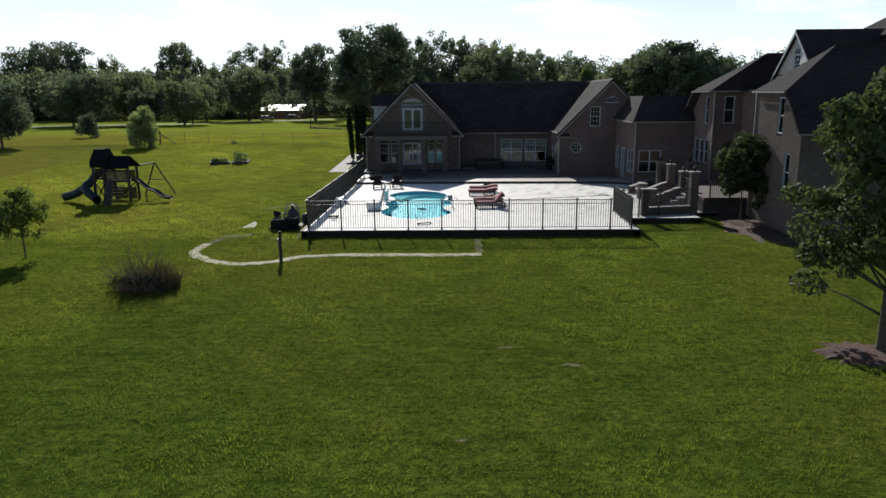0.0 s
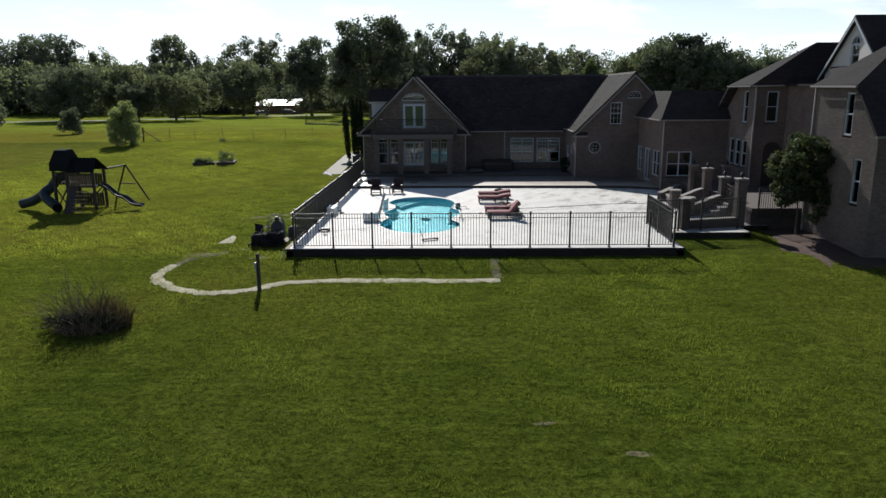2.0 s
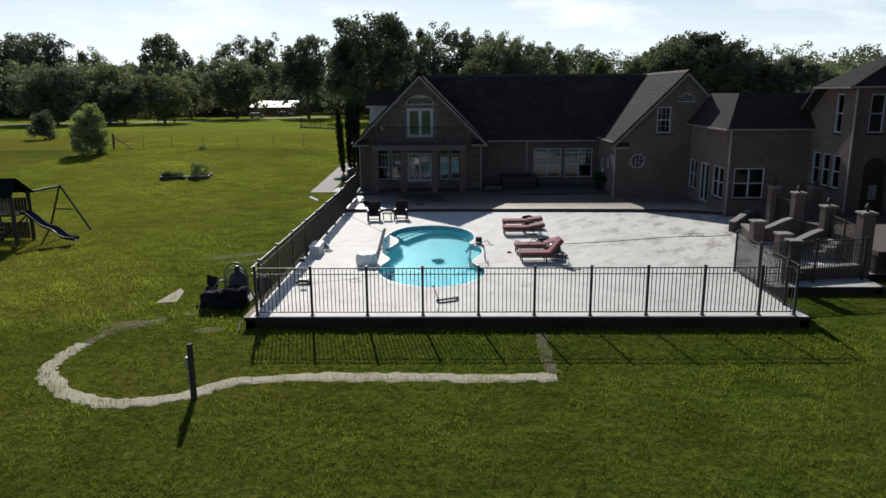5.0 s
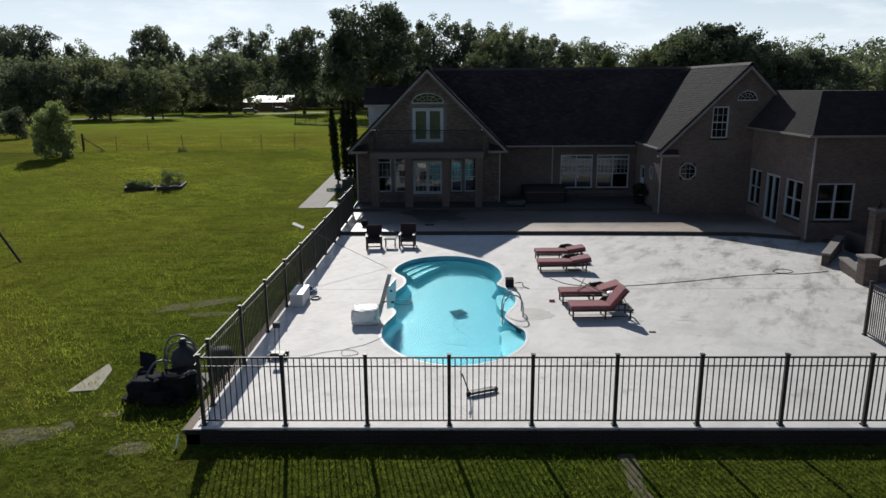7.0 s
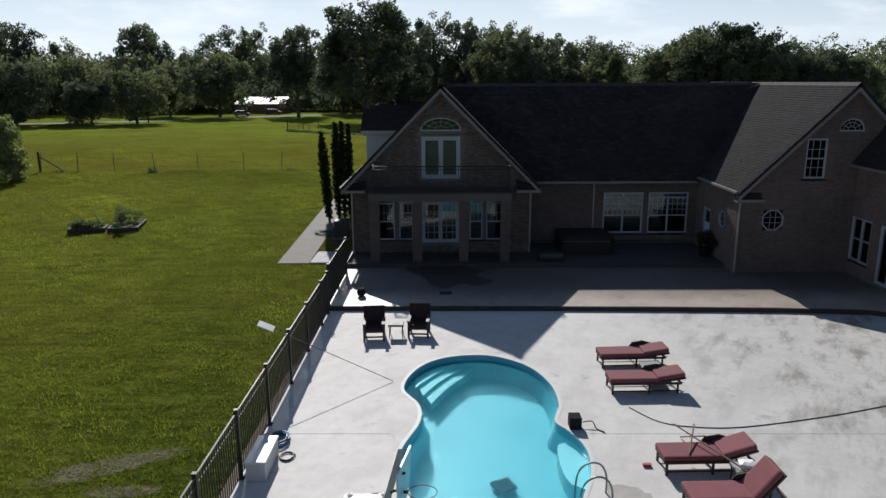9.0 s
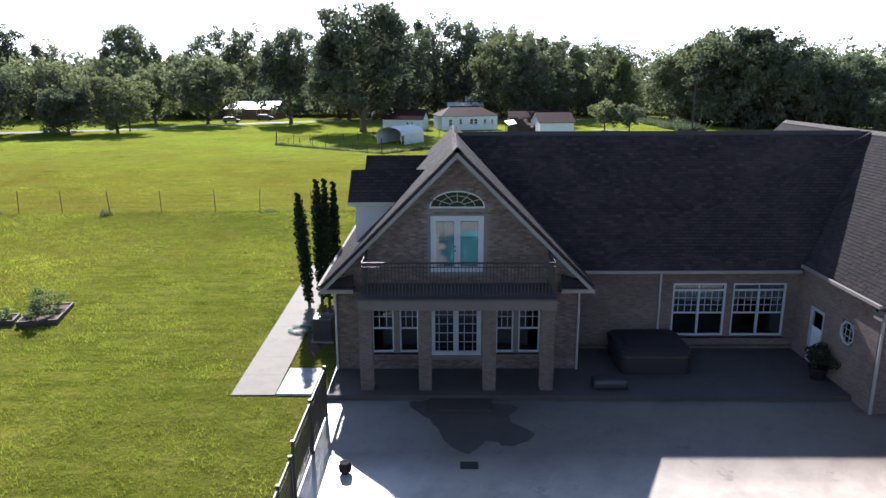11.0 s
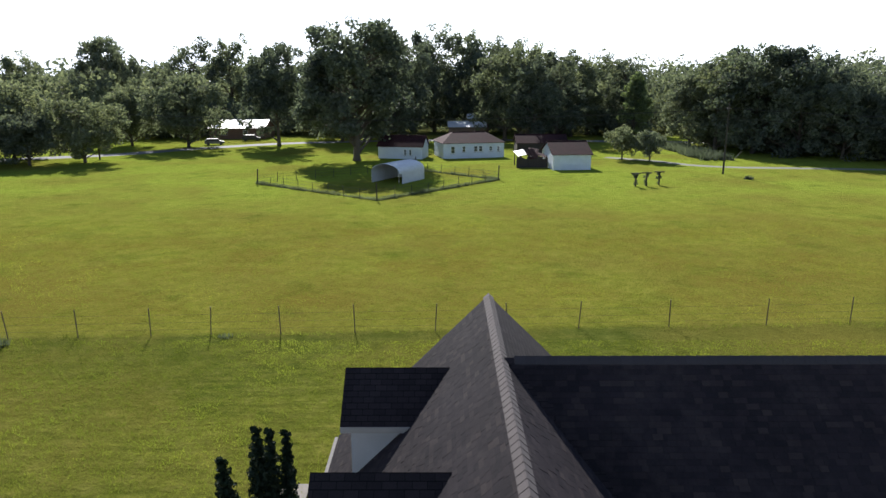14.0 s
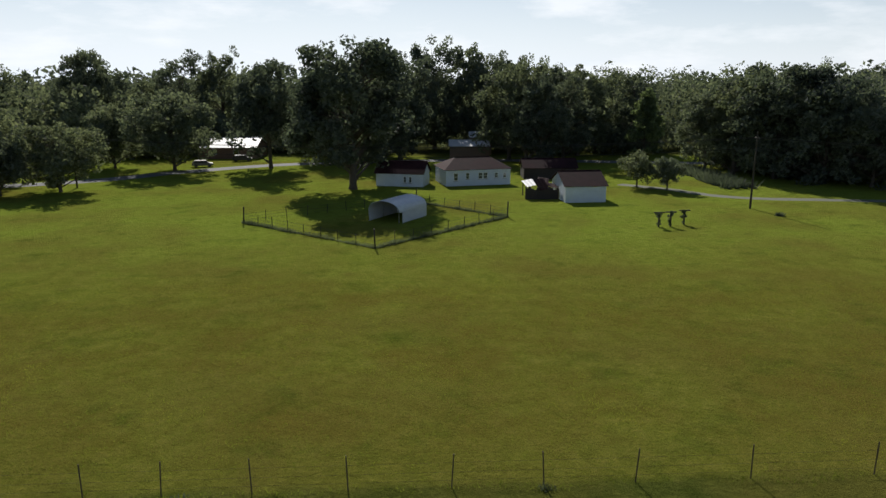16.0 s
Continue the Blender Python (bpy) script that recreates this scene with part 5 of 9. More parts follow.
for k in range(68):
    ob = new("ridge_cap", cap)
    ob.parent = house
    ob.location = (BX, 24.68 + k * 0.255, RIDGE + 0.02)

# sunroom wing with a cut-off hip roof
wall_open("wall", house, "x", 18.2, 18.48, 22.25, 27.0, -0.3, 5.0, [(22.55, 24.3, 1.05, 2.8)], BRICK)
wall_open("wall", house, "y", 22.25, 22.53, 18.48, 25.0, -0.3, 5.0, [(18.95, 20.7, 0.9, 2.75), (21.3, 22.9, 0.3, 2.75), (23.5, 25.0, 0.85, 2.75)], BRICK)
window(house, "x", 18.26, 22.55, 24.3, 1.05, 2.8, (2, 2), None, WINFRAME)
window(house, "y", 22.31, 18.95, 20.7, 0.9, 2.75, (2, 2), None, WINFRAME)
window(house, "y", 22.31, 21.3, 22.9, 0.3, 2.75, (2, 1), None, WINFRAME, name="french_door", fw=0.12, sill=False)
window(house, "y", 22.31, 23.5, 24.95, 0.85, 2.75, (2, 2), None, WINFRAME)
a0, a1, a2, a3 = (21.9, 17.85, 5.05), (27.2, 17.85, 5.05), (27.2, 19.8, 6.98), (23.1, 19.8, 6.98)
roof_plane("roof_slope", [a0, a1, a2, a3])
roof_plane("roof_slope", [a0, a3, (23.4, 27.5, 6.95), (21.9, 27.5, 5.05)])
roof_plane("roof_deck", [(23.1, 19.82, 6.97), (27.2, 19.82, 6.97), (27.2, 27.5, 6.94), (23.4, 27.5, 6.94)])
gutter((27.0, 17.83, 5.03), (21.88, 17.83, 5.03))
gutter((21.88, 25.0, 5.03), (21.88, 17.85, 5.03))
downspout(22.2, 18.12, 0.17, 5.0)

# two-storey block
TX, TY = 26.75, 14.1
TRIPLE = ((14.95, 15.75), (16.0, 16.8), (17.05, 17.85))
wall_open("wall", house, "y", TX, TX + 0.28, TY, 19.5, -0.3, lambda u: min(7.2, 7.2 - 0.852 * (u - 17.1)), [(15.3, 16.0, 4.92, 6.95), *((a, b, 2.02, 3.78) for a, b in TRIPLE)], BRICK, breaks=(17.1,))
wall_open("wall", house, "x", TY, TY + 0.28, TX + 0.28, 28.75, -0.3, 7.3, [(27.45, 28.2, 5.0, 6.94)], BRICK)
wall_open("wall", house, "y", 28.75, 29.03, 5.1, TY + 0.28, -0.3, 7.3, [(9.4, 10.6, 0.9, 3.3), (7.2, 7.9, 2.3, 3.6)], BRICK)
window(house, "y", TX + 0.06, 15.3, 16.0, 4.92, 6.95, (1, 2), None, WINFRAME)
for a, b in TRIPLE:
    window(house, "y", TX + 0.06, a, b, 2.02, 3.78, (1, 2), None, WINFRAME)
window(house, "x", TY + 0.06, 27.45, 28.2, 5.0, 6.94, (1, 2), None, WINFRAME)
window(house, "y", 28.81, 7.2, 7.9, 2.3, 3.6, (1, 2), None, WINFRAME)
bm = bmesh.new()
box(bm, 28.85, 28.91, 9.4, 10.6, 0.9, 3.3, 0.01)
part("front_door", bm, DARKWOOD, house, "dark panelled entry door")
bm = bmesh.new()
outline = [(27.5, 0.9), (28.6, 0.9)] + [(28.05 + 0.55 * math.cos(math.pi * k / 12), 3.2 + 0.55 * math.sin(math.pi * k / 12)) for k in range(13)]
slab(bm, [(x, TY - 0.04, z) for x, z in outline], (0, 0.035, 0))
bmesh.ops.recalc_face_normals(bm, faces=bm.faces)
arched = part("arched_door", bm, DARKWOOD, house, "dark arched entry door")
bm = bmesh.new()
for k in range(6):
    box(bm, 27.85 + 0.07 * k, 27.875 + 0.07 * k, TY - 0.07, TY - 0.045, 1.6, 2.35)
part("door_grille", bm, WINFRAME, arched)
# rooms behind the sunroom windows
for q in ((22.55, 27.0, 24.9, 25.0, -0.2, 4.9), (26.9, 27.0, 18.5, 24.9, -0.2, 4.9), (22.55, 26.9, 18.5, 24.9, 0.0, 0.1), (22.55, 26.9, 18.5, 24.9, 3.0, 3.1), (28.65, 28.75, 14.4, 19.4, -0.2, 7.2), (27.05, 28.65, 14.4, 19.4, 4.3, 4.4), (27.0, 27.1, -0.5, 4.8, -0.5, 5.0)):
    bm = bmesh.new()
    box(bm, *q)
    part("inner_wall", bm, INTERIOR, house)
ra = (30.2, 14.1, 9.9)
roof_plane("roof_slope", [(26.1, 17.1, 7.33), (26.3, 13.8, 7.33), ra])
roof_plane("roof_slope", [(26.3, 13.8, 7.33), (28.2, 13.5, 7.35), ra])
roof_plane("roof_slope", [(28.2, 13.5, 7.35), (36.0, 13.5, 7.35), (36.0, 14.1, 9.9), ra])
roof_plane("roof_slope", [ra, (36.0, 14.1, 9.9), (36.0, 19.6, 5.2), (26.1, 19.6, 5.2), (26.1, 17.1, 7.33)])
roof_plane("roof_deck", [(27.2, 19.4, 5.36), (36.0, 19.4, 5.36), (36.0, 24.0, 6.0), (27.2, 24.0, 6.0)])
roof_plane("roof_deck", [(28.4, 5.6, 7.36), (30.3, 5.6, 7.36), (30.3, 13.6, 7.36), (28.4, 13.6, 7.36)])
roof_plane("roof_slope", [(28.3, 8.3, 7.34), (28.3, 5.4, 7.34), (30.25, 5.4, 8.35), (30.25, 12.2, 8.35)])
gutter((26.08, 17.1, 7.31), (26.28, 13.8, 7.31))
gutter((28.2, 13.48, 7.33), (26.28, 13.78, 7.31))
downspout(26.68, 14.0, 0.3, 7.2)

# near block with the low front slope
endtop = lambda u: min(7.2, 5.2 + 0.9 * max(0.0, u + 0.9))
wall_open("wall", house, "y", 25.9, 26.18, -0.8, 5.1, -1.2, endtop, [(1.38, 2.06, 4.95, 6.9), (0.2, 0.86, 1.9, 3.95)], BRICK, breaks=(1.05, 1.38, 2.06))
wall_open("wall", house, "x", -0.8, -0.52, 26.18, 36.0, -1.2, 5.3, [(28.2, 29.4, 1.9, 3.8), (31.5, 32.7, 1.9, 3.8)], BRICK)
wall_open("wall", house, "x", 4.82, 5.1, 26.18, 29.0, -0.3, 7.3, [], BRICK)
wall_open("wall", house, "y", 35.72, 36.0, -0.52, 24.0, -1.2, 7.3, [], BRICK)
wall_open("wall", house, "x", 23.72, 24.0, 26.7, 35.7, -0.3, 6.0, [], BRICK)
window(house, "y", 25.96, 1.38, 2.06, 4.95, 6.9, (1, 2), None, WINFRAME)
window(house, "y", 25.96, 0.2, 0.86, 1.9, 3.95, (1, 2), None, WINFRAME)
window(house, "x", -0.74, 28.2, 29.4, 1.9, 3.8, (2, 2), None, WINFRAME)
window(house, "x", -0.74, 31.5, 32.7, 1.9, 3.8, (2, 2), None, WINFRAME)
ea, eb, ec = (25.7, 5.0, 7.27), (25.7, 0.95, 7.25), (29.2, 3.07, 9.72)
roof_plane("roof_slope", [eb, ec, (36.4, 3.07, 9.72), (36.4, -1.15, 5.1), (25.62, -1.15, 5.1)])
roof_plane("roof_slope", [eb, ec, ea])
roof_plane("roof_slope", [ea, ec, (36.4, 3.07, 9.72), (36.4, 6.0, 7.27)])
gutter((36.0, -1.17, 5.08), (25.6, -1.17, 5.08))
gutter((25.68, 5.0, 7.25), (25.68, 0.9, 7.23))
downspout(25.86, 4.9, -0.3, 7.2)
# tall cross gable behind
cg = lambda u: 10.95 - 0.975 * abs(u - 9.7)
garch = lambda u: 9.55 + 0.42 * math.sqrt(max(0.0, 1 - ((u - 9.72) / 0.42) ** 2))
STUCCO = surf("stucco_grey", (0.44, 0.42, 0.40), 0.9, var=0.08)
wall_open("wall", house, "y", 30.25, 30.5, 6.4, 12.8, 7.0, cg, [(9.3, 10.14, 8.35, garch)], STUCCO, breaks=(9.7,))
window(house, "y", 30.31, 9.3, 10.14, 8.35, 9.55, (1, 2), None, WINFRAME)
bm = bmesh.new()
for k in range(12):
    a0, a1 = math.pi * k / 12, math.pi * (k + 1) / 12
    ring = [(30.22, 9.72 + r * math.cos(a), 9.55 + r * math.sin(a)) for a, r in ((a0, 0.47), (a1, 0.47), (a1, 0.38), (a0, 0.38))]
    slab(bm, ring, (0.12, 0, 0))
box(bm, 30.24, 30.30, 9.70, 9.74, 9.55, 9.95)
bmesh.ops.recalc_face_normals(bm, faces=bm.faces)
part("window_arch", bm, WINFRAME, house)
bm = bmesh.new()
slab(bm, [(30.4, 9.72 + 0.4 * math.cos(math.pi * k / 12), 9.55 + 0.4 * math.sin(math.pi * k / 12)) for k in range(13)], (0.01, 0, 0))
bmesh.ops.recalc_face_normals(bm, faces=bm.faces)
part("arched_pane", bm, GLASS, house)
for s in (-1, 1):
    roof_plane("roof_slope", [(30.0, 9.7, 11.11), (37.0, 9.7, 11.11), (37.0, 9.7 + s * 3.4, 7.79), (30.0, 9.7 + s * 3.4, 7.79)])
    bm = bmesh.new()
    slab(bm, [(29.97, 9.7, 11.0), (29.97, 9.7 + s * 3.4, 7.68), (29.97, 9.7 + s * 3.4, 7.50), (29.97, 9.7, 10.82)], (0.04, 0, 0))
    bmesh.ops.recalc_face_normals(bm, faces=bm.faces)
    part("rake_board", bm, WINFRAME, house)
# hip roof of the rear block
for pts in ([(35.0, 14.1, 10.65), (35.0, 2.0, 10.65), (37.7, 4.7, 12.5), (37.7, 11.4, 12.5)], [(35.0, 14.1, 10.65), (41.0, 14.1, 10.65), (38.3, 11.4, 12.5), (37.7, 11.4, 12.5)], [(41.0, 14.1, 10.65), (41.0, 2.0, 10.65), (38.3, 4.7, 12.5), (38.3, 11.4, 12.5)], [(35.0, 2.0, 10.65), (41.0, 2.0, 10.65), (38.3, 4.7, 12.5), (37.7, 4.7, 12.5)], [(37.7, 4.7, 12.5), (38.3, 4.7, 12.5), (38.3, 11.4, 12.5), (37.7, 11.4, 12.5)]):
    roof_plane("roof_slope", pts)
wall_open("wall", house, "y", 40.4, 40.68, 2.5, 13.6, -0.5, 10.6, [], BRICK)
wall_open("wall", house, "y", 35.35, 35.6, 2.5, 13.6, 7.2, 10.6, [], BRICK)
wall_open("wall", house, "x", 2.5, 2.78, 35.6, 40.4, -0.5, 10.6, [], BRICK)
wall_open("wall", house, "x", 13.32, 13.6, 35.6, 40.4, -0.5, 10.6, [], BRICK)
# rear end of the second gable wing
wall_open("wall", house, "x", 41.5, 41.78, 17.2, 25.9, -0.3, gable_top(BX), [], BRICK, breaks=(BX,))
wall_open("wall", house, "y", 17.2, 17.48, 38.9, 41.5, -0.3, EAVE + 0.2, [], BRICK)
wall_open("wall", house, "y", 25.62, 25.9, 38.9, 41.5, -0.3, EAVE + 0.2, [], BRICK)
# ---- fences ----
def picket_mesh(h0, h1):
    bm = bmesh.new()
    box(bm, -0.011, 0.011, -0.011, 0.011, h0, h1)
    return mesh_of(bm, "picket", IRON)


def post_mesh(h, w=0.038):
    bm = bmesh.new()
    box(bm, -w, w, -w, w, 0.0, h)
    box(bm, -w - 0.01, w + 0.01, -w - 0.01, w + 0.01, h, h + 0.025)
    box(bm, -w - 0.025, w + 0.025, -w - 0.025, w + 0.025, 0.0, 0.03)
    return mesh_of(bm, "post", IRON)


PICKET, POST = picket_mesh(0.10, 1.60), post_mesh(1.66)


def iron_fence(label, p, q, stops, gap, zed=0.0, group="pool fence"):
    """A fence from p to q with posts at the given distances, three rails and many pickets."""
    p, q = Vector((*p, zed)), Vector((*q, zed))
    d = (q - p).normalized()
    length = (q - p).length
    ang = math.atan2(d.y, d.x)
    f = thing("fence", label, "fence", group, at=Matrix.Translation(p) @ Matrix.Rotation(ang, 4, "Z"))
    for s in stops:
        ob = new("post", POST)
        ob.parent = f
        ob.location = (s, 0, 0)
    for z, r in ((1.60, 0.017), (1.40, 0.013), (0.11, 0.015)):
        bm = bmesh.new()
        box(bm, 0, length, -r, r, z - r, z + r)
        part("rail", bm, IRON, f)
    for a, b in zip(stops, stops[1:]):
        n = max(1, round((b - a) / gap))
        for k in range(1, n):
            ob = new("picket", PICKET)
            ob.parent = f
            ob.location = (a + (b - a) * k / n, 0, 0)
    return f


iron_fence("black iron picket fence along the front of the pool deck", (0, 0), (17.62, 0), [1.83 * k for k in range(10)] + [17.62], 0.1307)
iron_fence("black iron picket fence beside the pool deck", (-0.12, 0.06), (-0.12, 19.9), [0.9] + [0.9 + 2.52 * k for k in range(1, 8)] + [19.8], 0.13)
iron_fence("black iron picket fence beside the patio", (-0.14, 20.3), (-0.14, 25.0), [0.0, 2.3, 4.65], 0.13, 0.17)
iron_fence("black iron picket fence at the gate side of the deck", (17.78, 0.06), (17.9, 5.75), [1.0, 3.3, 5.6], 0.10)
iron_fence("black iron picket fence with a gate between brick garden walls", (17.95, 3.6), (22.3, 4.3), [0.05, 1.05, 2.3, 4.35], 0.10)

# ---- pool furniture ----
def lounger(raise_deg, m, label):
    """A wicker sun lounger with a thick red cushion; it lies along x, head at +x."""
    t = thing("sun_lounger", label, "sun lounger", "sun loungers by the pool", at=m)
    L, W, H = 1.34, 0.68, 0.34
    bm = bmesh.new()
    box(bm, 0, 2.0, -W / 2, -W / 2 + 0.05, H - 0.06, H, 0.008)
    box(bm, 0, 2.0, W / 2 - 0.05, W / 2, H - 0.06, H, 0.008)
    for x in (0.0, 0.62, 1.25, 1.95):
        box(bm, x, x + 0.05, -W / 2 + 0.05, W / 2 - 0.05, H - 0.055, H - 0.005)
    part("frame", bm, WICKER, t)
    for x, y in ((0.06, -W / 2 + 0.03), (0.06, W / 2 - 0.03), (1.1, -W / 2 + 0.03), (1.1, W / 2 - 0.03), (1.9, -W / 2 + 0.03), (1.9, W / 2 - 0.03)):
        bm = bmesh.new()
        box(bm, x - 0.025, x + 0.025, y - 0.025, y + 0.025, 0, H - 0.06, 0.005)
        part("leg", bm, WICKER, t)
    bm = bmesh.new()
    box(bm, 0.05, 1.95, -W / 2 + 0.01, -W / 2 + 0.03, 0.08, 0.11)
    box(bm, 0.05, 1.95, W / 2 - 0.03, W / 2 - 0.01, 0.08, 0.11)
    part("stretcher", bm, WICKER, t)
    bm = bmesh.new()
    box(bm, -0.02, L, -W / 2 + 0.01, W / 2 - 0.01, H, H + 0.13, 0.045)
    part("cushion", bm, CUSHION, t, "faded red seat cushion")
    bm = bmesh.new()
    mm = Matrix.Translation((L, 0, H)) @ Matrix.Rotation(-radians(raise_deg), 4, "Y")
    box(bm, 0.0, 0.78, -W / 2 + 0.01, W / 2 - 0.01, 0.03, 0.17, 0.05, )
    bmesh.ops.transform(bm, matrix=mm, verts=bm.verts)
    part("back_cushion", bm, CUSHION, t, "faded red back cushion")
    bm = bmesh.new()
    box(bm, 0.0, 0.78, -W / 2, W / 2, -0.02, 0.025, 0.006)
    bmesh.ops.transform(bm, matrix=mm, verts=bm.verts)
    for y in (W / 2,):
        slab(bm, [(L - 0.42, y, H - 0.04), (L + 0.5, y, H - 0.04), (L + 0.42, y, H + 0.20), (L + 0.12, y, H + 0.29), (L - 0.2, y, H + 0.24)], (0, 0.02, 0))
    bmesh.ops.recalc_face_normals(bm, faces=bm.faces)
    end = mm @ Vector((0.5, 0, 0))
    for y in (-W / 2 + 0.05, W / 2 - 0.05):
        tube(bm, [(end.x, y, end.z), (end.x + 0.22, y, H - 0.03)], 0.014, 5)
    part("backrest", bm, WICKER, t)
    return t


lounger(8, pose(9.13, 14.95, 0, 0, 0, 3), "wicker sun lounger with flat red cushion on the deck")
lounger(9, pose(9.02, 13.12, 0, 0, 0, 2), "wicker sun lounger with red cushion, back slightly raised")
lounger(17, pose(9.28, 8.98, 0, 0, 0, 2), "wicker sun lounger with red cushion under wooden poles")
lounger(52, pose(9.36, 7.38, 0, 0, 0, 2), "wicker sun lounger with red back cushion raised steeply")


def side_table(m, label):
    t = thing("side_table", label, "side table", "side tables", at=m)
    bm = bmesh.new()
    box(bm, -0.26, 0.26, -0.22, 0.22, 0.44, 0.47, 0.01)
    part("tabletop", bm, surf("glass_tabletop", (0.35, 0.35, 0.34), 0.25, var=0.1, relief=0.02), t)
    bm = bmesh.new()
    box(bm, -0.27, 0.27, -0.23, 0.23, 0.40, 0.438, 0.006)
    part("apron", bm, WICKER, t)
    for x in (-0.23, 0.23):
        for y in (-0.19, 0.19):
            bm = bmesh.new()
            tube(bm, [(x, y, 0.0), (x * 0.92, y * 0.92, 0.2), (x, y, 0.40)], 0.018, 6)
            part("leg", bm, IRON, t)
    return t


side_table(pose(10.39, 13.84, 0), "small dark side table between two sun loungers")
side_table(pose(10.9, 8.25, 0), "small dark side table between two sun loungers")
side_table(pose(2.66, 17.5, 0), "small dark metal side table between armchairs")
bm = bmesh.new()
rnd = random.Random(4)
bmesh.ops.create_icosphere(bm, subdivisions=2, radius=0.17)
for v in bm.verts:
    v.co = Vector((v.co.x * 1.2, v.co.y, max(-0.06, v.co.z * 0.55))) * rnd.uniform(0.75, 1.2)
bmesh.ops.transform(bm, matrix=Matrix.Translation((10.92, 8.25, 0.53)), verts=bm.verts)
single("towel", bm, WHITE, "crumpled white towel on the side table", "towel")


def armchair(m, label):
    """A dark slatted armchair that faces the pool (towards -y)."""
    t = thing("armchair", label, "armchair", "armchairs by the patio step", at=m)
    for x in (-0.33, 0.33):
        bm = bmesh.new()
        box(bm, x - 0.035, x + 0.035, -0.36, -0.29, 0, 0.60, 0.006)
        part("leg", bm, DARKWOOD, t)
        bm = bmesh.new()
        box(bm, x - 0.035, x + 0.035, 0.30, 0.37, 0, 0.66, 0.006)
        part("leg", bm, DARKWOOD, t)
        bm = bmesh.new()
        box(bm, x - 0.06, x + 0.06, -0.42, 0.36, 0.60, 0.635, 0.01)
        part("armrest", bm, surf("pale_armrest", (0.12, 0.105, 0.09), 0.6) if x < 0 else bpy.data.materials["pale_armrest"], t)
    bm = bmesh.new()
    for z in (0.12, 0.3):
        box(bm, -0.3, 0.3, -0.35, -0.31, z, z + 0.05)
    part("stretcher", bm, DARKWOOD, t)
    bm = bmesh.new()
    box(bm, -0.30, 0.30, -0.36, 0.32, 0.34, 0.38, 0.006)
    part("seat", bm, DARKWOOD, t)
    bm = bmesh.new()
    box(bm, -0.29, 0.29, -0.36, 0.28, 0.383, 0.47, 0.035)
    part("cushion", bm, surf("dark_red_cushion", (0.020, 0.009, 0.011), 0.9, var=0.25) if "dark_red_cushion" not in bpy.data.materials else bpy.data.materials["dark_red_cushion"], t, "dark red seat cushion")
    bm = bmesh.new()
    box(bm, -0.37, 0.37, -0.03, 0.06, 0.0, 0.64, 0.035)
    bmesh.ops.transform(bm, matrix=pose(0, 0.30, 0.40, -14, 0, 0), verts=bm.verts)
    part("backrest", bm, bpy.data.materials["dark_red_cushion"], t)
    return t


armchair(pose(1.92, 17.3, 0, 0, 0, 4), "dark wooden armchair facing the pool")
armchair(pose(3.45, 17.6, 0, 0, 0, -3), "dark wooden armchair with dark red back cushion")

# basketball hoop leaning over the water, its base wrapped in white sheeting
hoop = thing("basketball_hoop", "portable poolside basketball hoop with white wrapped base", "basketball hoop")
bm = bmesh.new()
box(bm, 2.38, 3.22, 6.52, 7.2, 0.0, 0.50, 0.10)
bmesh.ops.subdivide_edges(bm, edges=bm.edges, cuts=2, use_grid_fill=True)
rnd = random.Random(9)
for v in bm.verts:
    if v.co.z > 0.03:
        v.co += Vector((rnd.uniform(-0.03, 0.03), rnd.uniform(-0.03, 0.03), rnd.uniform(-0.05, 0.07)))
part("base", bm, TARP, hoop, "white sheeting wrapped round the base", True)
bm = bmesh.new()
slab(bm, [(3.12, 7.0, 0.2), (3.26, 7.0, 0.2), (3.62, 7.12, 1.53), (3.50, 7.12, 1.53)], (0, 0.05, -0.05))
bmesh.ops.recalc_face_normals(bm, faces=bm.faces)
part("pole", bm, surf("grey_pole", (0.33, 0.31, 0.29), 0.5, var=0.15), hoop)
bm = bmesh.new()
slab(bm, [(3.47, 6.86, 1.12), (3.50, 6.6, 0.55), (3.62, 7.35, 0.35), (3.66, 7.75, 0.62), (3.68, 7.85, 1.2)], (0.035, -0.01, 0.005))
bmesh.ops.recalc_face_normals(bm, faces=bm.faces)
part("backboard", bm, surf("backboard", (0.62, 0.66, 0.66), 0.35, var=0.06), hoop)
bm = bmesh.new()
tube(bm, [(3.33, 7.04, 0.62), (3.58, 7.15, 0.66)], 0.03, 6)
part("bracket", bm, IRON, hoop)
bm = bmesh.new()
tube(bm, [(3.44, 7.08, 1.0), (3.62, 7.2, 0.95)], 0.03, 6)
part("bracket", bm, IRON, hoop)
bm = bmesh.new()
tube(bm, [(3.98 + 0.29 * math.cos(2 * math.pi * k / 20), 7.05 + 0.25 * math.sin(2 * math.pi * k / 20), 0.62) for k in range(21)], 0.012, 6, False)
tube(bm, [(3.60, 7.05, 0.62), (3.70, 7.05, 0.62)], 0.035, 6)
part("rim", bm, IRON, hoop)

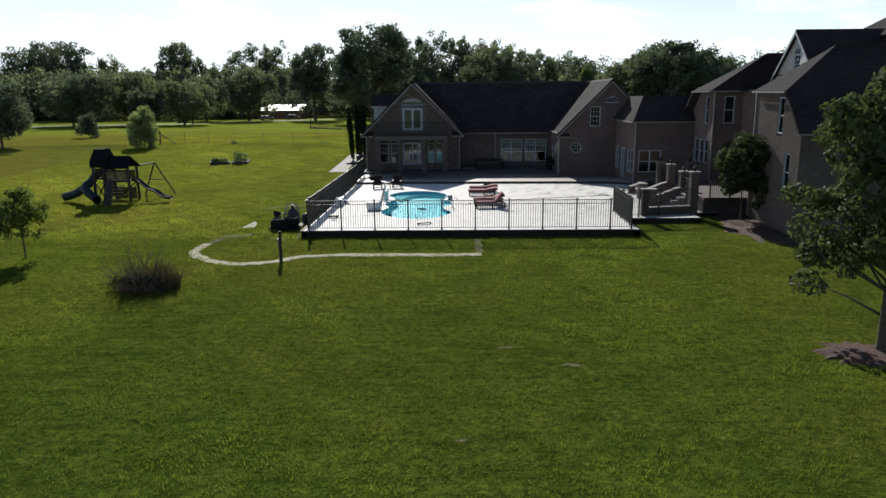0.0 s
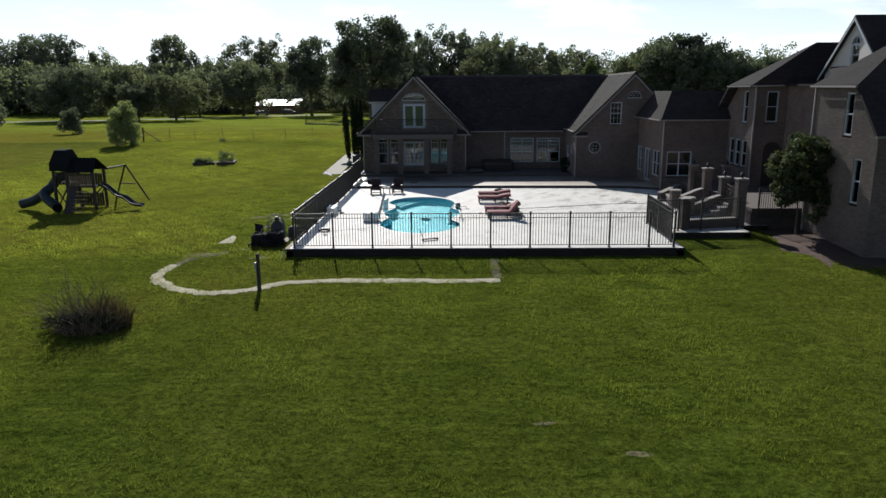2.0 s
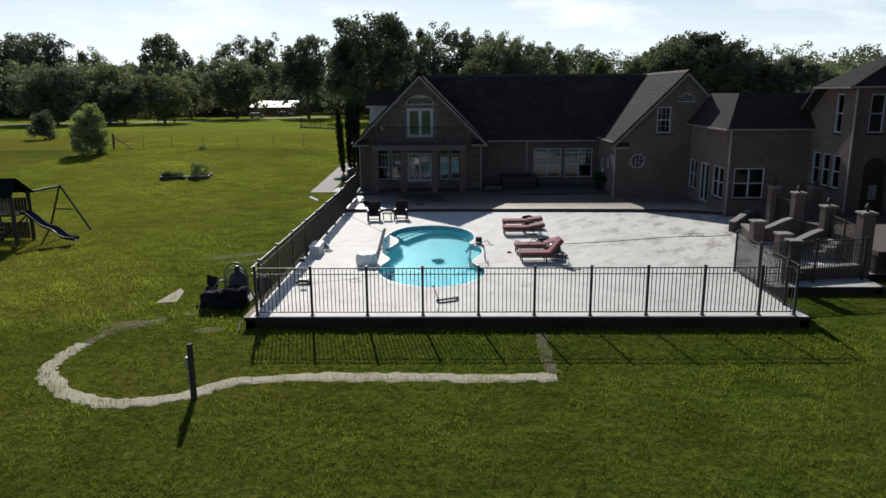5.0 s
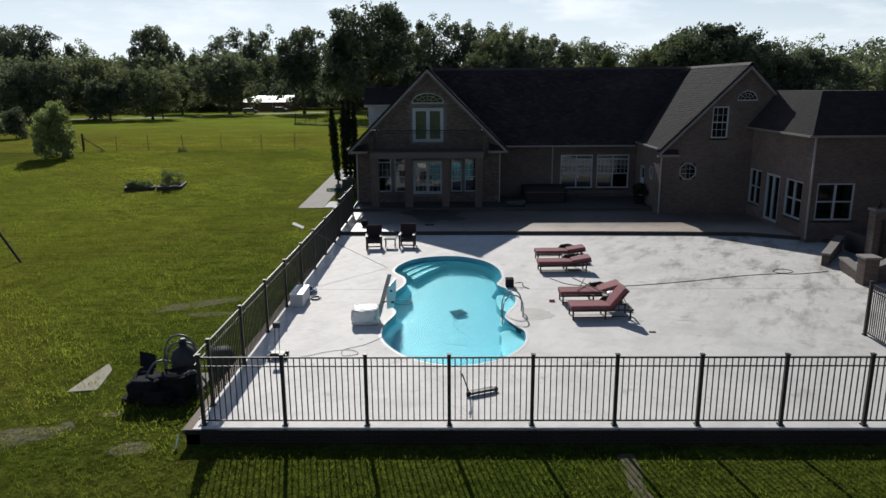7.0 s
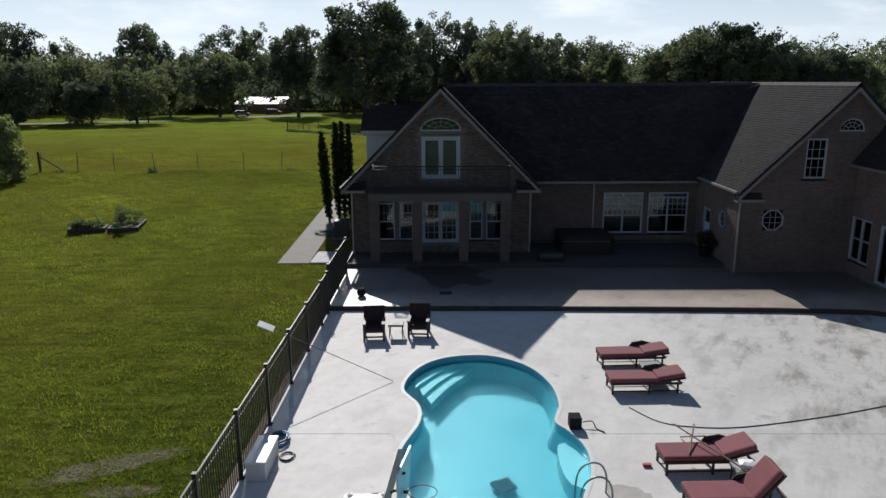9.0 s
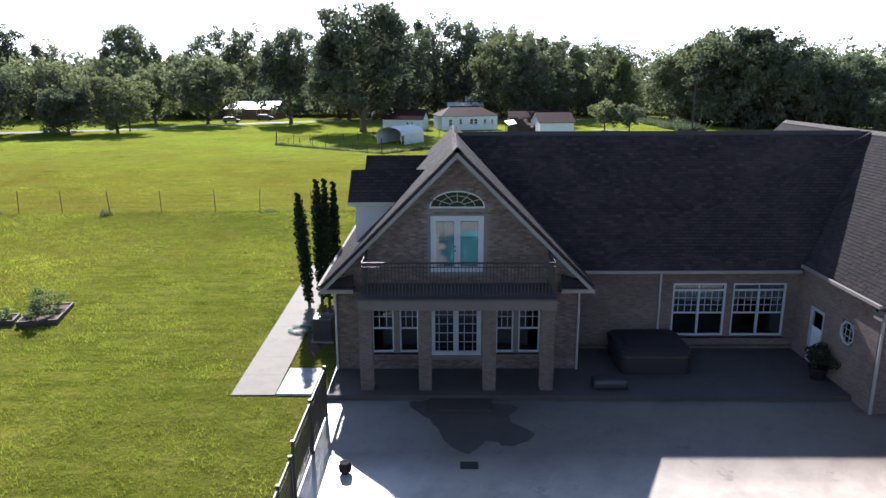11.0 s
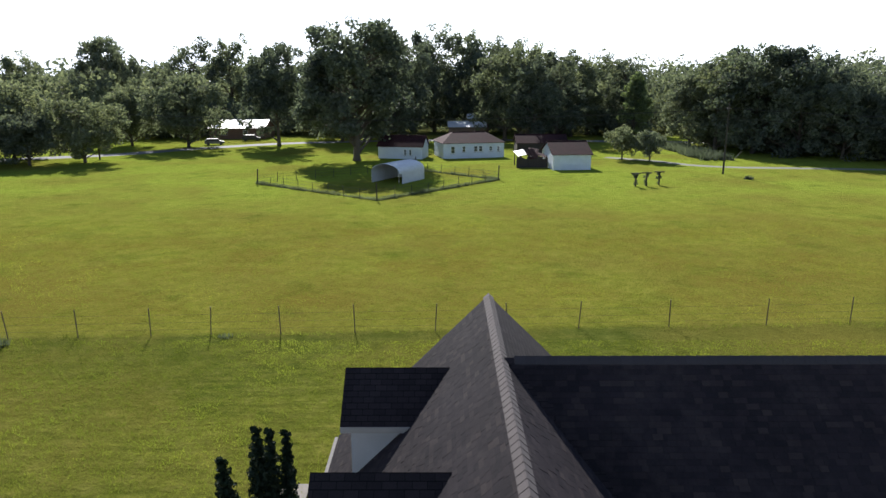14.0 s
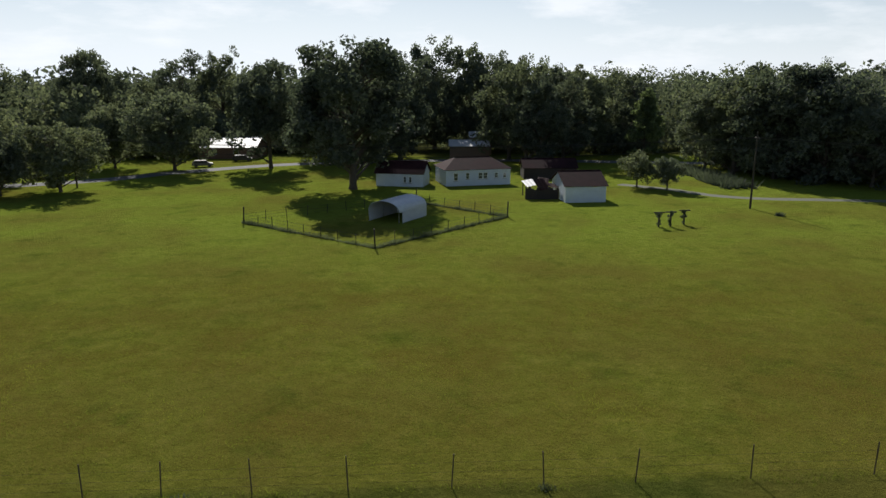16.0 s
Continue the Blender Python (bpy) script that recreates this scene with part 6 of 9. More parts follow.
# ladder rails, pool cleaner, skimmer pole
ladder = thing("pool_ladder", "steel pool ladder rails curving over the coping", "pool ladder")
for y in (7.45, 8.0):
    bm = bmesh.new()
    tube(bm, spline([(7.86, y, 0.0), (7.85, y, 0.4), (7.72, y, 0.66), (7.48, y, 0.70), (7.26, y, 0.5), (7.2, y, 0.0), (7.2, y, -0.9)], 5), 0.022, 8)
    part("rail", bm, surf("dull_steel", (0.22, 0.23, 0.24), 0.35, 0.9) if "dull_steel" not in bpy.data.materials else bpy.data.materials["dull_steel"], ladder, smooth=True)
for z in (-0.35, -0.65):
    bm = bmesh.new()
    box(bm, 7.15, 7.25, 7.45, 8.0, z, z + 0.03)
    part("rung", bm, COPING, ladder)
cleaner = thing("pool_cleaner", "dark robotic pool cleaner under the water", "pool cleaner")
bm = bmesh.new()
box(bm, -0.25, 0.25, -0.24, 0.24, -1.06, -0.92, 0.05)
bmesh.ops.transform(bm, matrix=pose(5.77, 9.2, 0, 0, 0, 28), verts=bm.verts)
part("body", bm, surf("cleaner_plastic", (0.008, 0.022, 0.028), 1.0), cleaner)
bm = bmesh.new()
tube(bm, [(5.62, 9.15, -0.93), (5.60, 9.25, -0.82), (5.92, 9.42, -0.82), (5.94, 9.32, -0.93)], 0.015, 5)
part("handle", bm, BLACK, cleaner)
bm = bmesh.new()
tube(bm, spline([(5.75, 9.1, -0.95), (5.6, 7.6, -0.75), (6.2, 6.2, -0.6), (6.0, 5.6, -0.5), (5.2, 5.9, -0.5), (5.3, 6.5, -0.45), (6.4, 6.6, -0.4), (6.9, 6.2, -0.3), (7.0, 7.3, -0.25)], 6), 0.006, 5)
part("cable", bm, surf("pool_cable", (0.14, 0.44, 0.52), 0.5), cleaner)

skimmer = thing("pool_skimmer", "long pole skimmer net leaning over the iron fence", "skimmer net")
bm = bmesh.new()
tube(bm, [(2.85, 13.68, 0.02), (1.4, 13.47, 0.81), (-0.12, 13.25, 1.635), (-0.45, 13.2, 1.815)], 0.010, 6)
part("pole", bm, surf("dull_pole", (0.10, 0.10, 0.105), 0.5, 0.3), skimmer)
bm = bmesh.new()
box(bm, -0.22, 0.22, -0.02, 0.45, -0.01, 0.012, 0.006)
bmesh.ops.transform(bm, matrix=pose(-0.45, 13.2, 1.815, 25, 0, 95), verts=bm.verts)
part("net", bm, surf("net_mesh", (0.40, 0.42, 0.42), 0.6), skimmer)

# deck clutter
cooler = thing("storage_box", "pale grey plastic deck box against the fence", "storage box")
bm = bmesh.new()
box(bm, 0.02, 0.46, 8.42, 9.6, 0.0, 0.42, 0.02)
part("body", bm, surf("grey_box", (0.46, 0.46, 0.48), 0.5, var=0.08), cooler)
bm = bmesh.new()
box(bm, 0.0, 0.48, 8.40, 9.62, 0.423, 0.475, 0.015)
part("lid", bm, surf("grey_lid", (0.62, 0.63, 0.65), 0.45, var=0.06), cooler)


def coil(name, x, y, z, r, turns, thick, material, label, category, squash=1.0, seed=0):
    rnd_ = random.Random(seed)
    pts = []
    for k in range(turns * 14 + 1):
        a = 2 * math.pi * k / 14
        rr = r * (1 + 0.12 * math.sin(a * 0.37 + seed) + rnd_.uniform(-0.05, 0.05))
        pts.append((x + rr * math.cos(a), y + squash * rr * math.sin(a), z + thick + thick * 2 * (k // 14) * 0.7))
    bm_ = bmesh.new()
    tube(bm_, pts, thick, 6)
    return single(name, bm_, material, label, category, smooth=True)


coil("hose", 0.32, 10.15, 0.0, 0.24, 5, 0.022, surf("blue_hose", (0.05, 0.14, 0.24), 0.35), "coiled dark blue pool hose beside the deck box", "hose", 1.3, 1)
coil("hose", 0.68, 9.45, 0.0, 0.17, 2, 0.015, BLACK, "loop of black hose beside the deck box", "hose", 1.2, 2)


def cord(name, pts, r, material, label, z=0.012):
    bm_ = bmesh.new()
    tube(bm_, spline([(x, y, z) for x, y in pts], 6), r, 5)
    return single(name, bm_, material, label, "cord", smooth=True)


cord("cord", [(9.35, 12.0), (9.9, 11.2), (10.7, 10.9), (12.0, 10.9), (14.5, 11.5), (17.0, 12.3), (18.6, 12.6), (19.2, 12.9), (18.9, 13.3), (18.4, 12.9), (19.0, 12.5), (20.6, 12.9)], 0.012, CORD, "dark extension cord lying across the deck")
cord("cord", [(0.75, 3.9), (1.4, 4.0), (2.0, 4.35), (2.6, 4.5), (2.9, 4.2), (2.5, 4.05), (2.45, 4.5), (3.0, 4.9), (3.45, 5.5)], 0.006, CORD, "thin dark cord looping from the trolley to the pool")
cart = thing("hose_trolley", "small black and red trolley with a handle on the deck", "trolley")
bm = bmesh.new()
box(bm, 0.5, 0.92, 3.8, 4.05, 0.06, 0.18, 0.03)
part("body", bm, surf("red_black_plastic", (0.022, 0.014, 0.014), 0.5), cart)
for x, y in ((0.47, 3.8), (0.93, 3.8), (0.47, 4.1), (0.93, 4.1)):
    bm = bmesh.new()
    tube(bm, [(x - 0.03, y, 0.07), (x + 0.03, y, 0.07)], 0.07, 10)
    part("wheel", bm, BLACK, cart)
bm = bmesh.new()
tube(bm, [(0.6, 4.05, 0.2), (0.58, 4.2, 0.8), (0.52, 4.22, 0.95), (0.72, 4.22, 0.95), (0.7, 4.2, 0.8), (0.72, 4.05, 0.2)], 0.011, 6)
part("handle", bm, IRON, cart)
bm = bmesh.new()
box(bm, 0.53, 0.74, 4.17, 4.25, 0.78, 0.93, 0.02)
part("control_box", bm, BLACK, cart)

speaker = thing("pool_pump_box", "small black box with a hose at the pool edge", "box")
bm = bmesh.new()
box(bm, 7.55, 7.85, 10.75, 11.1, 0.0, 0.32, 0.025)
part("body", bm, MATTEBLACK, speaker)
bm = bmesh.new()
tube(bm, spline([(7.9, 10.95, 0.12), (8.15, 10.95, 0.14), (8.22, 10.8, 0.03), (8.4, 10.6, 0.015)], 5), 0.015, 5)
part("hose", bm, BLACK, speaker)
bm = bmesh.new()
box(bm, 8.93, 9.12, 9.0, 9.1, 0.0, 0.07, 0.012)
single("brick", bm, surf("red_brick", (0.35, 0.06, 0.05), 0.7), "loose red brick lying on the deck", "brick")
bm = bmesh.new()
box(bm, 11.55, 11.75, 5.9, 5.98, 0.0, 0.03, 0.006)
single("board_scrap", bm, WOOD, "small scrap of wood on the deck", "scrap")
for p, q in (((9.85, 9.9, 0.62), (11.0, 7.55, 0.52)), ((9.85, 8.75, 0.49), (10.3, 9.8, 0.66)), ((10.2, 10.35, 0.03), (10.4, 9.35, 0.6))):
    bm = bmesh.new()
    tube(bm, [p, q], 0.018, 6)
    single("wooden_pole", bm, WOOD, "weathered wooden pole leaning across a sun lounger", "pole", "wooden poles")
# small scooter-like cart by the front fence
sc = thing("kick_scooter", "small dark folding kick scooter lying on the deck", "scooter")
bm = bmesh.new()
box(bm, 5.9, 6.55, 1.53, 1.70, 0.06, 0.12, 0.01)
part("deck_board", bm, BLACK, sc)
for x in (5.86, 6.6):
    bm = bmesh.new()
    tube(bm, [(x, 1.585, 0.06), (x, 1.645, 0.06)], 0.06, 10)
    part("wheel", bm, BLACK, sc)
bm = bmesh.new()
tube(bm, [(5.88, 1.61, 0.08), (5.7, 1.64, 0.62)], 0.018, 6)
part("stem", bm, IRON, sc)
bm = bmesh.new()
tube(bm, [(5.62, 1.5, 0.62), (5.72, 1.78, 0.62)], 0.016, 6)
part("handlebar", bm, BLACK, sc)

sc.matrix_basis = Matrix.Translation((6.2, 1.6, 0)) @ Matrix.Rotation(radians(24), 4, "Z") @ Matrix.Translation((-6.15, -1.65, 0))

# ---- patio and porch ----
tub = thing("hot_tub", "dark brown hot tub with a closed cover on the porch", "hot tub")


def rounded(x0, x1, y0, y1, r):
    return [(x + r * math.cos(math.radians(q)), y + r * math.sin(math.radians(q))) for x, y, q0 in ((x1 - r, y1 - r, 0), (x0 + r, y1 - r, 90), (x0 + r, y0 + r, 180), (x1 - r, y0 + r, 270)) for q in range(q0, q0 + 91, 15)]


tub_black = surf("tub_panel", (0.016, 0.012, 0.012), 0.8, var=0.2, fine=20, relief=0.3)
bm = bmesh.new()
prism(bm, rounded(9.95, 12.5, 27.65, 30.0, 0.3), 0.36, 1.0)
part("cabinet", bm, tub_black, tub)
bm = bmesh.new()
for z0, z1, d in ((1.03, 1.12, 0.06), (1.122, 1.19, 0.0), (1.192, 1.22, -0.35)):
    prism(bm, rounded(9.95 - d, 12.5 + d, 27.65 - d, 30.0 + min(d, 0.04), 0.34), z0, z1)
part("cover", bm, surf("vinyl_cover", (0.017, 0.012, 0.013), 0.75, var=0.25, fine=6, relief=0.3), tub)
bm = bmesh.new()
prism(bm, rounded(9.93, 12.52, 27.63, 30.02, 0.32), 1.002, 1.028)
part("rim", bm, surf("tub_rim", (0.20, 0.19, 0.185), 0.5, var=0.4, coarse=2.5), tub, "worn pale rim")
bm = bmesh.new()
box(bm, 3.15, 5.2, 25.15, 25.95, 0.174, 0.26, 0.01)
single("porch_step", bm, DARKWOOD, "dark timber step up to the porch", "step")


def flat_stain(pts, z, material, label, seed):
    rnd_ = random.Random(seed)
    line = [(q.x + rnd_.uniform(-0.06, 0.06), q.y + rnd_.uniform(-0.06, 0.06)) for q in spline([(x, y, 0) for x, y in pts], 6, True)]
    bm_ = bmesh.new()
    prism(bm_, line, z, z + 0.003)
    return single("wet_stain", bm_, material, label, "stain", kind="structure")


WET = surf("wet_concrete", (0.065, 0.054, 0.046), 0.5, var=0.3, fine=20, coarse=1.5)
flat_stain([(2.5, 25.8), (4.0, 25.9), (6.0, 25.6), (5.7, 24.6), (6.4, 23.7), (5.6, 23.0), (4.9, 23.3), (4.4, 22.6), (3.7, 23.2), (3.3, 24.4)], 0.171, WET, "dark wet stain on the patio concrete", 3)
DAMP = surf("damp_concrete", (0.37, 0.345, 0.315), 0.6, var=0.3, fine=20, coarse=1.5)
flat_stain([(7.9, 7.3), (8.5, 7.15), (8.9, 7.5), (8.6, 8.1), (8.0, 8.3)], 0.0015, DAMP, "damp patch on the deck by the pool ladder", 4)
grill = thing("barbecue_grill", "dark covered barbecue grill by the hot tub", "grill")
bm = bmesh.new()
box(bm, 8.7, 9.9, 26.3, 26.9, 0.36, 0.72, 0.12)
part("cover", bm, BLACK, grill)
planter = thing("planter", "dark shrub in a pot by the side door", "planter")
bm = bmesh.new()
lathe(bm, [(0.22, 0.0), (0.32, 0.42), (0.34, 0.45), (0.28, 0.44)], 16, (16.75, 27.3, 0.36))
part("pot", bm, MATTEBLACK, planter)
rn = np.random.RandomState(71)
vs, fs = leaf_cloud([(16.75 + 0.22 * rn.normal(), 27.3 + 0.25 * rn.normal(), 0.95 + 0.5 * rn.rand(), 0.22) for _ in range(22)], 420, 0.05, rn)
ob = new("foliage", cloud_mesh("foliage", vs, fs, LEAF_CYPRESS))
ob.parent = planter
bm = bmesh.new()
box(bm, 4.1, 4.6, 21.75, 22.1, 0.17, 0.20, 0.01)
single("drain_grate", bm, IRON, "dark drain grate set in the patio", "grate")

pot = thing("flower_pot", "small dark round pot standing on the patio", "flower pot")
bm = bmesh.new()
lathe(bm, [(0.09, 0.0), (0.17, 0.10), (0.18, 0.22), (0.13, 0.31), (0.15, 0.34), (0.12, 0.33)], 16, (0.95, 21.55, 0.17))
part("pot", bm, MATTEBLACK, pot, smooth=True)
bm = bmesh.new()
lathe(bm, [(0.0, 0.30), (0.12, 0.31)], 16, (0.95, 21.55, 0.17))
part("soil", bm, MULCH, pot)

# ---- beside the deck: filter and pump ----
filt = thing("pool_filter", "dark sand filter tank with pipes beside the deck", "pool filter")
bm = bmesh.new()
z = ground_z(0, 2.7)
lathe(bm, [(0.30, 0.1), (0.34, 0.25), (0.34, 0.75), (0.28, 0.95), (0.12, 1.06), (0.08, 1.15)], 20, (-1.5, 2.9, z))
part("tank", bm, surf("tank_plastic", (0.03, 0.03, 0.034), 0.6, var=0.15), filt, smooth=True)
bm = bmesh.new()
lathe(bm, [(0.10, 1.1), (0.12, 1.2), (0.06, 1.27)], 12, (-1.5, 2.9, z))
part("valve", bm, BLACK, filt)
for s in (-1, 1):
    bm = bmesh.new()
    tube(bm, spline([(-1.5 + 0.1 * s, 2.85, z + 1.18), (-1.5 + 0.3 * s, 2.8, z + 1.1), (-1.5 + 0.42 * s, 2.75, z + 0.7), (-1.5 + 0.4 * s, 2.6, z + 0.2)], 5), 0.03, 8)
    part("pipe", bm, surf("pvc_pipe", (0.14, 0.14, 0.14), 0.5) if "pvc_pipe" not in bpy.data.materials else bpy.data.materials["pvc_pipe"], filt, smooth=True)
bm = bmesh.new()
tube(bm, spline([(-1.95, 2.75, z + 0.2), (-1.95, 2.75, z + 0.9), (-1.8, 2.75, z + 1.3), (-1.5, 2.75, z + 1.42), (-1.2, 2.75, z + 1.25), (-1.08, 2.75, z + 0.8), (-1.08, 2.75, z + 0.2)], 5), 0.028, 8)
part("pipe", bm, bpy.data.materials["pvc_pipe"], filt, smooth=True)
bm = bmesh.new()
box(bm, -2.2, -0.9, 2.3, 3.4, z - 0.1, z + 0.1, 0.02)
part("pad", bm, WALKWAY, filt)
barrel = thing("barrel", "dark plastic barrel in the grass beside the iron fence", "barrel")
bm = bmesh.new()
lathe(bm, [(0.0, 0.0), (0.30, 0.0), (0.34, 0.12), (0.34, 0.38), (0.28, 0.54), (0.15, 0.60), (0.0, 0.61)], 20, (-0.88, 3.95, ground_z(0, 3.95) - 0.02))
part("drum", bm, surf("barrel_plastic", (0.016, 0.016, 0.019), 0.7, var=0.2), barrel, smooth=True)
pump = thing("pool_pump", "black pool pump and motor housing in the grass", "pool pump")
bm = bmesh.new()
tube(bm, [(-2.5, 2.35, z + 0.3), (-1.3, 2.3, z + 0.3)], 0.2, 12)
part("motor", bm, MATTEBLACK, pump)
bm = bmesh.new()
lathe(bm, [(0.2, 0.0), (0.22, 0.55), (0.18, 0.6)], 14, (-2.35, 2.45, z))
part("strainer", bm, MATTEBLACK, pump)
rnd = random.Random(17)
for x0, x1, y0, y1, h in ((-2.55, -1.7, 1.65, 2.4, 0.58), (-1.85, -1.05, 1.8, 2.45, 0.66), (-2.1, -1.4, 1.5, 1.95, 0.36)):
    bm = bmesh.new()
    box(bm, x0, x1, y0, y1, z + 0.0, z + h, 0.16)
    bmesh.ops.subdivide_edges(bm, edges=bm.edges, cuts=1, use_grid_fill=True)
    for v in bm.verts:
        if v.co.z > z + 0.05:
            v.co += Vector((rnd.uniform(-0.05, 0.05), rnd.uniform(-0.05, 0.05), rnd.uniform(-0.07, 0.05)))
    part("housing", bm, MATTEBLACK, pump, smooth=True)
for q in ([(-2.2, 2.0, z + 0.5), (-2.0, 2.3, z + 0.85), (-1.7, 2.6, z + 0.7), (-1.6, 2.75, z + 0.25)], [(-1.3, 2.0, z + 0.55), (-1.0, 2.1, z + 0.7), (-0.85, 2.3, z + 0.45), (-0.8, 2.5, z + 0.1)]):
    bm = bmesh.new()
    tube(bm, spline(q, 5), 0.03, 7)
    part("pipe", bm, bpy.data.materials["pvc_pipe"], pump, smooth=True)
bm = bmesh.new()
box(bm, -2.7, -1.1, 1.7, 2.6, z - 0.05, z + 0.12, 0.02)
part("skid", bm, MATTEBLACK, pump)
bm = bmesh.new()
slab(bm, [(-2.55, 2.6, z + 0.62), (-2.15, 2.6, z + 0.55), (-2.2, 2.75, z + 0.85), (-2.6, 2.75, z + 0.95)], (0, 0.03, 0.02))
part("lid", bm, MATTEBLACK, pump)
bm = bmesh.new()
tube(bm, [(-0.50, -0.25, -0.1), (-0.56, -0.45, -0.55)], 0.02, 6)
single("drain_pipe", bm, WHITE, "short white drain pipe at the deck corner", "pipe")

# ---- garden walls and piers by the gate ----
def brick_pier(x, y, h, w, finial, label):
    t = thing("brick_pier", label, "pier", "garden wall piers", at=pose(x, y, 0))
    bm = bmesh.new()
    box(bm, -w, w, -w, w, -0.2, h, 0.01)
    part("shaft", bm, BRICK, t)
    bm = bmesh.new()
    box(bm, -w - 0.06, w + 0.06, -w - 0.06, w + 0.06, h, h + 0.09, 0.015)
    part("cap", bm, STONECAP, t)
    if finial:
        bm = bmesh.new()
        lathe(bm, [(0.09, h + 0.09), (0.05, h + 0.14), (0.10, h + 0.22), (0.11, h + 0.28), (0.07, h + 0.36), (0.02, h + 0.44)], 12)
        part("finial", bm, IRON, t)
    return t


PIERS = [(23.2, 14.4), (23.2, 11.8), (23.2, 9.0), (22.55, 5.0)]
for (x, y), h in zip(PIERS, (2.2, 2.25, 2.05, 2.45)):
    brick_pier(x, y, h, 0.24, True, "tall brick pier with stone cap and iron finial")
brick_pier(21.05, 11.1, 1.0, 0.26, False, "low brick pier at the end of a curved wall")
brick_pier(20.9, 8.1, 1.0, 0.26, False, "low brick pier beside the garden steps")


def swoop(p, q, z0, z1, label):
    """A garden wall whose top sags in a curve between two heights."""
    t = thing("garden_wall", label, "garden wall", "curved garden walls")
    p, q = Vector((*p, 0)), Vector((*q, 0))
    d = (q - p)
    n_ = Vector((-d.y, d.x, 0)).normalized() * 0.13
    for nm, lo, up, w, mtl in (("wall", -0.2, 0.0, 1.0, BRICK), ("coping", -0.001, 0.08, 1.35, STONECAP)):
        bm_ = bmesh.new()
        for k in range(12):
            a, b = k / 12, (k + 1) / 12
            ha, hb = (z0 + (z1 - z0) * s * s * (3 - 2 * s) for s in (a, b))
            pa, pb = p + d * a, p + d * b
            la, lb = (lo, lo) if nm == "wall" else (ha, hb)
            slab(bm_, [pa - n_ * w + Vector((0, 0, la)), pb - n_ * w + Vector((0, 0, lb)), pb - n_ * w + Vector((0, 0, hb + up)), pa - n_ * w + Vector((0, 0, ha + up))], n_ * 2 * w)
        bmesh.ops.recalc_face_normals(bm_, faces=bm_.faces)
        part(nm, bm_, mtl, t)


brick_pier(19.4, 4.1, 1.55, 0.2, False, "slim brick pier in the low fence wall")
swoop((19.6, 4.2), (22.35, 4.85), 0.42, 0.42, "low brick wall under the iron fence")
swoop((21.25, 11.2), (23.0, 11.8), 0.6, 1.0, "curved brick garden wall rising to the piers")
swoop((21.1, 8.1), (23.0, 8.9), 0.6, 1.0, "curved brick garden wall rising to the piers")
swoop((20.9, 13.8), (23.0, 16.6), 0.45, 0.6, "low brick garden wall beside the patio")
swoop((21.05, 11.35), (21.3, 13.2), 0.35, 0.45, "low brick kerb of the planting bed")
iron_fence("black iron railing between brick piers", (23.2, 14.1), (23.2, 12.1), [0.1, 1.9], 0.12, 0.2, "terrace railing")
iron_fence("black iron railing between brick piers", (23.15, 8.7), (22.65, 5.3), [0.1, 1.7, 3.3], 0.12, 0.2, "terrace railing")
brick_pier(25.5, 14.75, 2.1, 0.24, True, "tall brick pier with stone cap and iron finial")
bm = bmesh.new()
box(bm, 23.3, 26.3, 5.2, 16.8, -0.3, 0.9)
box(bm, 26.3, 28.74, 5.2, 14.09, -0.3, 0.9)
single("terrace", bm, surf("terrace_pavers", (0.05, 0.038, 0.035), 0.9, var=0.3, fine=12, coarse=2, relief=0.3), "raised brick terrace in front of the entry", "terrace", kind="structure")
steps = thing("garden_steps", "stone steps up to the entry terrace", "steps")
for k in range(4):
    bm = bmesh.new()
    box(bm, 21.6 + 0.42 * k, 22.1 + 0.42 * k, 7.4, 9.1, -0.1, 0.2 + 0.19 * k, 0.015)
    part("step", bm, STONECAP, steps)
iron_fence("short black iron railing on the entry terrace", (23.6, 5.1), (26.0, 5.1), [0.0, 1.2, 2.4], 0.12, 0.3, "terrace railing")
# near trees and shrubs
tree(tree_parts(11, 9.3, 1.7, 3.0, 210, 260, 0.11, "oak", 0.016, 0.17, LEAF_OAK, 0.6, 0.5), at_ground(21.7, -16.0), "leafy young oak tree in a ring of mulch")
tree(tree_parts(12, 3.6, 1.0, 1.3, 60, 230, 0.085, "round", 0.012, 0.26, LEAF_YELLOW, 0.5), at_ground(-13.2, -4.2, 40), "small light green sapling on the lawn")
tree(tree_parts(13, 5.1, 0.9, 1.75, 120, 230, 0.12, "round", 0.011, 0.24, LEAF_OAK, 0.6), at_ground(25.0, 3.7), "dense broad-leaved shrub tree in the mulch bed beside the house")
tree(tree_parts(14, 5.3, -0.6, 2.15, 170, 190, 0.11, "round", 0.012, 0.24, SILVERLEAF, 0.6), at_ground(-30.5, 49.0, 0, 0.82, 0.98), "round light green shrub tree in the lawn", "tree")
tree(tree_parts(15, 4.2, -0.4, 2.0, 80, 90, 0.16, "oak", 0.012, 0.30, LEAF_DARK, 0.6), at_ground(-54.0, 81.0), "dark rounded shrub at the pasture edge", "shrub", name="shrub")
tree(tree_parts(16, 7.6, 1.3, 3.7, 110, 130, 0.17, "round", 0.02, 0.26, LEAF, 0.65), at_ground(-48.8, 49.7), "round leafy tree on the left lawn edge".replace("left ", ""), "tree")

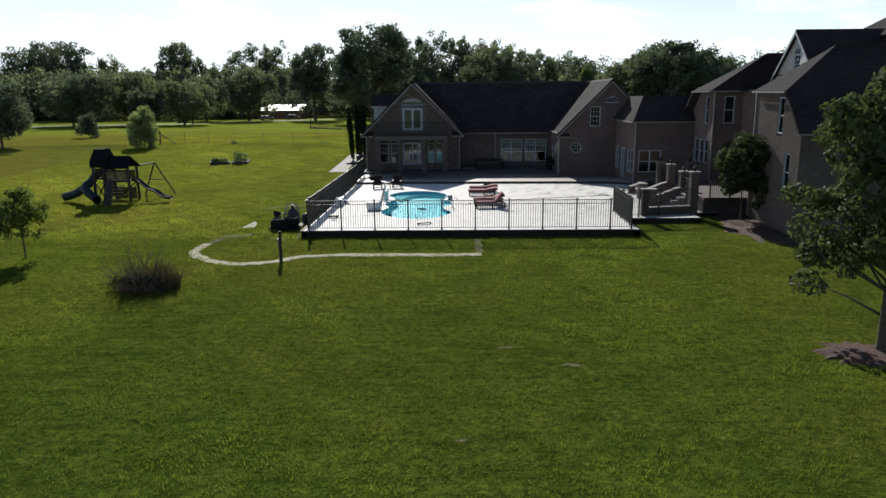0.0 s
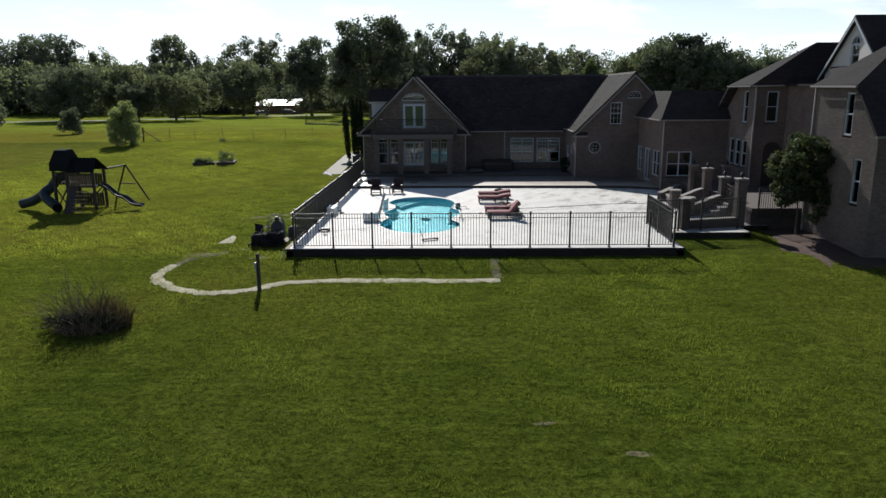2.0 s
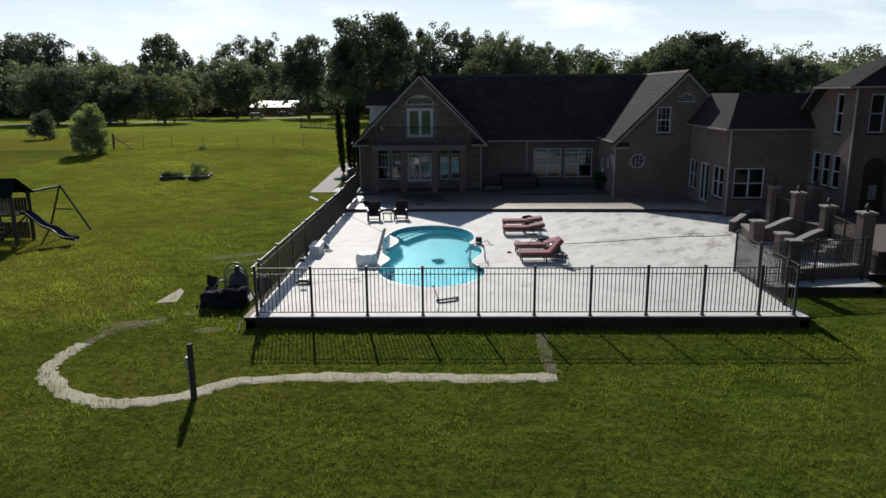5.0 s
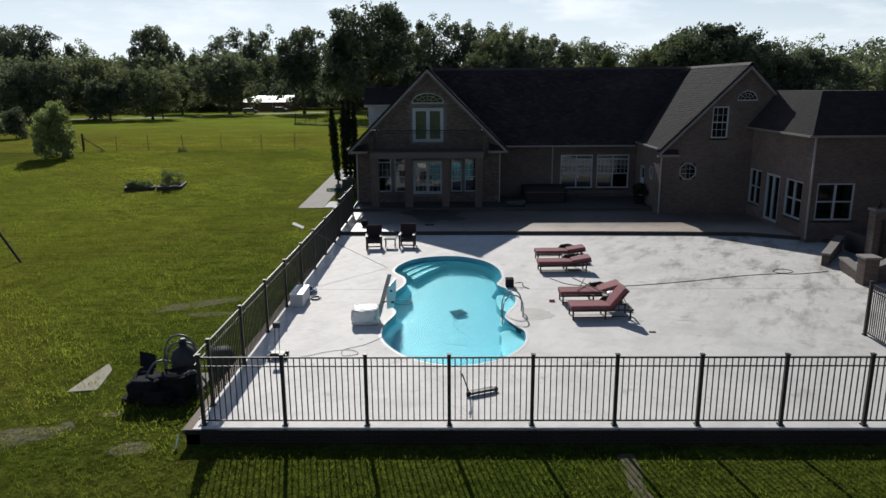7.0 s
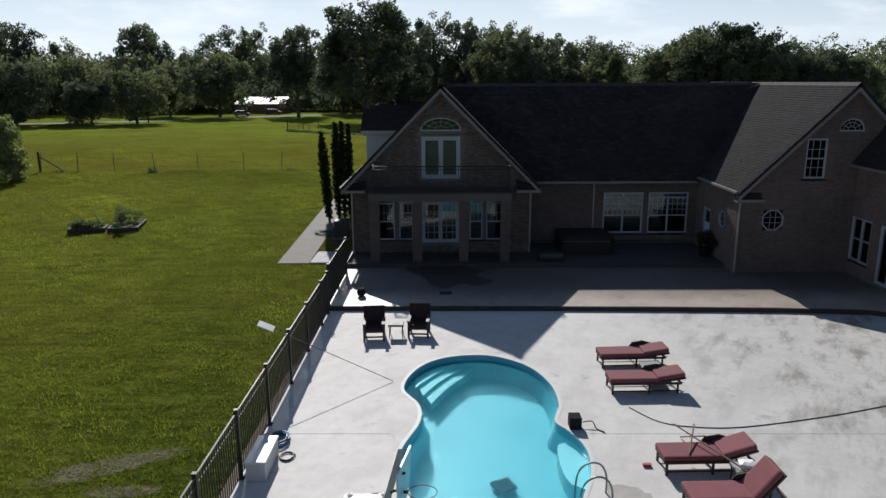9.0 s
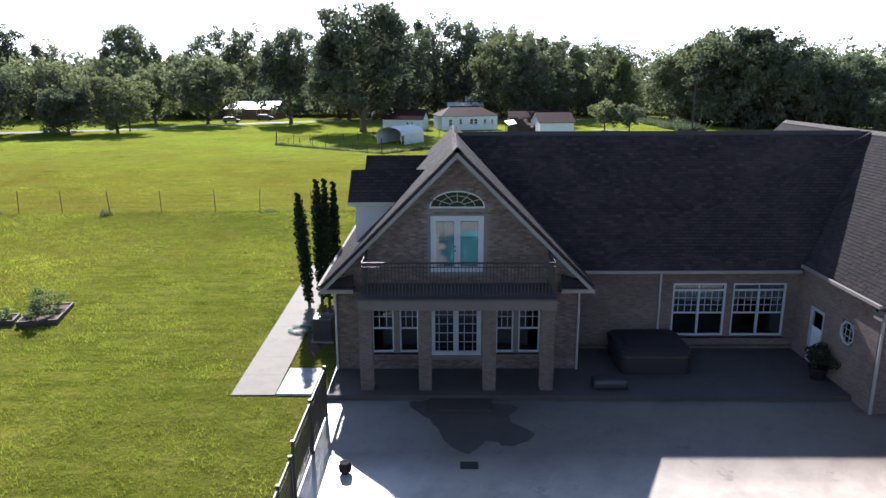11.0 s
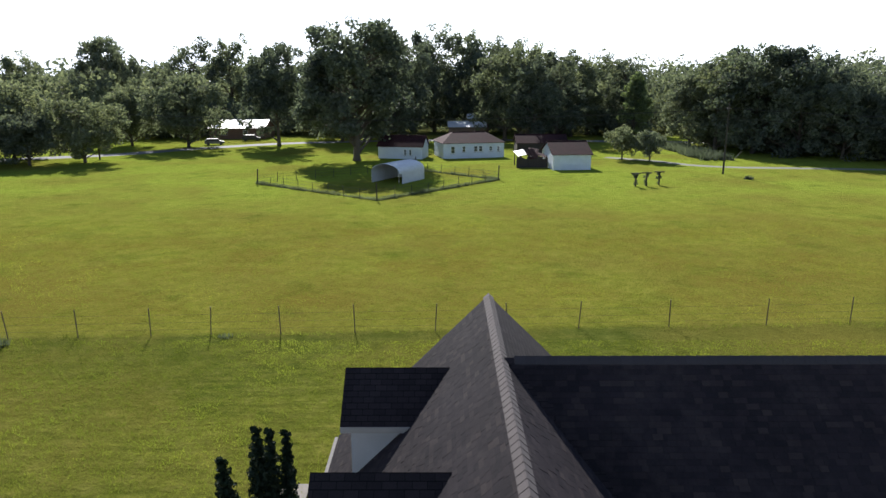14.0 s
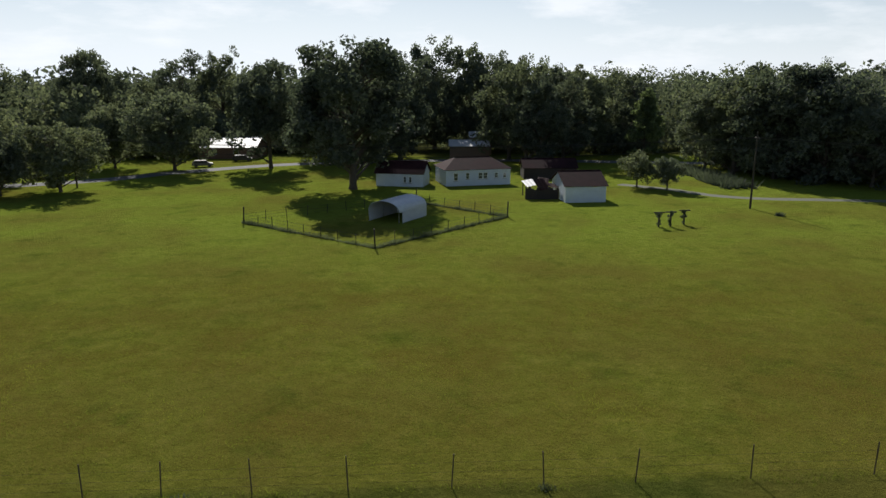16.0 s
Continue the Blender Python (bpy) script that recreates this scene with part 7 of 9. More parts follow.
# columnar cypresses at the house corner
def cypress(h, r, seed, m, label):
    rnd = np.random.RandomState(seed)
    cl = []
    for k in range(60):
        z = 0.3 + (h - 0.35) * k / 59
        w = r * min(1.0, 0.55 + z / h * 1.3) * (1.0 if z < h * 0.75 else max(0.2, (h - z) / (h * 0.25)) ** 0.5)
        a = k * 2.4
        cl.append((0.45 * w * math.cos(a), 0.45 * w * math.sin(a), z, max(0.09, w * 0.75)))
    vs, fs = leaf_cloud(cl, 620, 0.055, rnd)
    bm = bmesh.new()
    tube(bm, [(0, 0, -0.2), (0, 0, h * 0.6)], [0.08, 0.02], 7)
    return tree((mesh_of(bm, "trunk", BARK), cloud_mesh("crown", vs, fs, LEAF_CYPRESS)), m, label, "cypress", "cypresses at the house corner", "cypress_tree")


for x, y, h, r, lx, sd in ((-2.44, 34.26, 5.2, 0.29, 3.2, 1), (-1.99, 34.9, 5.66, 0.27, 0.4, 2), (-1.62, 34.7, 5.74, 0.22, 0.2, 3), (-1.31, 34.9, 5.56, 0.22, -0.4, 4)):
    cypress(h, r, sd, Matrix.Translation((x, y, ground_z(x, y))) @ Matrix.Rotation(radians(-lx), 4, "Y"), "dark columnar cypress beside the brick house")


def blades(name, cx, cy, rx, ry, n, h, w, material, label, category, seed, lean=0.35, kind="", z=None):
    """A tuft of standing blades."""
    rnd = np.random.RandomState(seed)
    rr, a = np.sqrt(rnd.rand(n)), rnd.rand(n) * 6.283
    x, y = cx + rx * rr * np.cos(a), cy + ry * rr * np.sin(a)
    zz = np.array([ground_z(p, q) for p, q in zip(x, y)]) if z is None else np.full(n, z)
    hh = h * (0.35 + 0.65 * rnd.rand(n)) * (1.1 - 0.5 * rr)
    dx, dy = lean * hh * (rr * np.cos(a) * 0.5 + rnd.normal(size=n) * 0.7), lean * hh * (rr * np.sin(a) * 0.5 + rnd.normal(size=n) * 0.7)
    th = rnd.rand(n) * 3.1416
    ux, uy = np.cos(th) * w, np.sin(th) * w
    vs = np.zeros((n * 5, 3))
    for k, (s, t, b) in enumerate(((-1, 0, 0), (1, 0, 0), (0.7, 0.55, 0.3), (0, 1, 1), (-0.7, 0.55, 0.3))):
        vs[k::5] = np.stack([x + ux * s + dx * b, y + uy * s + dy * b, zz - 0.03 + hh * t], 1)
    me = cloud_mesh(name, vs, np.arange(n * 5).reshape(-1, 5), material)
    return tagged(new(name, me), label, category, kind=kind)


brush = thing("dead_brush", "woody tangle of dead brush with dry grass on the lawn", "brush", at=pose(-5.03, -9.3, ground_z(0, -9.3)))
rnd = random.Random(3)
bm, bm2 = bmesh.new(), bmesh.new()
for k in range(420):
    a, q = rnd.uniform(0, 6.28), math.sqrt(rnd.random())
    x, y = 1.05 * q * math.cos(a), 0.65 * q * math.sin(a)
    tall = 1.35 + 0.9 * math.exp(-((x + 0.35) / 0.5) ** 2) - 0.35 * abs(x)
    h = tall * (0.3 + 0.85 * rnd.random() ** 1.6)
    p = Vector((x, y, -0.05))
    pts_ = [p.copy()]
    d = Vector((0.35 * math.cos(a) * q + rnd.uniform(-0.35, 0.35), 0.3 * math.sin(a) * q + rnd.uniform(-0.3, 0.3), 1.0))
    for j in range(4):
        d = (d + Vector((rnd.uniform(-0.45, 0.45), rnd.uniform(-0.4, 0.4), rnd.uniform(-0.35, 0.1)))).normalized()
        p = p + d * h * 0.3
        pts_.append(p.copy())
    tube(bm2 if k % 3 else bm, pts_, [0.013, 0.010, 0.007, 0.005, 0.003], 4)
tube(bm, [(-0.3, 0, 0.3), (-0.55, 0.1, 1.1), (-0.7, 0.1, 1.75)], [0.02, 0.014, 0.006], 5)
tube(bm, [(0.35, 0, 0.7), (-0.1, 0.05, 1.25), (-0.5, 0.1, 1.72)], [0.018, 0.013, 0.006], 5)
tube(bm, [(0.0, 0.1, 0.4), (-0.05, 0.1, 1.2), (-0.25, 0.1, 1.8)], [0.016, 0.011, 0.005], 5)
part("branch", bm, BARK, brush)
part("branch", bm2, surf("dead_twig", (0.17, 0.125, 0.09), 0.9, var=0.4), brush)
rn = np.random.RandomState(23)
vs, fs = leaf_cloud([(rn.normal() * 0.5 - 0.1, rn.normal() * 0.3, 0.10 + 0.5 * rn.rand() ** 1.5, 0.22) for _ in range(40)], 380, 0.035, rn)
ob = new("foliage", cloud_mesh("foliage", vs, fs, LEAF_CYPRESS))
ob.parent = brush
blades("ornamental_grass", -4.45, -8.9, 0.8, 0.5, 800, 1.55, 0.009, DRYGRASS, "dry upright grass stalks beside the dead brush", "ornamental grass", 21, 0.3)
blades("ornamental_grass", -5.2, -9.3, 1.1, 0.7, 700, 0.5, 0.010, DRYGRASS, "low dry grass under the dead brush", "ornamental grass", 22)

blades("bare_shrub", 26.740000000000002, 1.81, 0.7, 0.6, 160, 2.2, 0.014, DRYGRASS, "bare twiggy shrub against the brick house", "shrub", 24, 0.5)

# turf: standing blades in clumps over the lawns and the pasture
def patchy(x, y, scale):
    """Smooth random values over the plan, about -1 to 1."""
    return (np.sin(x * scale + 1.7 * np.sin(y * scale * 0.83)) + np.sin(y * scale * 1.31 + 1.9 * np.sin(x * scale * 0.71 + 2)) + np.sin((x + y) * scale * 2.3 + np.sin(y * scale * 3.1))) / 3


def tufts(name, n, x0, x1, y0, y1, h, w, material, label, seed, keep=None, gaps=-0.4):
    rnd = np.random.RandomState(seed)
    x, y = rnd.uniform(x0, x1, n), rnd.uniform(y0, y1, n)
    ok = patchy(x, y, 3.3) + 0.6 * patchy(x + 50, y, 0.5) > gaps + 0.5 * rnd.normal(size=n)
    for a, b, c, d in (*HOLES, (-3.4, -0.5, 26.0, 40.0)):
        ok &= ~((x > a - 0.2) & (x < b + 0.2) & (y > c - 0.3) & (y < d))
    if keep is not None:
        ok &= keep(x, y)
    x, y = x[ok], y[ok]
    m = len(x)
    zz = ground_zs(y)
    hh = h * (0.4 + 0.8 * rnd.rand(m)) * (1 + 0.6 * patchy(x, y, 2.1))
    th = rnd.rand(m) * 3.1416
    vs = np.zeros((m * 3, 3))
    lean = rnd.normal(size=(m, 2)) * 0.5 * hh[:, None]
    vs[0::3] = np.stack([x - np.cos(th) * w, y - np.sin(th) * w, zz - 0.02], 1)
    vs[1::3] = np.stack([x + np.cos(th) * w, y + np.sin(th) * w, zz - 0.02], 1)
    vs[2::3] = np.stack([x + lean[:, 0], y + lean[:, 1], zz + hh], 1)
    me = cloud_mesh(name, vs, np.arange(m * 3).reshape(-1, 3), material)
    return tagged(new(name, me), label, "grass", kind="stuff")


tufts("grass", 400000, -20, 30, -29, -0.2, 0.10, 0.010, GRASSBLADE_FRONT, "short mown grass blades of the front lawn", 31)
tufts("grass", 300000, -32, -0.4, -0.6, 54, 0.11, 0.013, GRASSBLADE, "short mown grass blades of the side lawn", 32)
tufts("grass", 80000, -0.4, 40, 40, 54, 0.08, 0.02, GRASSBLADE, "mown grass blades behind the house", 35)
tufts("grass", 30000, -45, 60, 51.5, 57.0, 0.17, 0.022, GRASSBLADE, "uncut grass along the wire fence", 33, lambda p, q: np.abs(q - 53.8 - 0.05 * (p + 30) + 0.4 * patchy(p, q, 0.5)) < 0.15 + 0.35 * np.abs(patchy(p, p, 0.9)))
tufts("grass", 120000, -40, 45, 56, 90, 0.07, 0.024, GRASSBLADE, "pasture grass behind the house", 34)

for k, (x, y, h) in enumerate(((-20.6, 53.2, 0.9), (-28.7, 53.6, 0.5), (6.3, 55.4, 0.4), (-9.2, 54.6, 0.35))):
    blades("weeds", x, y, 0.45, 0.35, 70, h, 0.02, LEAF_DARK, "tuft of tall weeds under the wire fence", "weeds", 300 + k)

# ---- yard things ----
post = thing("utility_post", "dark wooden post with a grey electric box", "post")
z = ground_z(0, -5.2)
bm = bmesh.new()
box(bm, -0.31, -0.19, -5.24, -5.12, z - 0.2, z + 1.5, 0.008)
part("post", bm, POST_WOOD, post)
bm = bmesh.new()
box(bm, -0.38, -0.313, -5.26, -5.10, z + 0.85, z + 1.15, 0.012)
part("electric_box", bm, surf("grey_enclosure", (0.3, 0.3, 0.3), 0.5), post)
bm = bmesh.new()
tube(bm, [(-0.33, -5.18, z), (-0.33, -5.18, z + 0.86)], 0.018, 6)
part("conduit", bm, surf("grey_conduit", (0.22, 0.22, 0.22), 0.5), post)

ac = thing("air_conditioner", "grey air conditioner unit on a pad by the wall", "air conditioner")
z = ground_z(0, 30.6)
bm = bmesh.new()
box(bm, -1.62, -0.72, 30.2, 31.1, z - 0.1, z + 0.08, 0.01)
part("pad", bm, WALKWAY, ac)
bm = bmesh.new()
box(bm, -1.55, -0.80, 30.27, 31.02, z + 0.08, z + 1.0, 0.03)
part("housing", bm, surf("ac_grey", (0.055, 0.057, 0.062), 0.5, 0.3), ac)
for k in range(9):
    bm = bmesh.new()
    box(bm, -1.50 + k * 0.08, -1.46 + k * 0.08, 30.245, 30.268, z + 0.15, z + 0.92)
    part("louver", bm, IRON, ac)
bm = bmesh.new()
lathe(bm, [(0.32, 0.0), (0.32, 0.03), (0.05, 0.05)], 18, (-1.17, 30.65, z + 1.0))
part("fan_guard", bm, IRON, ac)
coil("hose", -2.2, 31.5, ground_z(0, 31.5) + 0.04, 0.55, 7, 0.012, HOSE, "tangled green garden hose on the walkway", "hose", 0.7, 5)


def raised_bed(x, y, w, d, rz, h, seed, label):
    t = thing("raised_bed", label, "raised bed", "raised garden beds", at=at_ground(x, y, rz))
    for a in ((-w / 2, w / 2, -d / 2, -d / 2 + 0.09), (-w / 2, w / 2, d / 2 - 0.09, d / 2), (-w / 2, -w / 2 + 0.09, -d / 2 + 0.09, d / 2 - 0.09), (w / 2 - 0.09, w / 2, -d / 2 + 0.09, d / 2 - 0.09)):
        bm_ = bmesh.new()
        box(bm_, *a, -0.1, 0.22, 0.01)
        part("board", bm_, DARKWOOD, t)
    bm_ = bmesh.new()
    box(bm_, -w / 2 + 0.09, w / 2 - 0.09, -d / 2 + 0.09, d / 2 - 0.09, -0.1, 0.17)
    part("soil", bm_, MULCH, t)
    rn = np.random.RandomState(seed)
    cl = [(rn.uniform(-w / 2 + 0.2, w / 2 - 0.2), rn.uniform(-d / 2 + 0.2, d / 2 - 0.2), 0.2 + h * rn.rand() * 0.8, 0.14 + 0.14 * rn.rand()) for _ in range(26)]
    vs, fs = leaf_cloud(cl, 420, 0.05, rn)
    ob = new("foliage", cloud_mesh("foliage", vs, fs, LEAF_LIGHT))
    ob.parent = t


raised_bed(-15.6, 32.4, 1.9, 1.0, 15, 0.4, 41, "low timber garden bed with sparse plants")
raised_bed(-13.75, 33.2, 1.6, 2.4, 12, 1.0, 42, "timber garden bed with bushy green plants")

# wooden playset with green slides
PLAYROOF = surf("dark_canvas_roof", (0.010, 0.011, 0.013), 0.95, var=0.3, fine=20, relief=0.2)
PLAYROOF.node_tree.nodes["Principled BSDF"].inputs["Specular IOR Level"].default_value = 0.1
play = thing("playset", "wooden playset with two towers, slides and a swing beam", "playset", at=pose(-16.4, 11.9, ground_z(0, 12.0)))
def leg_at(x, y, h):
    bm_ = bmesh.new()
    box(bm_, x - 0.07, x + 0.07, y - 0.07, y + 0.07, -0.2, h, 0.008)
    part("leg", bm_, DARKWOOD, play)
for x, y, h in ((-1.0, -0.75, 2.75), (-0.2, -0.75, 2.75), (-1.0, 0.65, 2.75), (-0.2, 0.65, 2.75), (1.45, -0.75, 2.4), (1.45, 0.65, 2.4)):
    leg_at(x, y, h)
for x0, x1, zd in ((-1.05, -0.15, 1.65), (-0.13, 1.5, 1.45)):
    for k in range(8):
        bm = bmesh.new()
        y = -0.78 + k * 0.185
        box(bm, x0, x1, y, y + 0.165, zd, zd + 0.04)
        part("deck_plank", bm, DARKWOOD, play)
bm = bmesh.new()
rings = []
for hx, hy, zt in ((0.56, 0.86, 2.5), (0.55, 0.84, 2.95), (0.36, 0.42, 3.74), (0.32, 0.10, 3.79)):
    rings.append([bm.verts.new((-0.58 + sx * hx, -0.05 + sy * hy, zt)) for sx, sy in ((-1, -1), (1, -1), (1, 1), (-1, 1))])
for lo_, hi_ in zip(rings, rings[1:]):
    for k in range(4):
        bm.faces.new((lo_[k], lo_[(k + 1) % 4], hi_[(k + 1) % 4], hi_[k]))
bm.faces.new(rings[-1])
bm.faces.new(rings[0][::-1])
part("tower_roof", bm, PLAYROOF, play)
bm = bmesh.new()
for s in (-1, 1):
    slab(bm, [(-0.1, -0.05 + s * 0.95, 2.45), (1.65, -0.05 + s * 0.95, 2.45), (1.4, -0.05, 3.25), (-0.1, -0.05, 3.25)], (0, 0, -0.04))
bmesh.ops.recalc_face_normals(bm, faces=bm.faces)
part("tower_roof", bm, PLAYROOF, play)
for k in range(11):
    bm = bmesh.new()
    box(bm, -0.05 + k * 0.14, 0.04 + k * 0.14, -0.80, -0.78, 1.5, 2.25)
    part("slat", bm, WOOD, play)
bm = bmesh.new()
box(bm, -0.15, 1.5, -0.83, -0.77, 2.2, 2.27)
box(bm, -0.15, 1.5, -0.83, -0.77, 1.5, 1.56)
part("rail", bm, DARKWOOD, play)
bm = bmesh.new()
for k in range(6):
    a = k / 6
    box(bm, 0.4, 1.2, -0.85 - 0.9 * (1 - a), -0.78 - 0.9 * (1 - a), 0.1 + 1.3 * a, 0.16 + 1.3 * a)
part("ladder", bm, WOOD, play)


def slide(pts, w, label):
    """A moulded chute with raised sides along a path."""
    bm_ = bmesh.new()
    path = spline(pts, 6)
    rows = []
    for i, p in enumerate(path):
        d = (path[min(i + 1, len(path) - 1)] - path[max(i - 1, 0)]).normalized()
        s = Vector((-d.y, d.x, 0)).normalized() * w
        u = Vector((0, 0, 0.16))
        rows.append([bm_.verts.new(q) for q in (p - s * 1.15 + u * 0.9, p - s + u, p - s * 0.75, p + s * 0.75, p + s + u, p + s * 1.15 + u * 0.9, p - Vector((0, 0, 0.07)))])
    for a, b in zip(rows, rows[1:]):
        for k in range(7):
            j = (k + 1) % 7
            bm_.faces.new((a[k], a[j], b[j], b[k]))
    bmesh.ops.recalc_face_normals(bm_, faces=bm_.faces)
    part("slide", bm_, GREENPLASTIC, play, label, True)


bm = bmesh.new()
tube(bm, spline([(-0.5, -0.3, 2.2), (-1.0, -0.35, 1.95), (-1.5, -0.35, 1.4), (-2.1, -0.3, 0.95), (-2.8, -0.25, 0.55), (-3.6, -0.2, 0.34)], 5), 0.29, 12, False)
part("tube_slide", bm, GREENPLASTIC, play, "long dark green tube slide", True)
slide([(1.45, 0.0, 1.5), (1.9, -0.05, 1.35), (2.5, -0.1, 0.85), (3.1, -0.2, 0.65), (3.6, -0.3, 0.3), (4.2, -0.35, 0.22)], 0.26, "wavy green plastic slide")
bm = bmesh.new()
tube(bm, spline([(-1.3, -0.45, 1.5), (-1.6, -0.85, 1.2), (-1.4, -1.2, 0.9), (-0.95, -1.4, 0.6), (-0.6, -1.5, 0.38), (-0.5, -1.65, 0.3)], 6), 0.29, 12, False)
part("tube_slide", bm, GREENPLASTIC, play, "dark green spiral tube slide", True)
bm = bmesh.new()
tube(bm, [(1.4, 0.6, 2.45), (1.7, 3.2, 2.45)], 0.06, 8)
part("swing_beam", bm, DARKWOOD, play)
for e in ((3.3, 2.95), (0.6, 3.5)):
    bm = bmesh.new()
    tube(bm, [(1.7, 3.1, 2.5), (e[0], e[1], -0.1)], 0.055, 8)
    part("swing_leg", bm, DARKWOOD, play)
bm = bmesh.new()
tube(bm, [(1.2, 3.25, 1.2), (2.3, 3.05, 1.2)], 0.045, 6)
part("cross_brace", bm, DARKWOOD, play)

# lower storey of the playset: panels, braces, climbing wall
for x0, x1, y, z0, z1 in ((-1.0, -0.2, 0.63, 0.2, 1.6), (-1.0, -0.2, 0.63, 1.7, 2.5), (-0.1, 1.4, 0.63, 1.5, 2.2), (-0.1, 1.4, 0.60, 0.1, 0.95)):
    n_ = int((x1 - x0) / 0.16)
    for k in range(n_):
        bm = bmesh.new()
        box(bm, x0 + k * 0.16, x0 + k * 0.16 + 0.13, y, y + 0.03, z0, z1)
        part("panel_board", bm, DARKWOOD, play)
for p, q in (((-1.0, -0.75, 0.1), (-0.2, -0.75, 1.5)), ((-0.2, -0.75, 0.1), (-1.0, -0.75, 1.5)), ((-0.1, 0.6, 0.1), (1.4, 0.6, 1.4)), ((1.45, -0.7, 0.2), (1.45, 0.6, 1.4))):
    bm = bmesh.new()
    tube(bm, [p, q], 0.045, 4)
    part("brace", bm, DARKWOOD, play)
bm = bmesh.new()
slab(bm, [(-0.15, -1.65, -0.05), (0.45, -1.65, -0.05), (0.45, -0.8, 1.5), (-0.15, -0.8, 1.5)], (0, 0.03, -0.03))
bmesh.ops.recalc_face_normals(bm, faces=bm.faces)
part("climbing_wall", bm, DARKWOOD, play)
for x, y, z in ((-1.0, -0.75, 2.3), (-1.0, 0.63, 2.3)):
    bm = bmesh.new()
    box(bm, x, x + 0.8, y - 0.03, y + 0.03, z, z + 0.12)
    part("rail", bm, DARKWOOD, play)
for k in range(5):
    bm = bmesh.new()
    box(bm, -0.95 + k * 0.16, -0.88 + k * 0.16, -0.80, -0.77, 1.7, 2.35)
    part("slat", bm, DARKWOOD, play)

# ---- wire fence of the pasture ----
wire = thing("wire_fence", "thin steel-post wire fence between lawn and pasture", "wire fence")
bm = bmesh.new()
tube(bm, [(0, 0, -0.3), (0, 0, 1.6)], 0.03, 5)
TPOST = mesh_of(bm, "post", surf("rusty_post", (0.11, 0.09, 0.075), 0.7, 0.4, var=0.3))
xs = [-30.5, -27.4, -24.3, -20.9, -17.2, -13.3, -10.07, -6.28, -2.21, 2.24, 6.26, 10.3, 15.47, 21.1, 26.0, 30.5, 35.0, 39.5, 44.0, 48.5]
rnd = random.Random(8)
pts = []
for x in xs:
    y = 53.9 + 0.05 * (x + 30)
    ob = new("post", TPOST)
    ob.parent = wire
    ob.matrix_basis = pose(x, y, ground_z(x, y), rnd.uniform(-4, 4), rnd.uniform(-4, 4), 0)
    pts.append((x, y, ground_z(x, y)))
for h in (0.35, 0.75, 1.2):
    bm = bmesh.new()
    tube(bm, [(x, y, z + h) for x, y, z in pts], 0.005, 4)
    part("wire", bm, IRON, wire)
bm = bmesh.new()
tube(bm, [(-30.5, 53.75, ground_z(0, 54) - 0.2), (-30.5, 53.75, ground_z(0, 54) + 1.75)], 0.09, 7)
tube(bm, [(-30.4, 53.8, ground_z(0, 54) + 1.3), (-28.6, 53.9, ground_z(0, 54) + 0.1)], 0.05, 6)
part("corner_brace", bm, POST_WOOD, wire)
# ---- the neighbours across the pasture ----
def small_house(name, label, x0, x1, y0, y1, h, rise, wallmat, roofmat, windows=(), hip=0.0, ridge_axis="x", over=0.3, turn=0.0):
    """A low house, turned about its front corner: walls with windows, a gable or hip roof with eaves."""
    z = ground_z((x0 + x1) / 2, (y0 + y1) / 2)
    t = thing(name, label, "house" if "house" in name else "shed", "buildings across the pasture", at=pose(0, 0, z))
    wall_open("wall", t, "x", y0, y0 + 0.2, x0, x1, -0.3, h, [(a, b, lo, hi) for a, b, lo, hi in windows], wallmat)
    for axis, c0, c1, u0, u1 in (("x", y1 - 0.2, y1, x0, x1), ("y", x0, x0 + 0.2, y0 + 0.2, y1 - 0.2), ("y", x1 - 0.2, x1, y0 + 0.2, y1 - 0.2)):
        if ridge_axis == "x" and axis == "y" and not hip:
            ym = (y0 + y1) / 2
            wall_open("wall", t, axis, c0, c1, u0, u1, -0.3, lambda u: h + rise * (1 - abs(u - ym) / ((y1 - y0) / 2)) - 0.05, [], wallmat, breaks=(ym,))
        else:
            wall_open("wall", t, axis, c0, c1, u0, u1, -0.3, h, [], wallmat)
    for a, b, lo, hi in windows:
        if b - a < 2.0:
            window(t, "x", y0 + 0.05, a, b, lo, hi, (1, 2), None, WHITE)
    xa, xb, ya, yb, ym = x0 - over, x1 + over, y0 - over, y1 + over, (y0 + y1) / 2
    zr, ze = h + rise, h - 0.05
    for s, yq in ((-1, ya), (1, yb)):
        roof_plane("roof_slope", [(xa + hip, ym, zr), (xb - hip, ym, zr), (xb, yq, ze), (xa, yq, ze)], t, 0.08, roofmat)
    if hip:
        roof_plane("roof_slope", [(xa + hip, ym, zr), (xa, ya, ze), (xa, yb, ze)], t, 0.08, roofmat)
        roof_plane("roof_slope", [(xb - hip, ym, zr), (xb, ya, ze), (xb, yb, ze)], t, 0.08, roofmat)
    bm = bmesh.new()
    tube(bm, [(xa + hip, ym, zr + 0.03), (xb - hip, ym, zr + 0.03)], 0.07, 6)
    part("ridge_cap", bm, roofmat, t)
    t.matrix_basis = Matrix.Translation((x0, y0, z)) @ Matrix.Rotation(radians(turn), 4, "Z") @ Matrix.Translation((-x0, -y0, 0))
    return t


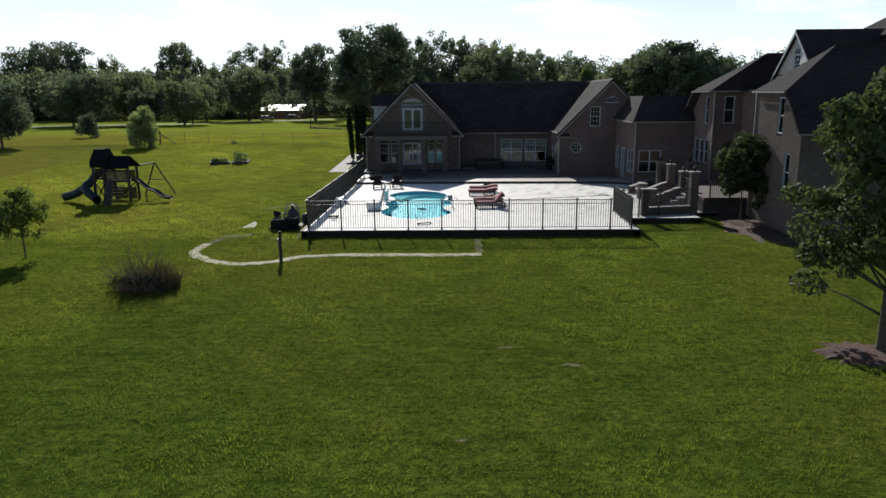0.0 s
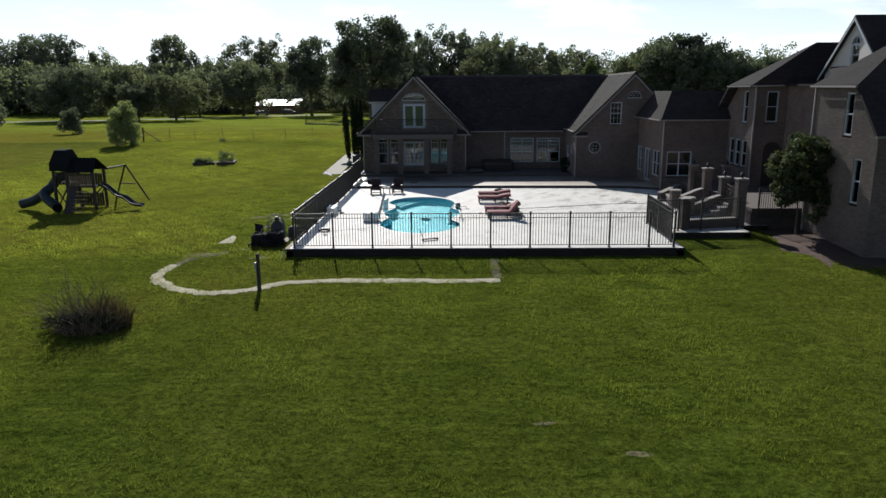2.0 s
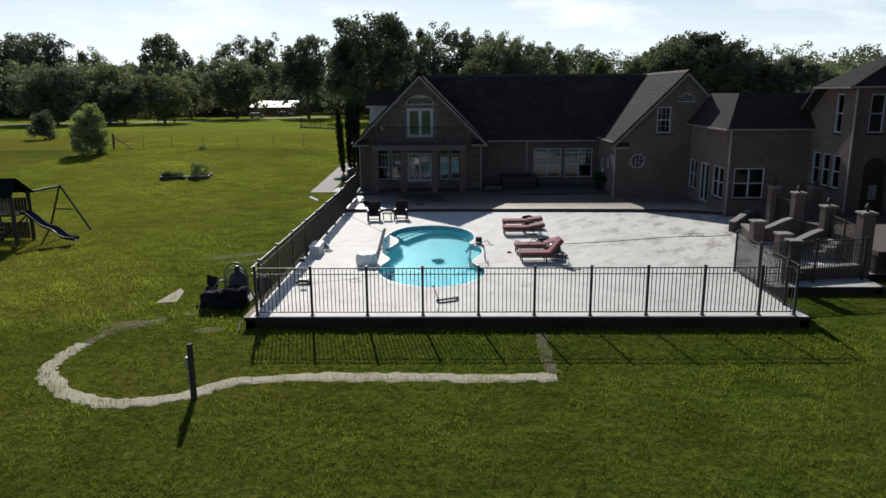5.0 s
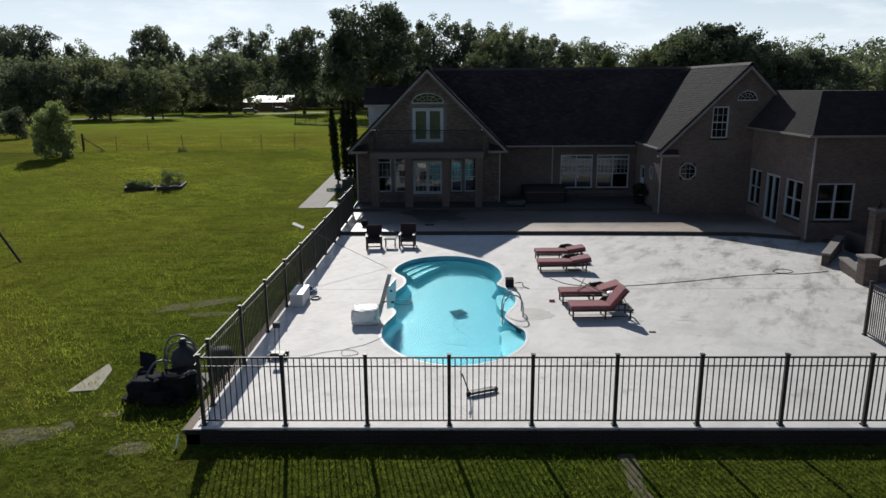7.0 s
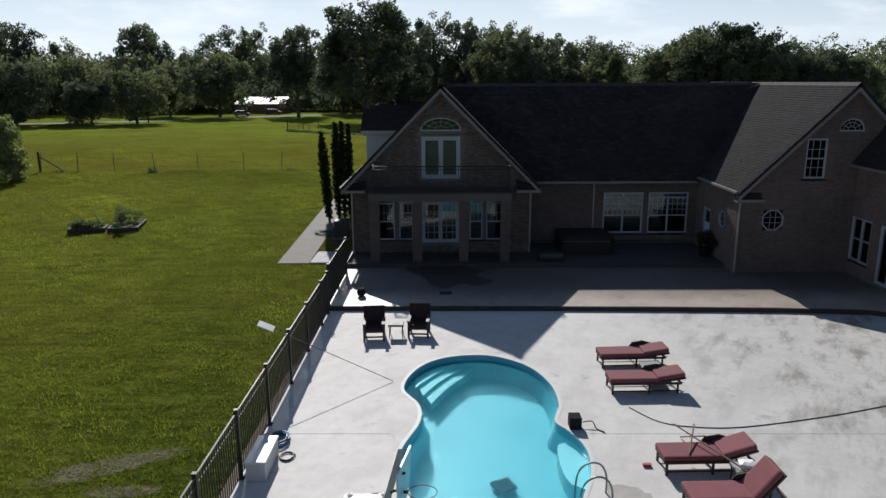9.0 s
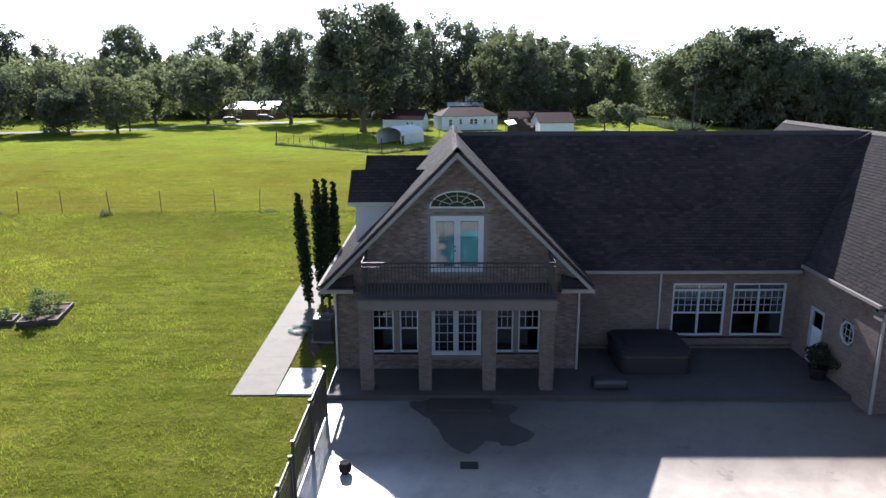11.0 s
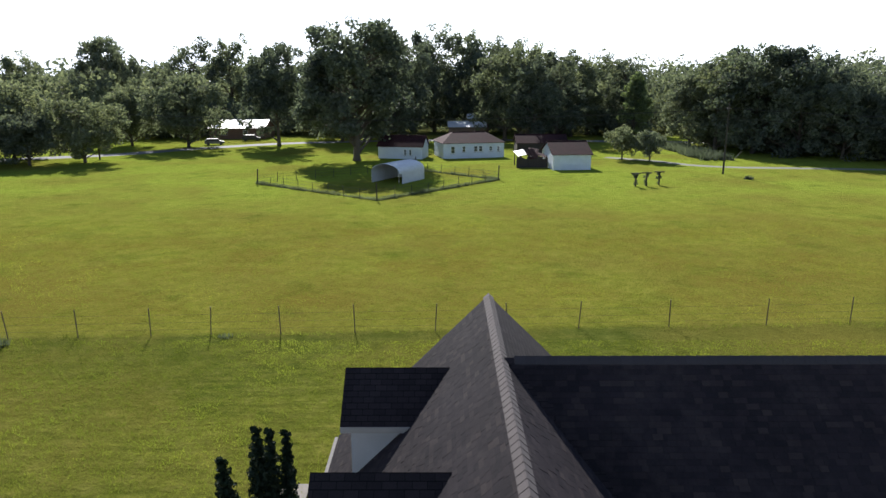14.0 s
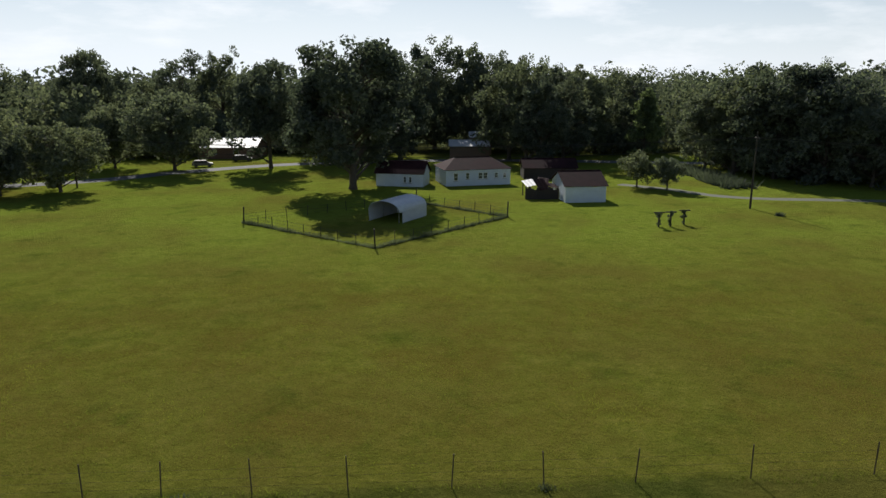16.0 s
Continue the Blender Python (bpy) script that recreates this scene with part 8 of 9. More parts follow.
small_house("small_house", "small white cottage with rusty red metal roof", -9.75, -1.2, 151.8, 157.0, 2.35, 1.9, HOUSEWHITE, RUST, [(-4.75, -4.2, 0.7, 1.8), (-3.75, -3.2, 0.7, 1.8)], turn=-12)
small_house("farm_house", "long white farm house with rusty hipped metal roof", 2.66, 14.6, 150.8, 159.2, 2.95, 1.75, HOUSEWHITE, RUST, [(4.1, 4.9, 0.95, 2.3), (6.3, 7.0, 1.2, 2.3), (8.6, 9.4, 1.2, 2.3), (9.55, 10.35, 1.2, 2.3), (11.6, 12.3, 1.3, 2.2), (13.2, 13.8, 1.2, 2.2)], 3.0, turn=13)
small_house("garden_shed", "white shed with rust-streaked red metal roof", 20.7, 27.0, 133.2, 141.6, 2.6, 1.8, HOUSEWHITE, RUST, turn=5)
small_house("barn_shed", "low weathered barn with dark red roof behind the house", 17.5, 27.5, 160.0, 166.0, 2.2, 1.5, DARKWOOD, RUST)
# collapsed lean-to: dark plank walls under sheets of tin that have slid down
lean_to = thing("open_shed", "collapsed dark lean-to with slipped tin sheets", "shed", "buildings across the pasture", at=pose(15.0, 136.6, ground_z(15, 137)))
for k in range(12):
    bm = bmesh.new()
    box(bm, 0.44 * k, 0.44 * k + 0.436, 0.0, 0.05, -0.1, 1.75 + 0.25 * math.sin(k * 1.7), 0.008)
    part("plank", bm, DARKWOOD, lean_to)
for x, y in ((0.1, 0.12), (5.1, 0.12), (0.1, 4.2), (5.1, 4.2)):
    bm = bmesh.new()
    box(bm, x - 0.08, x + 0.08, y - 0.08, y + 0.08, -0.2, 2.1)
    part("post", bm, DARKWOOD, lean_to)
for x, y, z, rx, ry, rz in ((0.3, 0.4, 1.9, 14, -9, 12), (1.9, 1.0, 2.2, 20, 7, -8), (3.5, 0.6, 2.0, 9, 14, 5), (2.2, -0.5, 1.5, 32, -4, 20)):
    bm = bmesh.new()
    for k in range(6):
        slab(bm, [(0.3 * k, 0, 0.03 * (k % 2)), (0.3 * k + 0.3, 0, 0.03 * ((k + 1) % 2)), (0.3 * k + 0.3, 2.6, 0.03 * ((k + 1) % 2)), (0.3 * k, 2.6, 0.03 * (k % 2))], (0, 0, -0.012))
    bmesh.ops.recalc_face_normals(bm, faces=bm.faces)
    bmesh.ops.transform(bm, matrix=pose(x, y, z, rx, ry, rz), verts=bm.verts)
    part("tin_sheet", bm, TIN if x == 0.3 else RUST, lean_to)
small_house("far_barn", "distant barn with bright tin roof", 9.2, 14.6, 206.0, 213.0, 4.5, 1.1, WOOD, TIN)
small_house("far_barn", "distant low shed with pale tin roof", 4.0, 13.4, 198.0, 204.6, 3.0, 1.2, WOOD, TIN)
small_house("brick_house", "low brick house with a bright tin roof by the road", -57.0, -43.0, 198.0, 209.0, 2.8, 1.9, surf("far_brick", (0.22, 0.13, 0.10), 0.85, var=0.2), TIN, [(-54.0, -52.5, 1.0, 2.2), (-48.5, -47.2, 1.0, 2.2)])

# tent carport with an arched white cover
car_port = thing("carport", "white arched tarpaulin carport, open at one end", "carport", at=Matrix.Translation((-4.0, 121.2, ground_z(0, 121))) @ Matrix.Rotation(radians(60), 4, "Z"))
CAR_SHEET = surf("carport_sheet", (0.60, 0.61, 0.62), 0.5, var=0.1, fine=5)
prof = [(-2.45, 1.5), (-2.38, 1.85), (-2.1, 2.25), (-1.55, 2.55), (-0.8, 2.76), (0.0, 2.84), (0.8, 2.76), (1.55, 2.55), (2.1, 2.25), (2.38, 1.85), (2.45, 1.5)]
bm = bmesh.new()
slab(bm, [(-3.4, y, z) for y, z in prof] + [(-3.4, y * 0.985, z - 0.045) for y, z in prof[::-1]], (6.8, 0, 0))
bmesh.ops.recalc_face_normals(bm, faces=bm.faces)
part("roof_sheet", bm, CAR_SHEET, car_port)
bm = bmesh.new()
slab(bm, [(3.36, -2.4, 0.0), (3.36, 2.4, 0.0)] + [(3.36, y * 0.98, z - 0.03) for y, z in prof[::-1]], (0.04, 0, 0))
bmesh.ops.recalc_face_normals(bm, faces=bm.faces)
part("end_wall", bm, CAR_SHEET, car_port)
bm = bmesh.new()
box(bm, -3.4, 3.36, 2.38, 2.42, 0.0, 1.49)
part("side_wall", bm, CAR_SHEET, car_port)
bm = bmesh.new()
box(bm, -2.6, 3.36, -2.42, -2.38, 0.0, 1.49)
part("side_wall", bm, CAR_SHEET, car_port)
for x in (-3.4, 0.0, 3.4):
    for y in (-2.38, 2.38):
        bm = bmesh.new()
        tube(bm, [(x, y, -0.2), (x, y, 1.48)], 0.04, 6)
        part("post", bm, STEEL, car_port)

# stock pen round the big tree
pen = thing("pen_fence", "weedy wire pen fence with wooden posts", "fence")
PEN = [(-24.0, 118.0), (-5.5, 103.4), (10.8, 121.6), (-2.0, 134.0), (-24.0, 118.0)]
bm = bmesh.new()
tube(bm, [(0, 0, -0.3), (0, 0, 1.5)], 0.06, 6)
PENPOST = mesh_of(bm, "post", POST_WOOD)
rnd = random.Random(2)
for (xa, ya), (xb, yb) in zip(PEN, PEN[1:]):
    d = math.hypot(xb - xa, yb - ya)
    n = int(d / 2.8)
    line = []
    for k in range(n):
        x, y = xa + (xb - xa) * k / n, ya + (yb - ya) * k / n
        ob = new("post", PENPOST)
        ob.parent = pen
        s = 1.45 if k == 0 else rnd.uniform(0.8, 1.05)
        ob.matrix_basis = pose(x, y, ground_z(x, y), rnd.uniform(-5, 5), rnd.uniform(-5, 5)) @ Matrix.Diagonal((1.6 if k == 0 else 0.7, 1.6 if k == 0 else 0.7, s, 1))
        line.append((x, y, ground_z(x, y)))
    line.append((xb, yb, ground_z(xb, yb)))
    for h in (0.4, 0.8, 1.2):
        bm = bmesh.new()
        tube(bm, [(x, y, z + h) for x, y, z in line], 0.012, 4)
        part("wire", bm, IRON, pen)


def near_pen(p, q):
    """Within a hand or two of the front sides of the pen."""
    ok = np.zeros(len(p), bool)
    for (xa, ya), (xb, yb) in zip(PEN[:3], PEN[1:4]):
        u = np.clip(((p - xa) * (xb - xa) + (q - ya) * (yb - ya)) / ((xb - xa) ** 2 + (yb - ya) ** 2), 0, 1)
        ok |= np.hypot(p - xa - u * (xb - xa), q - ya - u * (yb - ya)) < 0.22 + 0.18 * patchy(p, q, 0.7)
    return ok


tufts("weeds", 300000, -25.0, 11.5, 102.5, 135.0, 0.42, 0.035, LEAF_DARK, "dark weeds grown along the pen fence", 61, near_pen, -3)

# grape trellis posts with vines
for x, y in ((29.3, 114.8), (30.9, 115.2), (33.0, 116.3)):
    t = thing("vine_trellis", "wooden T-post overgrown by a vine", "trellis", "vine trellises", at=pose(x, y, ground_z(x, y)))
    bm = bmesh.new()
    box(bm, -0.09, 0.09, -0.09, 0.09, -0.2, 1.9)
    part("post", bm, DARKWOOD, t)
    bm = bmesh.new()
    box(bm, -0.7, 0.7, -0.06, 0.06, 1.78, 1.92)
    part("crossbar", bm, DARKWOOD, t)
    rn = np.random.RandomState(int(x * 10))
    vs, fs = leaf_cloud([(rn.normal() * 0.16, rn.normal() * 0.12, 0.2 + 1.7 * rn.rand(), 0.2) for _ in range(12)], 200, 0.09, rn)
    ob = new("vine", cloud_mesh("vine", vs, fs, LEAF_DARK))
    ob.parent = t
blades("stump_weeds", 48.2, 122.2, 0.7, 0.5, 120, 0.8, 0.06, LEAF_DARK, "tuft of dark weeds in the pasture", "weeds", 90)
tufts("crop_rows", 9000, 50.0, 56.0, 147.0, 176.0, 1.2, 0.10, LEAF_DARK, "rows of tall garden crops", 91, lambda p, q: np.abs((p - 50 - (176 - q) * 0.12) % 1.5 - 0.75) < 0.4, -3)

# power line
for x, y, h in ((46.6, 128.0, 11.0), (-62.0, 150.0, 9.5), (150.0, 118.0, 10.0), (-190.0, 130.0, 9.5)):
    t = thing("utility_pole", "tall dark wooden utility pole with wires", "utility pole", "utility poles", at=pose(x, y, ground_z(x, y)))
    bm = bmesh.new()
    tube(bm, [(0, 0, -0.5), (0, 0, h)], [0.17, 0.11], 8)
    part("pole", bm, POST_WOOD, t)
    bm = bmesh.new()
    box(bm, -0.06, 0.06, -0.8, 0.8, h - 0.9, h - 0.78)
    part("crossarm", bm, POST_WOOD, t)
lines = thing("power_lines", "thin dark overhead power lines", "power line")
for dz, dy in ((-0.7, -0.7), (-0.7, 0.7), (-2.2, 0.0)):
    P = [(-190, 130, 9.6), (-62, 150, 9.6), (46.6, 128, 11.1), (150, 118, 10.1)]
    for (xa, ya, za), (xb, yb, zb) in zip(P, P[1:]):
        bm = bmesh.new()
        tube(bm, [(xa + (xb - xa) * u, ya + dy + (yb - ya) * u, za + dz + (zb - za) * u - 4 * 1.6 * u * (1 - u)) for u in (k / 12 for k in range(13))], 0.03, 4)
        part("wire", bm, IRON, lines)

# parked vehicles by the road
def car(m, paint, label):
    t = thing("car", label, "car", "cars parked by the road", at=m)
    bm = bmesh.new()
    side = [(-2.2, 0.35), (2.2, 0.35), (2.25, 0.75), (1.3, 0.95), (0.75, 1.45), (-1.6, 1.48), (-2.15, 0.95)]
    slab(bm, [(x, -0.88, z) for x, z in side], (0, 1.76, 0))
    bmesh.ops.recalc_face_normals(bm, faces=bm.faces)
    bmesh.ops.bevel(bm, geom=bm.edges[:], offset=0.07, segments=2, affect="EDGES")
    part("body", bm, paint, t)
    bm = bmesh.new()
    slab(bm, [(1.15, -0.89, 0.98), (0.72, -0.89, 1.38), (-1.5, -0.89, 1.4), (-1.95, -0.89, 0.98)], (0, 1.78, 0))
    bmesh.ops.recalc_face_normals(bm, faces=bm.faces)
    part("windows", bm, BLACK, t)
    for x in (-1.4, 1.4):
        for y in (-0.8, 0.8):
            bm = bmesh.new()
            tube(bm, [(x, y - 0.1, 0.33), (x, y + 0.1, 0.33)], 0.33, 12)
            part("wheel", bm, BLACK, t)


car(at_ground(-50.5, 181.5, 20), surf("silver_paint", (0.12, 0.12, 0.115), 0.3, 0.5), "pale silver car parked by the road")
car(at_ground(-45.0, 193.0, 10), surf("dark_paint", (0.03, 0.03, 0.035), 0.3, 0.3), "dark car parked by the brick house")

# ---- trees across the pasture ----
BIG = tree_parts(101, 24.5, 2.2, 10.5, 420, 36, 0.34, "tall", 0.022, 0.15, LEAF, 0.55)
ROUND = [tree_parts(110 + k, 15, 1.6, 8.4, 260, 40, 0.32, "round", 0.022, 0.17, LEAF, 0.7) for k in range(3)]
OVAL = [tree_parts(120 + k, 19, 2.2, 7.4, 260, 40, 0.32, "oak", 0.02, 0.17, LEAF, 0.7) for k in range(2)]
TALL = [tree_parts(130 + k, 25, 0.8, 8.8, 250, 34, 0.34, "tall", 0.018, 0.15, LEAF, 0.5) for k in range(4)]
LIGHT = tree_parts(140, 17, 1.0, 5.0, 150, 46, 0.32, "cone", 0.02, 0.2, LEAF_LIGHT, 0.6)
SMALL = tree_parts(150, 6.2, 0.8, 3.2, 120, 90, 0.18, "round", 0.025, 0.2, LEAF, 0.65)
DARKT = [tree_parts(160 + k, 22, 0.3, 9.0, 240, 34, 0.38, "oak", 0.02, 0.18, LEAF_DARK, 0.7) for k in range(3)]
tree(BIG, at_ground(-13.4, 148.0, 0, 1.12, 1.05), "huge spreading shade tree in the pen")
for x, y, rz, s, sz in ((-54.3, 175.3, 10, 1.08, 1.08), (-68.5, 179.0, 80, 0.82, 0.9), (-62.5, 145.5, 150, 0.86, 0.76), (-70.0, 141.0, 200, 0.72, 0.62), (-78.0, 150.0, 30, 0.95, 0.95), (-84.0, 138.0, 300, 0.9, 0.85), (-92.0, 146.0, 260, 0.95, 0.9)):
    tree(ROUND[int(rz) % 3], at_ground(x, y, rz, s, sz), "round dark shade tree by the road", group="shade trees by the road")
tree(OVAL[0], at_ground(-34.9, 179.0, 30, 1.06, 1.2), "tall oval shade tree by the road", group="shade trees by the road")
tree(OVAL[1], at_ground(-89.0, 214.0, 60, 1.08, 1.42), "tall tree standing above the far woods", group="shade trees by the road")
rnd = random.Random(77)
for x, y, s, sz in ((-72, 232, 1.0, 1.07), (-62, 236, 0.95, 1.14), (-27, 205, 1.0, 0.99), (-16, 200, 1.0, 1.02), (-8, 196, 1.05, 1.1), (-13, 208, 1.0, 1.05), (21, 186, 0.95, 0.96), (18, 195, 1.05, 1.02), (27, 203, 1.0, 0.96), (30, 190, 0.9, 0.78), (36, 204, 1.0, 0.88), (42, 212, 0.95, 0.84), (-22, 190, 0.9, 0.85), (9, 226, 1.1, 1.22), (0, 222, 1.05, 1.2), (16, 228, 1.0, 1.13), (52, 214, 1.0, 0.88), (-12, 184, 0.85, 0.83), (23, 178, 0.8, 0.79)):
    tree(TALL[rnd.randrange(4)], at_ground(x, y, rnd.uniform(0, 360), s, sz), "tall leafy tree behind the farm house", group="tall trees behind the farm")
for x, y, s in ((-143, 226, 1.22), (-133, 222, 1.2), (-155, 230, 1.15), (-119, 226, 0.93), (-104, 228, 0.76), (-84, 236, 0.82)):
    tree(TALL[rnd.randrange(4)], at_ground(x, y, rnd.uniform(0, 360), s, s), "tall leafy tree above the woods by the road", group="tall trees above the woods")
tree(LIGHT, at_ground(51, 198, 0), "pointed light green tree", group="tall trees behind the farm")
tree(SMALL, at_ground(36.2, 150.0, 0, 0.98), "small round tree beside the driveway", group="small trees by the driveway")
tree(SMALL, at_ground(40.3, 146.2, 120, 0.88), "small round tree beside the driveway", group="small trees by the driveway")
tree(SMALL, at_ground(83.5, 136.5, 60, 1.25), "small round tree beside the driveway", group="small trees by the driveway")
for x, y, s in ((57, 174, 0.84), (60, 167, 0.92), (65, 160, 0.95), (71, 154, 0.90), (77, 149, 0.76), (83, 145, 0.66), (90, 142, 0.60), (66, 176, 0.95), (73, 170, 0.95), (80, 164, 0.84), (88, 160, 0.70), (95, 176, 0.62), (104, 178, 0.58), (114, 184, 0.6), (124, 180, 0.56), (136, 186, 0.6), (148, 182, 0.6)):
    tree(OVAL[1] if x == 57 else DARKT[rnd.randrange(3)], at_ground(x, y, rnd.uniform(0, 360), s, s * rnd.uniform(0.93, 1.05)), "dense dark tree of the wood by the driveway", group="wood by the driveway")

# woods beyond, without count
def woods(name, pts, per, leaf, seed, label, material):
    rn = np.random.RandomState(seed)
    cl = []
    for x, y, h, w in pts:
        for c in crown_clumps(rn, h, 0.5, w * 1.15, 34, "oak", 0.28, 0.7):
            cl.append((x + c[0], y + c[1], ground_z(x, y) + c[2], c[3]))
    vs, fs = leaf_cloud(cl, per, leaf, rn)
    return tagged(new(name, cloud_mesh(name, vs, fs, material)), label, "woods", kind="stuff")


rn = np.random.RandomState(5)
rows = []
for y0, n, h0 in ((232, 66, 20), (262, 74, 21), (300, 70, 23)):
    for k in range(n):
        x = -260 + 560 * k / (n - 1) + rn.normal() * 3
        yy = y0 + rn.normal() * 6 + 0.0004 * x * x
        if y0 == 232 and -20 < x < 36:
            continue
        rows.append((x, yy, h0 * (0.85 + 0.35 * rn.rand()) * (0.78 if x < -70 else 1.0), 5.5 + 2.5 * rn.rand()))
woods("woods", rows[:110], 11, 0.50, 6, "dense green woods closing the view", LEAF)
woods("woods", rows[110:], 8, 0.62, 7, "dense green woods closing the view", LEAF)
rows = []
for k in range(130):
    x = -150 + 300 * k / 129 + rn.normal() * 2
    rows.append((x, 222 + rn.normal() * 4 + (0 if x > -110 else 6), 7 + 4 * rn.rand(), 4.5 + 1.5 * rn.rand()))
for k in range(46):
    rows.append((-150 + 95 * rn.rand(), 196 + 12 * rn.rand(), 4 + 3.5 * rn.rand(), 3.5 + 1.5 * rn.rand()))
for k in range(22):
    rows.append((16 + 40 * rn.rand(), 204 + 8 * rn.rand(), 4 + 3 * rn.rand(), 3.5 + 1.5 * rn.rand()))
for k in range(10):
    rows.append((-42 + 26 * rn.rand(), 206 + 8 * rn.rand(), 4 + 3 * rn.rand(), 3.5 + 1.5 * rn.rand()))
for k in range(40):
    q = k / 39
    x, y = (58 + 12 * q * 2, 174 - 20 * q * 2) if q < 0.5 else (70 + 22 * (q - 0.5) * 2, 154 - 12 * (q - 0.5) * 2)
    rows.append((x + 2 + 3 * rn.rand(), y + 1 + 4 * rn.rand(), 3.5 + 3 * rn.rand(), 3.5 + 1.5 * rn.rand()))
woods("undergrowth", rows, 7.5, 0.48, 10, "shrubby undergrowth below the woods", LEAF_DARK)
rows = []
for k in range(90):
    x = -130 - 220 * rn.rand()
    rows.append((x, 120 + 150 * rn.rand() + 0.1 * x, 13 + 6 * rn.rand(), 5 + 3 * rn.rand()))
for k in range(60):
    rows.append((-80 - 60 * rn.rand(), 185 + 45 * rn.rand(), 13 + 5 * rn.rand(), 4.5 + 2.5 * rn.rand()))
for k in range(70):
    rows.append((100 + 210 * rn.rand(), 185 + 70 * rn.rand(), 11 + 4 * rn.rand(), 5 + 3 * rn.rand()))
woods("woods", rows, 9, 0.56, 8, "woods beside the road", LEAF)
rows = []
for k in range(120):
    x = -700 + 1400 * k / 119 + rn.normal() * 6
    rows.append((x, 420 + 60 * rn.rand(), 20 + 7 * rn.rand(), 12 + 5 * rn.rand()))
woods("far_woods", rows, 3.2, 1.6, 9, "far woods on the horizon", LEAF)

# ---- single bricks of the pool-side gable and single shingles of the main roofs ----
def piece_mat(name, stops, rough, fine, worn=0.0):
    """Colour that changes from piece to piece."""
    mt, n, l, b = nodes_of(name)
    add = n.new("ShaderNodeMath")
    add.operation = "ADD"
    l.new(n.new("ShaderNodeNewGeometry").outputs["Random Per Island"], add.inputs[0])
    l.new(n.new("ShaderNodeObjectInfo").outputs["Random"], add.inputs[1])
    fr = n.new("ShaderNodeMath")
    fr.operation = "FRACT"
    l.new(add.outputs[0], fr.inputs[0])
    c = ramp(n, l, fr.outputs[0], stops)
    big = ramp(n, l, noise_tex(n, l, 0.5, 6.0, 0.65), [(0.3, (0.6, 0.6, 0.6)), (0.7, (1.25, 1.22, 1.2))])
    c = mixc(n, l, 0.7, c, big, "MULTIPLY")
    if worn:
        streak = ramp(n, l, noise_tex(n, l, 0.75, 7.0, 0.72), [(0.50, (0, 0, 0)), (0.68, (worn, worn, worn))])
        c = mixc(n, l, streak, c, (0.088, 0.070, 0.066))
    grain = noise_tex(n, l, fine, 3.0)
    c = mixc(n, l, 0.5, c, ramp(n, l, grain, [(0.3, (0.6, 0.6, 0.6)), (0.7, (1.3, 1.3, 1.3))]), "MULTIPLY")
    l.new(c, b.inputs["Base Color"])
    b.inputs["Roughness"].default_value = rough
    b.inputs["Specular IOR Level"].default_value = 0.08
    b.inputs["Diffuse Roughness"].default_value = 1.0
    bump(n, l, grain, 0.3, 0.004, b)
    return mt


BRICKPIECE = piece_mat("brick_piece", [(0.0, (0.118, 0.090, 0.080)), (0.5, (0.160, 0.121, 0.106)), (0.85, (0.182, 0.140, 0.122)), (1.0, (0.225, 0.176, 0.155))], 0.85, 45)
TABPIECE = piece_mat("shingle_piece", [(0.0, (0.030, 0.025, 0.029)), (0.5, (0.037, 0.030, 0.034)), (0.85, (0.044, 0.035, 0.038)), (1.0, (0.062, 0.048, 0.047))], 0.88, 60, 0.4)
BOX_FACES = ((3, 2, 1, 0), (4, 5, 6, 7), (0, 1, 5, 4), (1, 2, 6, 5), (2, 3, 7, 6), (3, 0, 4, 7))


def joined(name, blocks, material, parent, label):
    """Many small blocks, each of eight corners, as one mesh."""
    vs = [v for blk in blocks for v in blk]
    fs = [tuple(8 * k + i for i in f) for k in range(len(blocks)) for f in BOX_FACES]
    me = bpy.data.meshes.new(name)
    me.from_pydata(vs, [], fs)
    me.materials.append(material)
    ob = new(name, me)
    ob.parent = parent
    ob["label"], ob["kind"] = label, "stuff"
    return ob


def piece_mesh(name, blk, material):
    me = bpy.data.meshes.new(name)
    me.from_pydata(blk, [], list(BOX_FACES))
    me.materials.append(material)
    return me


def brick_wall(parent, y, x0, x1, z0, top, openings, near, label):
    """Running bond on a wall that faces -y: whole bricks stand 8 mm proud of the mortar."""
    rnd_ = random.Random(12)
    blocks, singles = [], []
    row, z = 0, z0
    while z < 8.4:
        x = x0 + (0.105 if row % 2 else 0.0)
        while x < x1 - 0.1:
            a, b = x + 0.005, min(x + 0.205, x1)
            zc = z + 0.066
            if zc < top(a) - 0.05 and zc < top(b) - 0.05 and not any(b > o[0] - 0.03 and a < o[1] + 0.03 and zc > o[2] - 0.1 and z < (o[3]((a + b) / 2) if callable(o[3]) else o[3]) + 0.03 for o in openings):
                (singles if near(a, z) and len(singles) < 300 else blocks).append((a, b, z, 0.006 + 0.005 * rnd_.random()))
            x += 0.21
        z += 0.076
        row += 1
    def corners(a, b, z, d):
        return [(a, y + 0.02, z), (a, y - d, z), (b, y - d, z), (b, y + 0.02, z), (a, y + 0.02, z + 0.066), (a, y - d, z + 0.066), (b, y - d, z + 0.066), (b, y + 0.02, z + 0.066)][::1]
    me = piece_mesh("brick", corners(-0.1 - y * 0, 0.1, 0.0, 0.008), BRICKPIECE)
    for a, b, z, d in singles:
        ob = new("brick", me)
        ob.parent = parent
        ob.matrix_basis = pose((a + b) / 2, rnd_.uniform(-0.003, 0.003), z)
    return joined("brickwork", [corners(*q) for q in blocks], BRICKPIECE, parent, label)


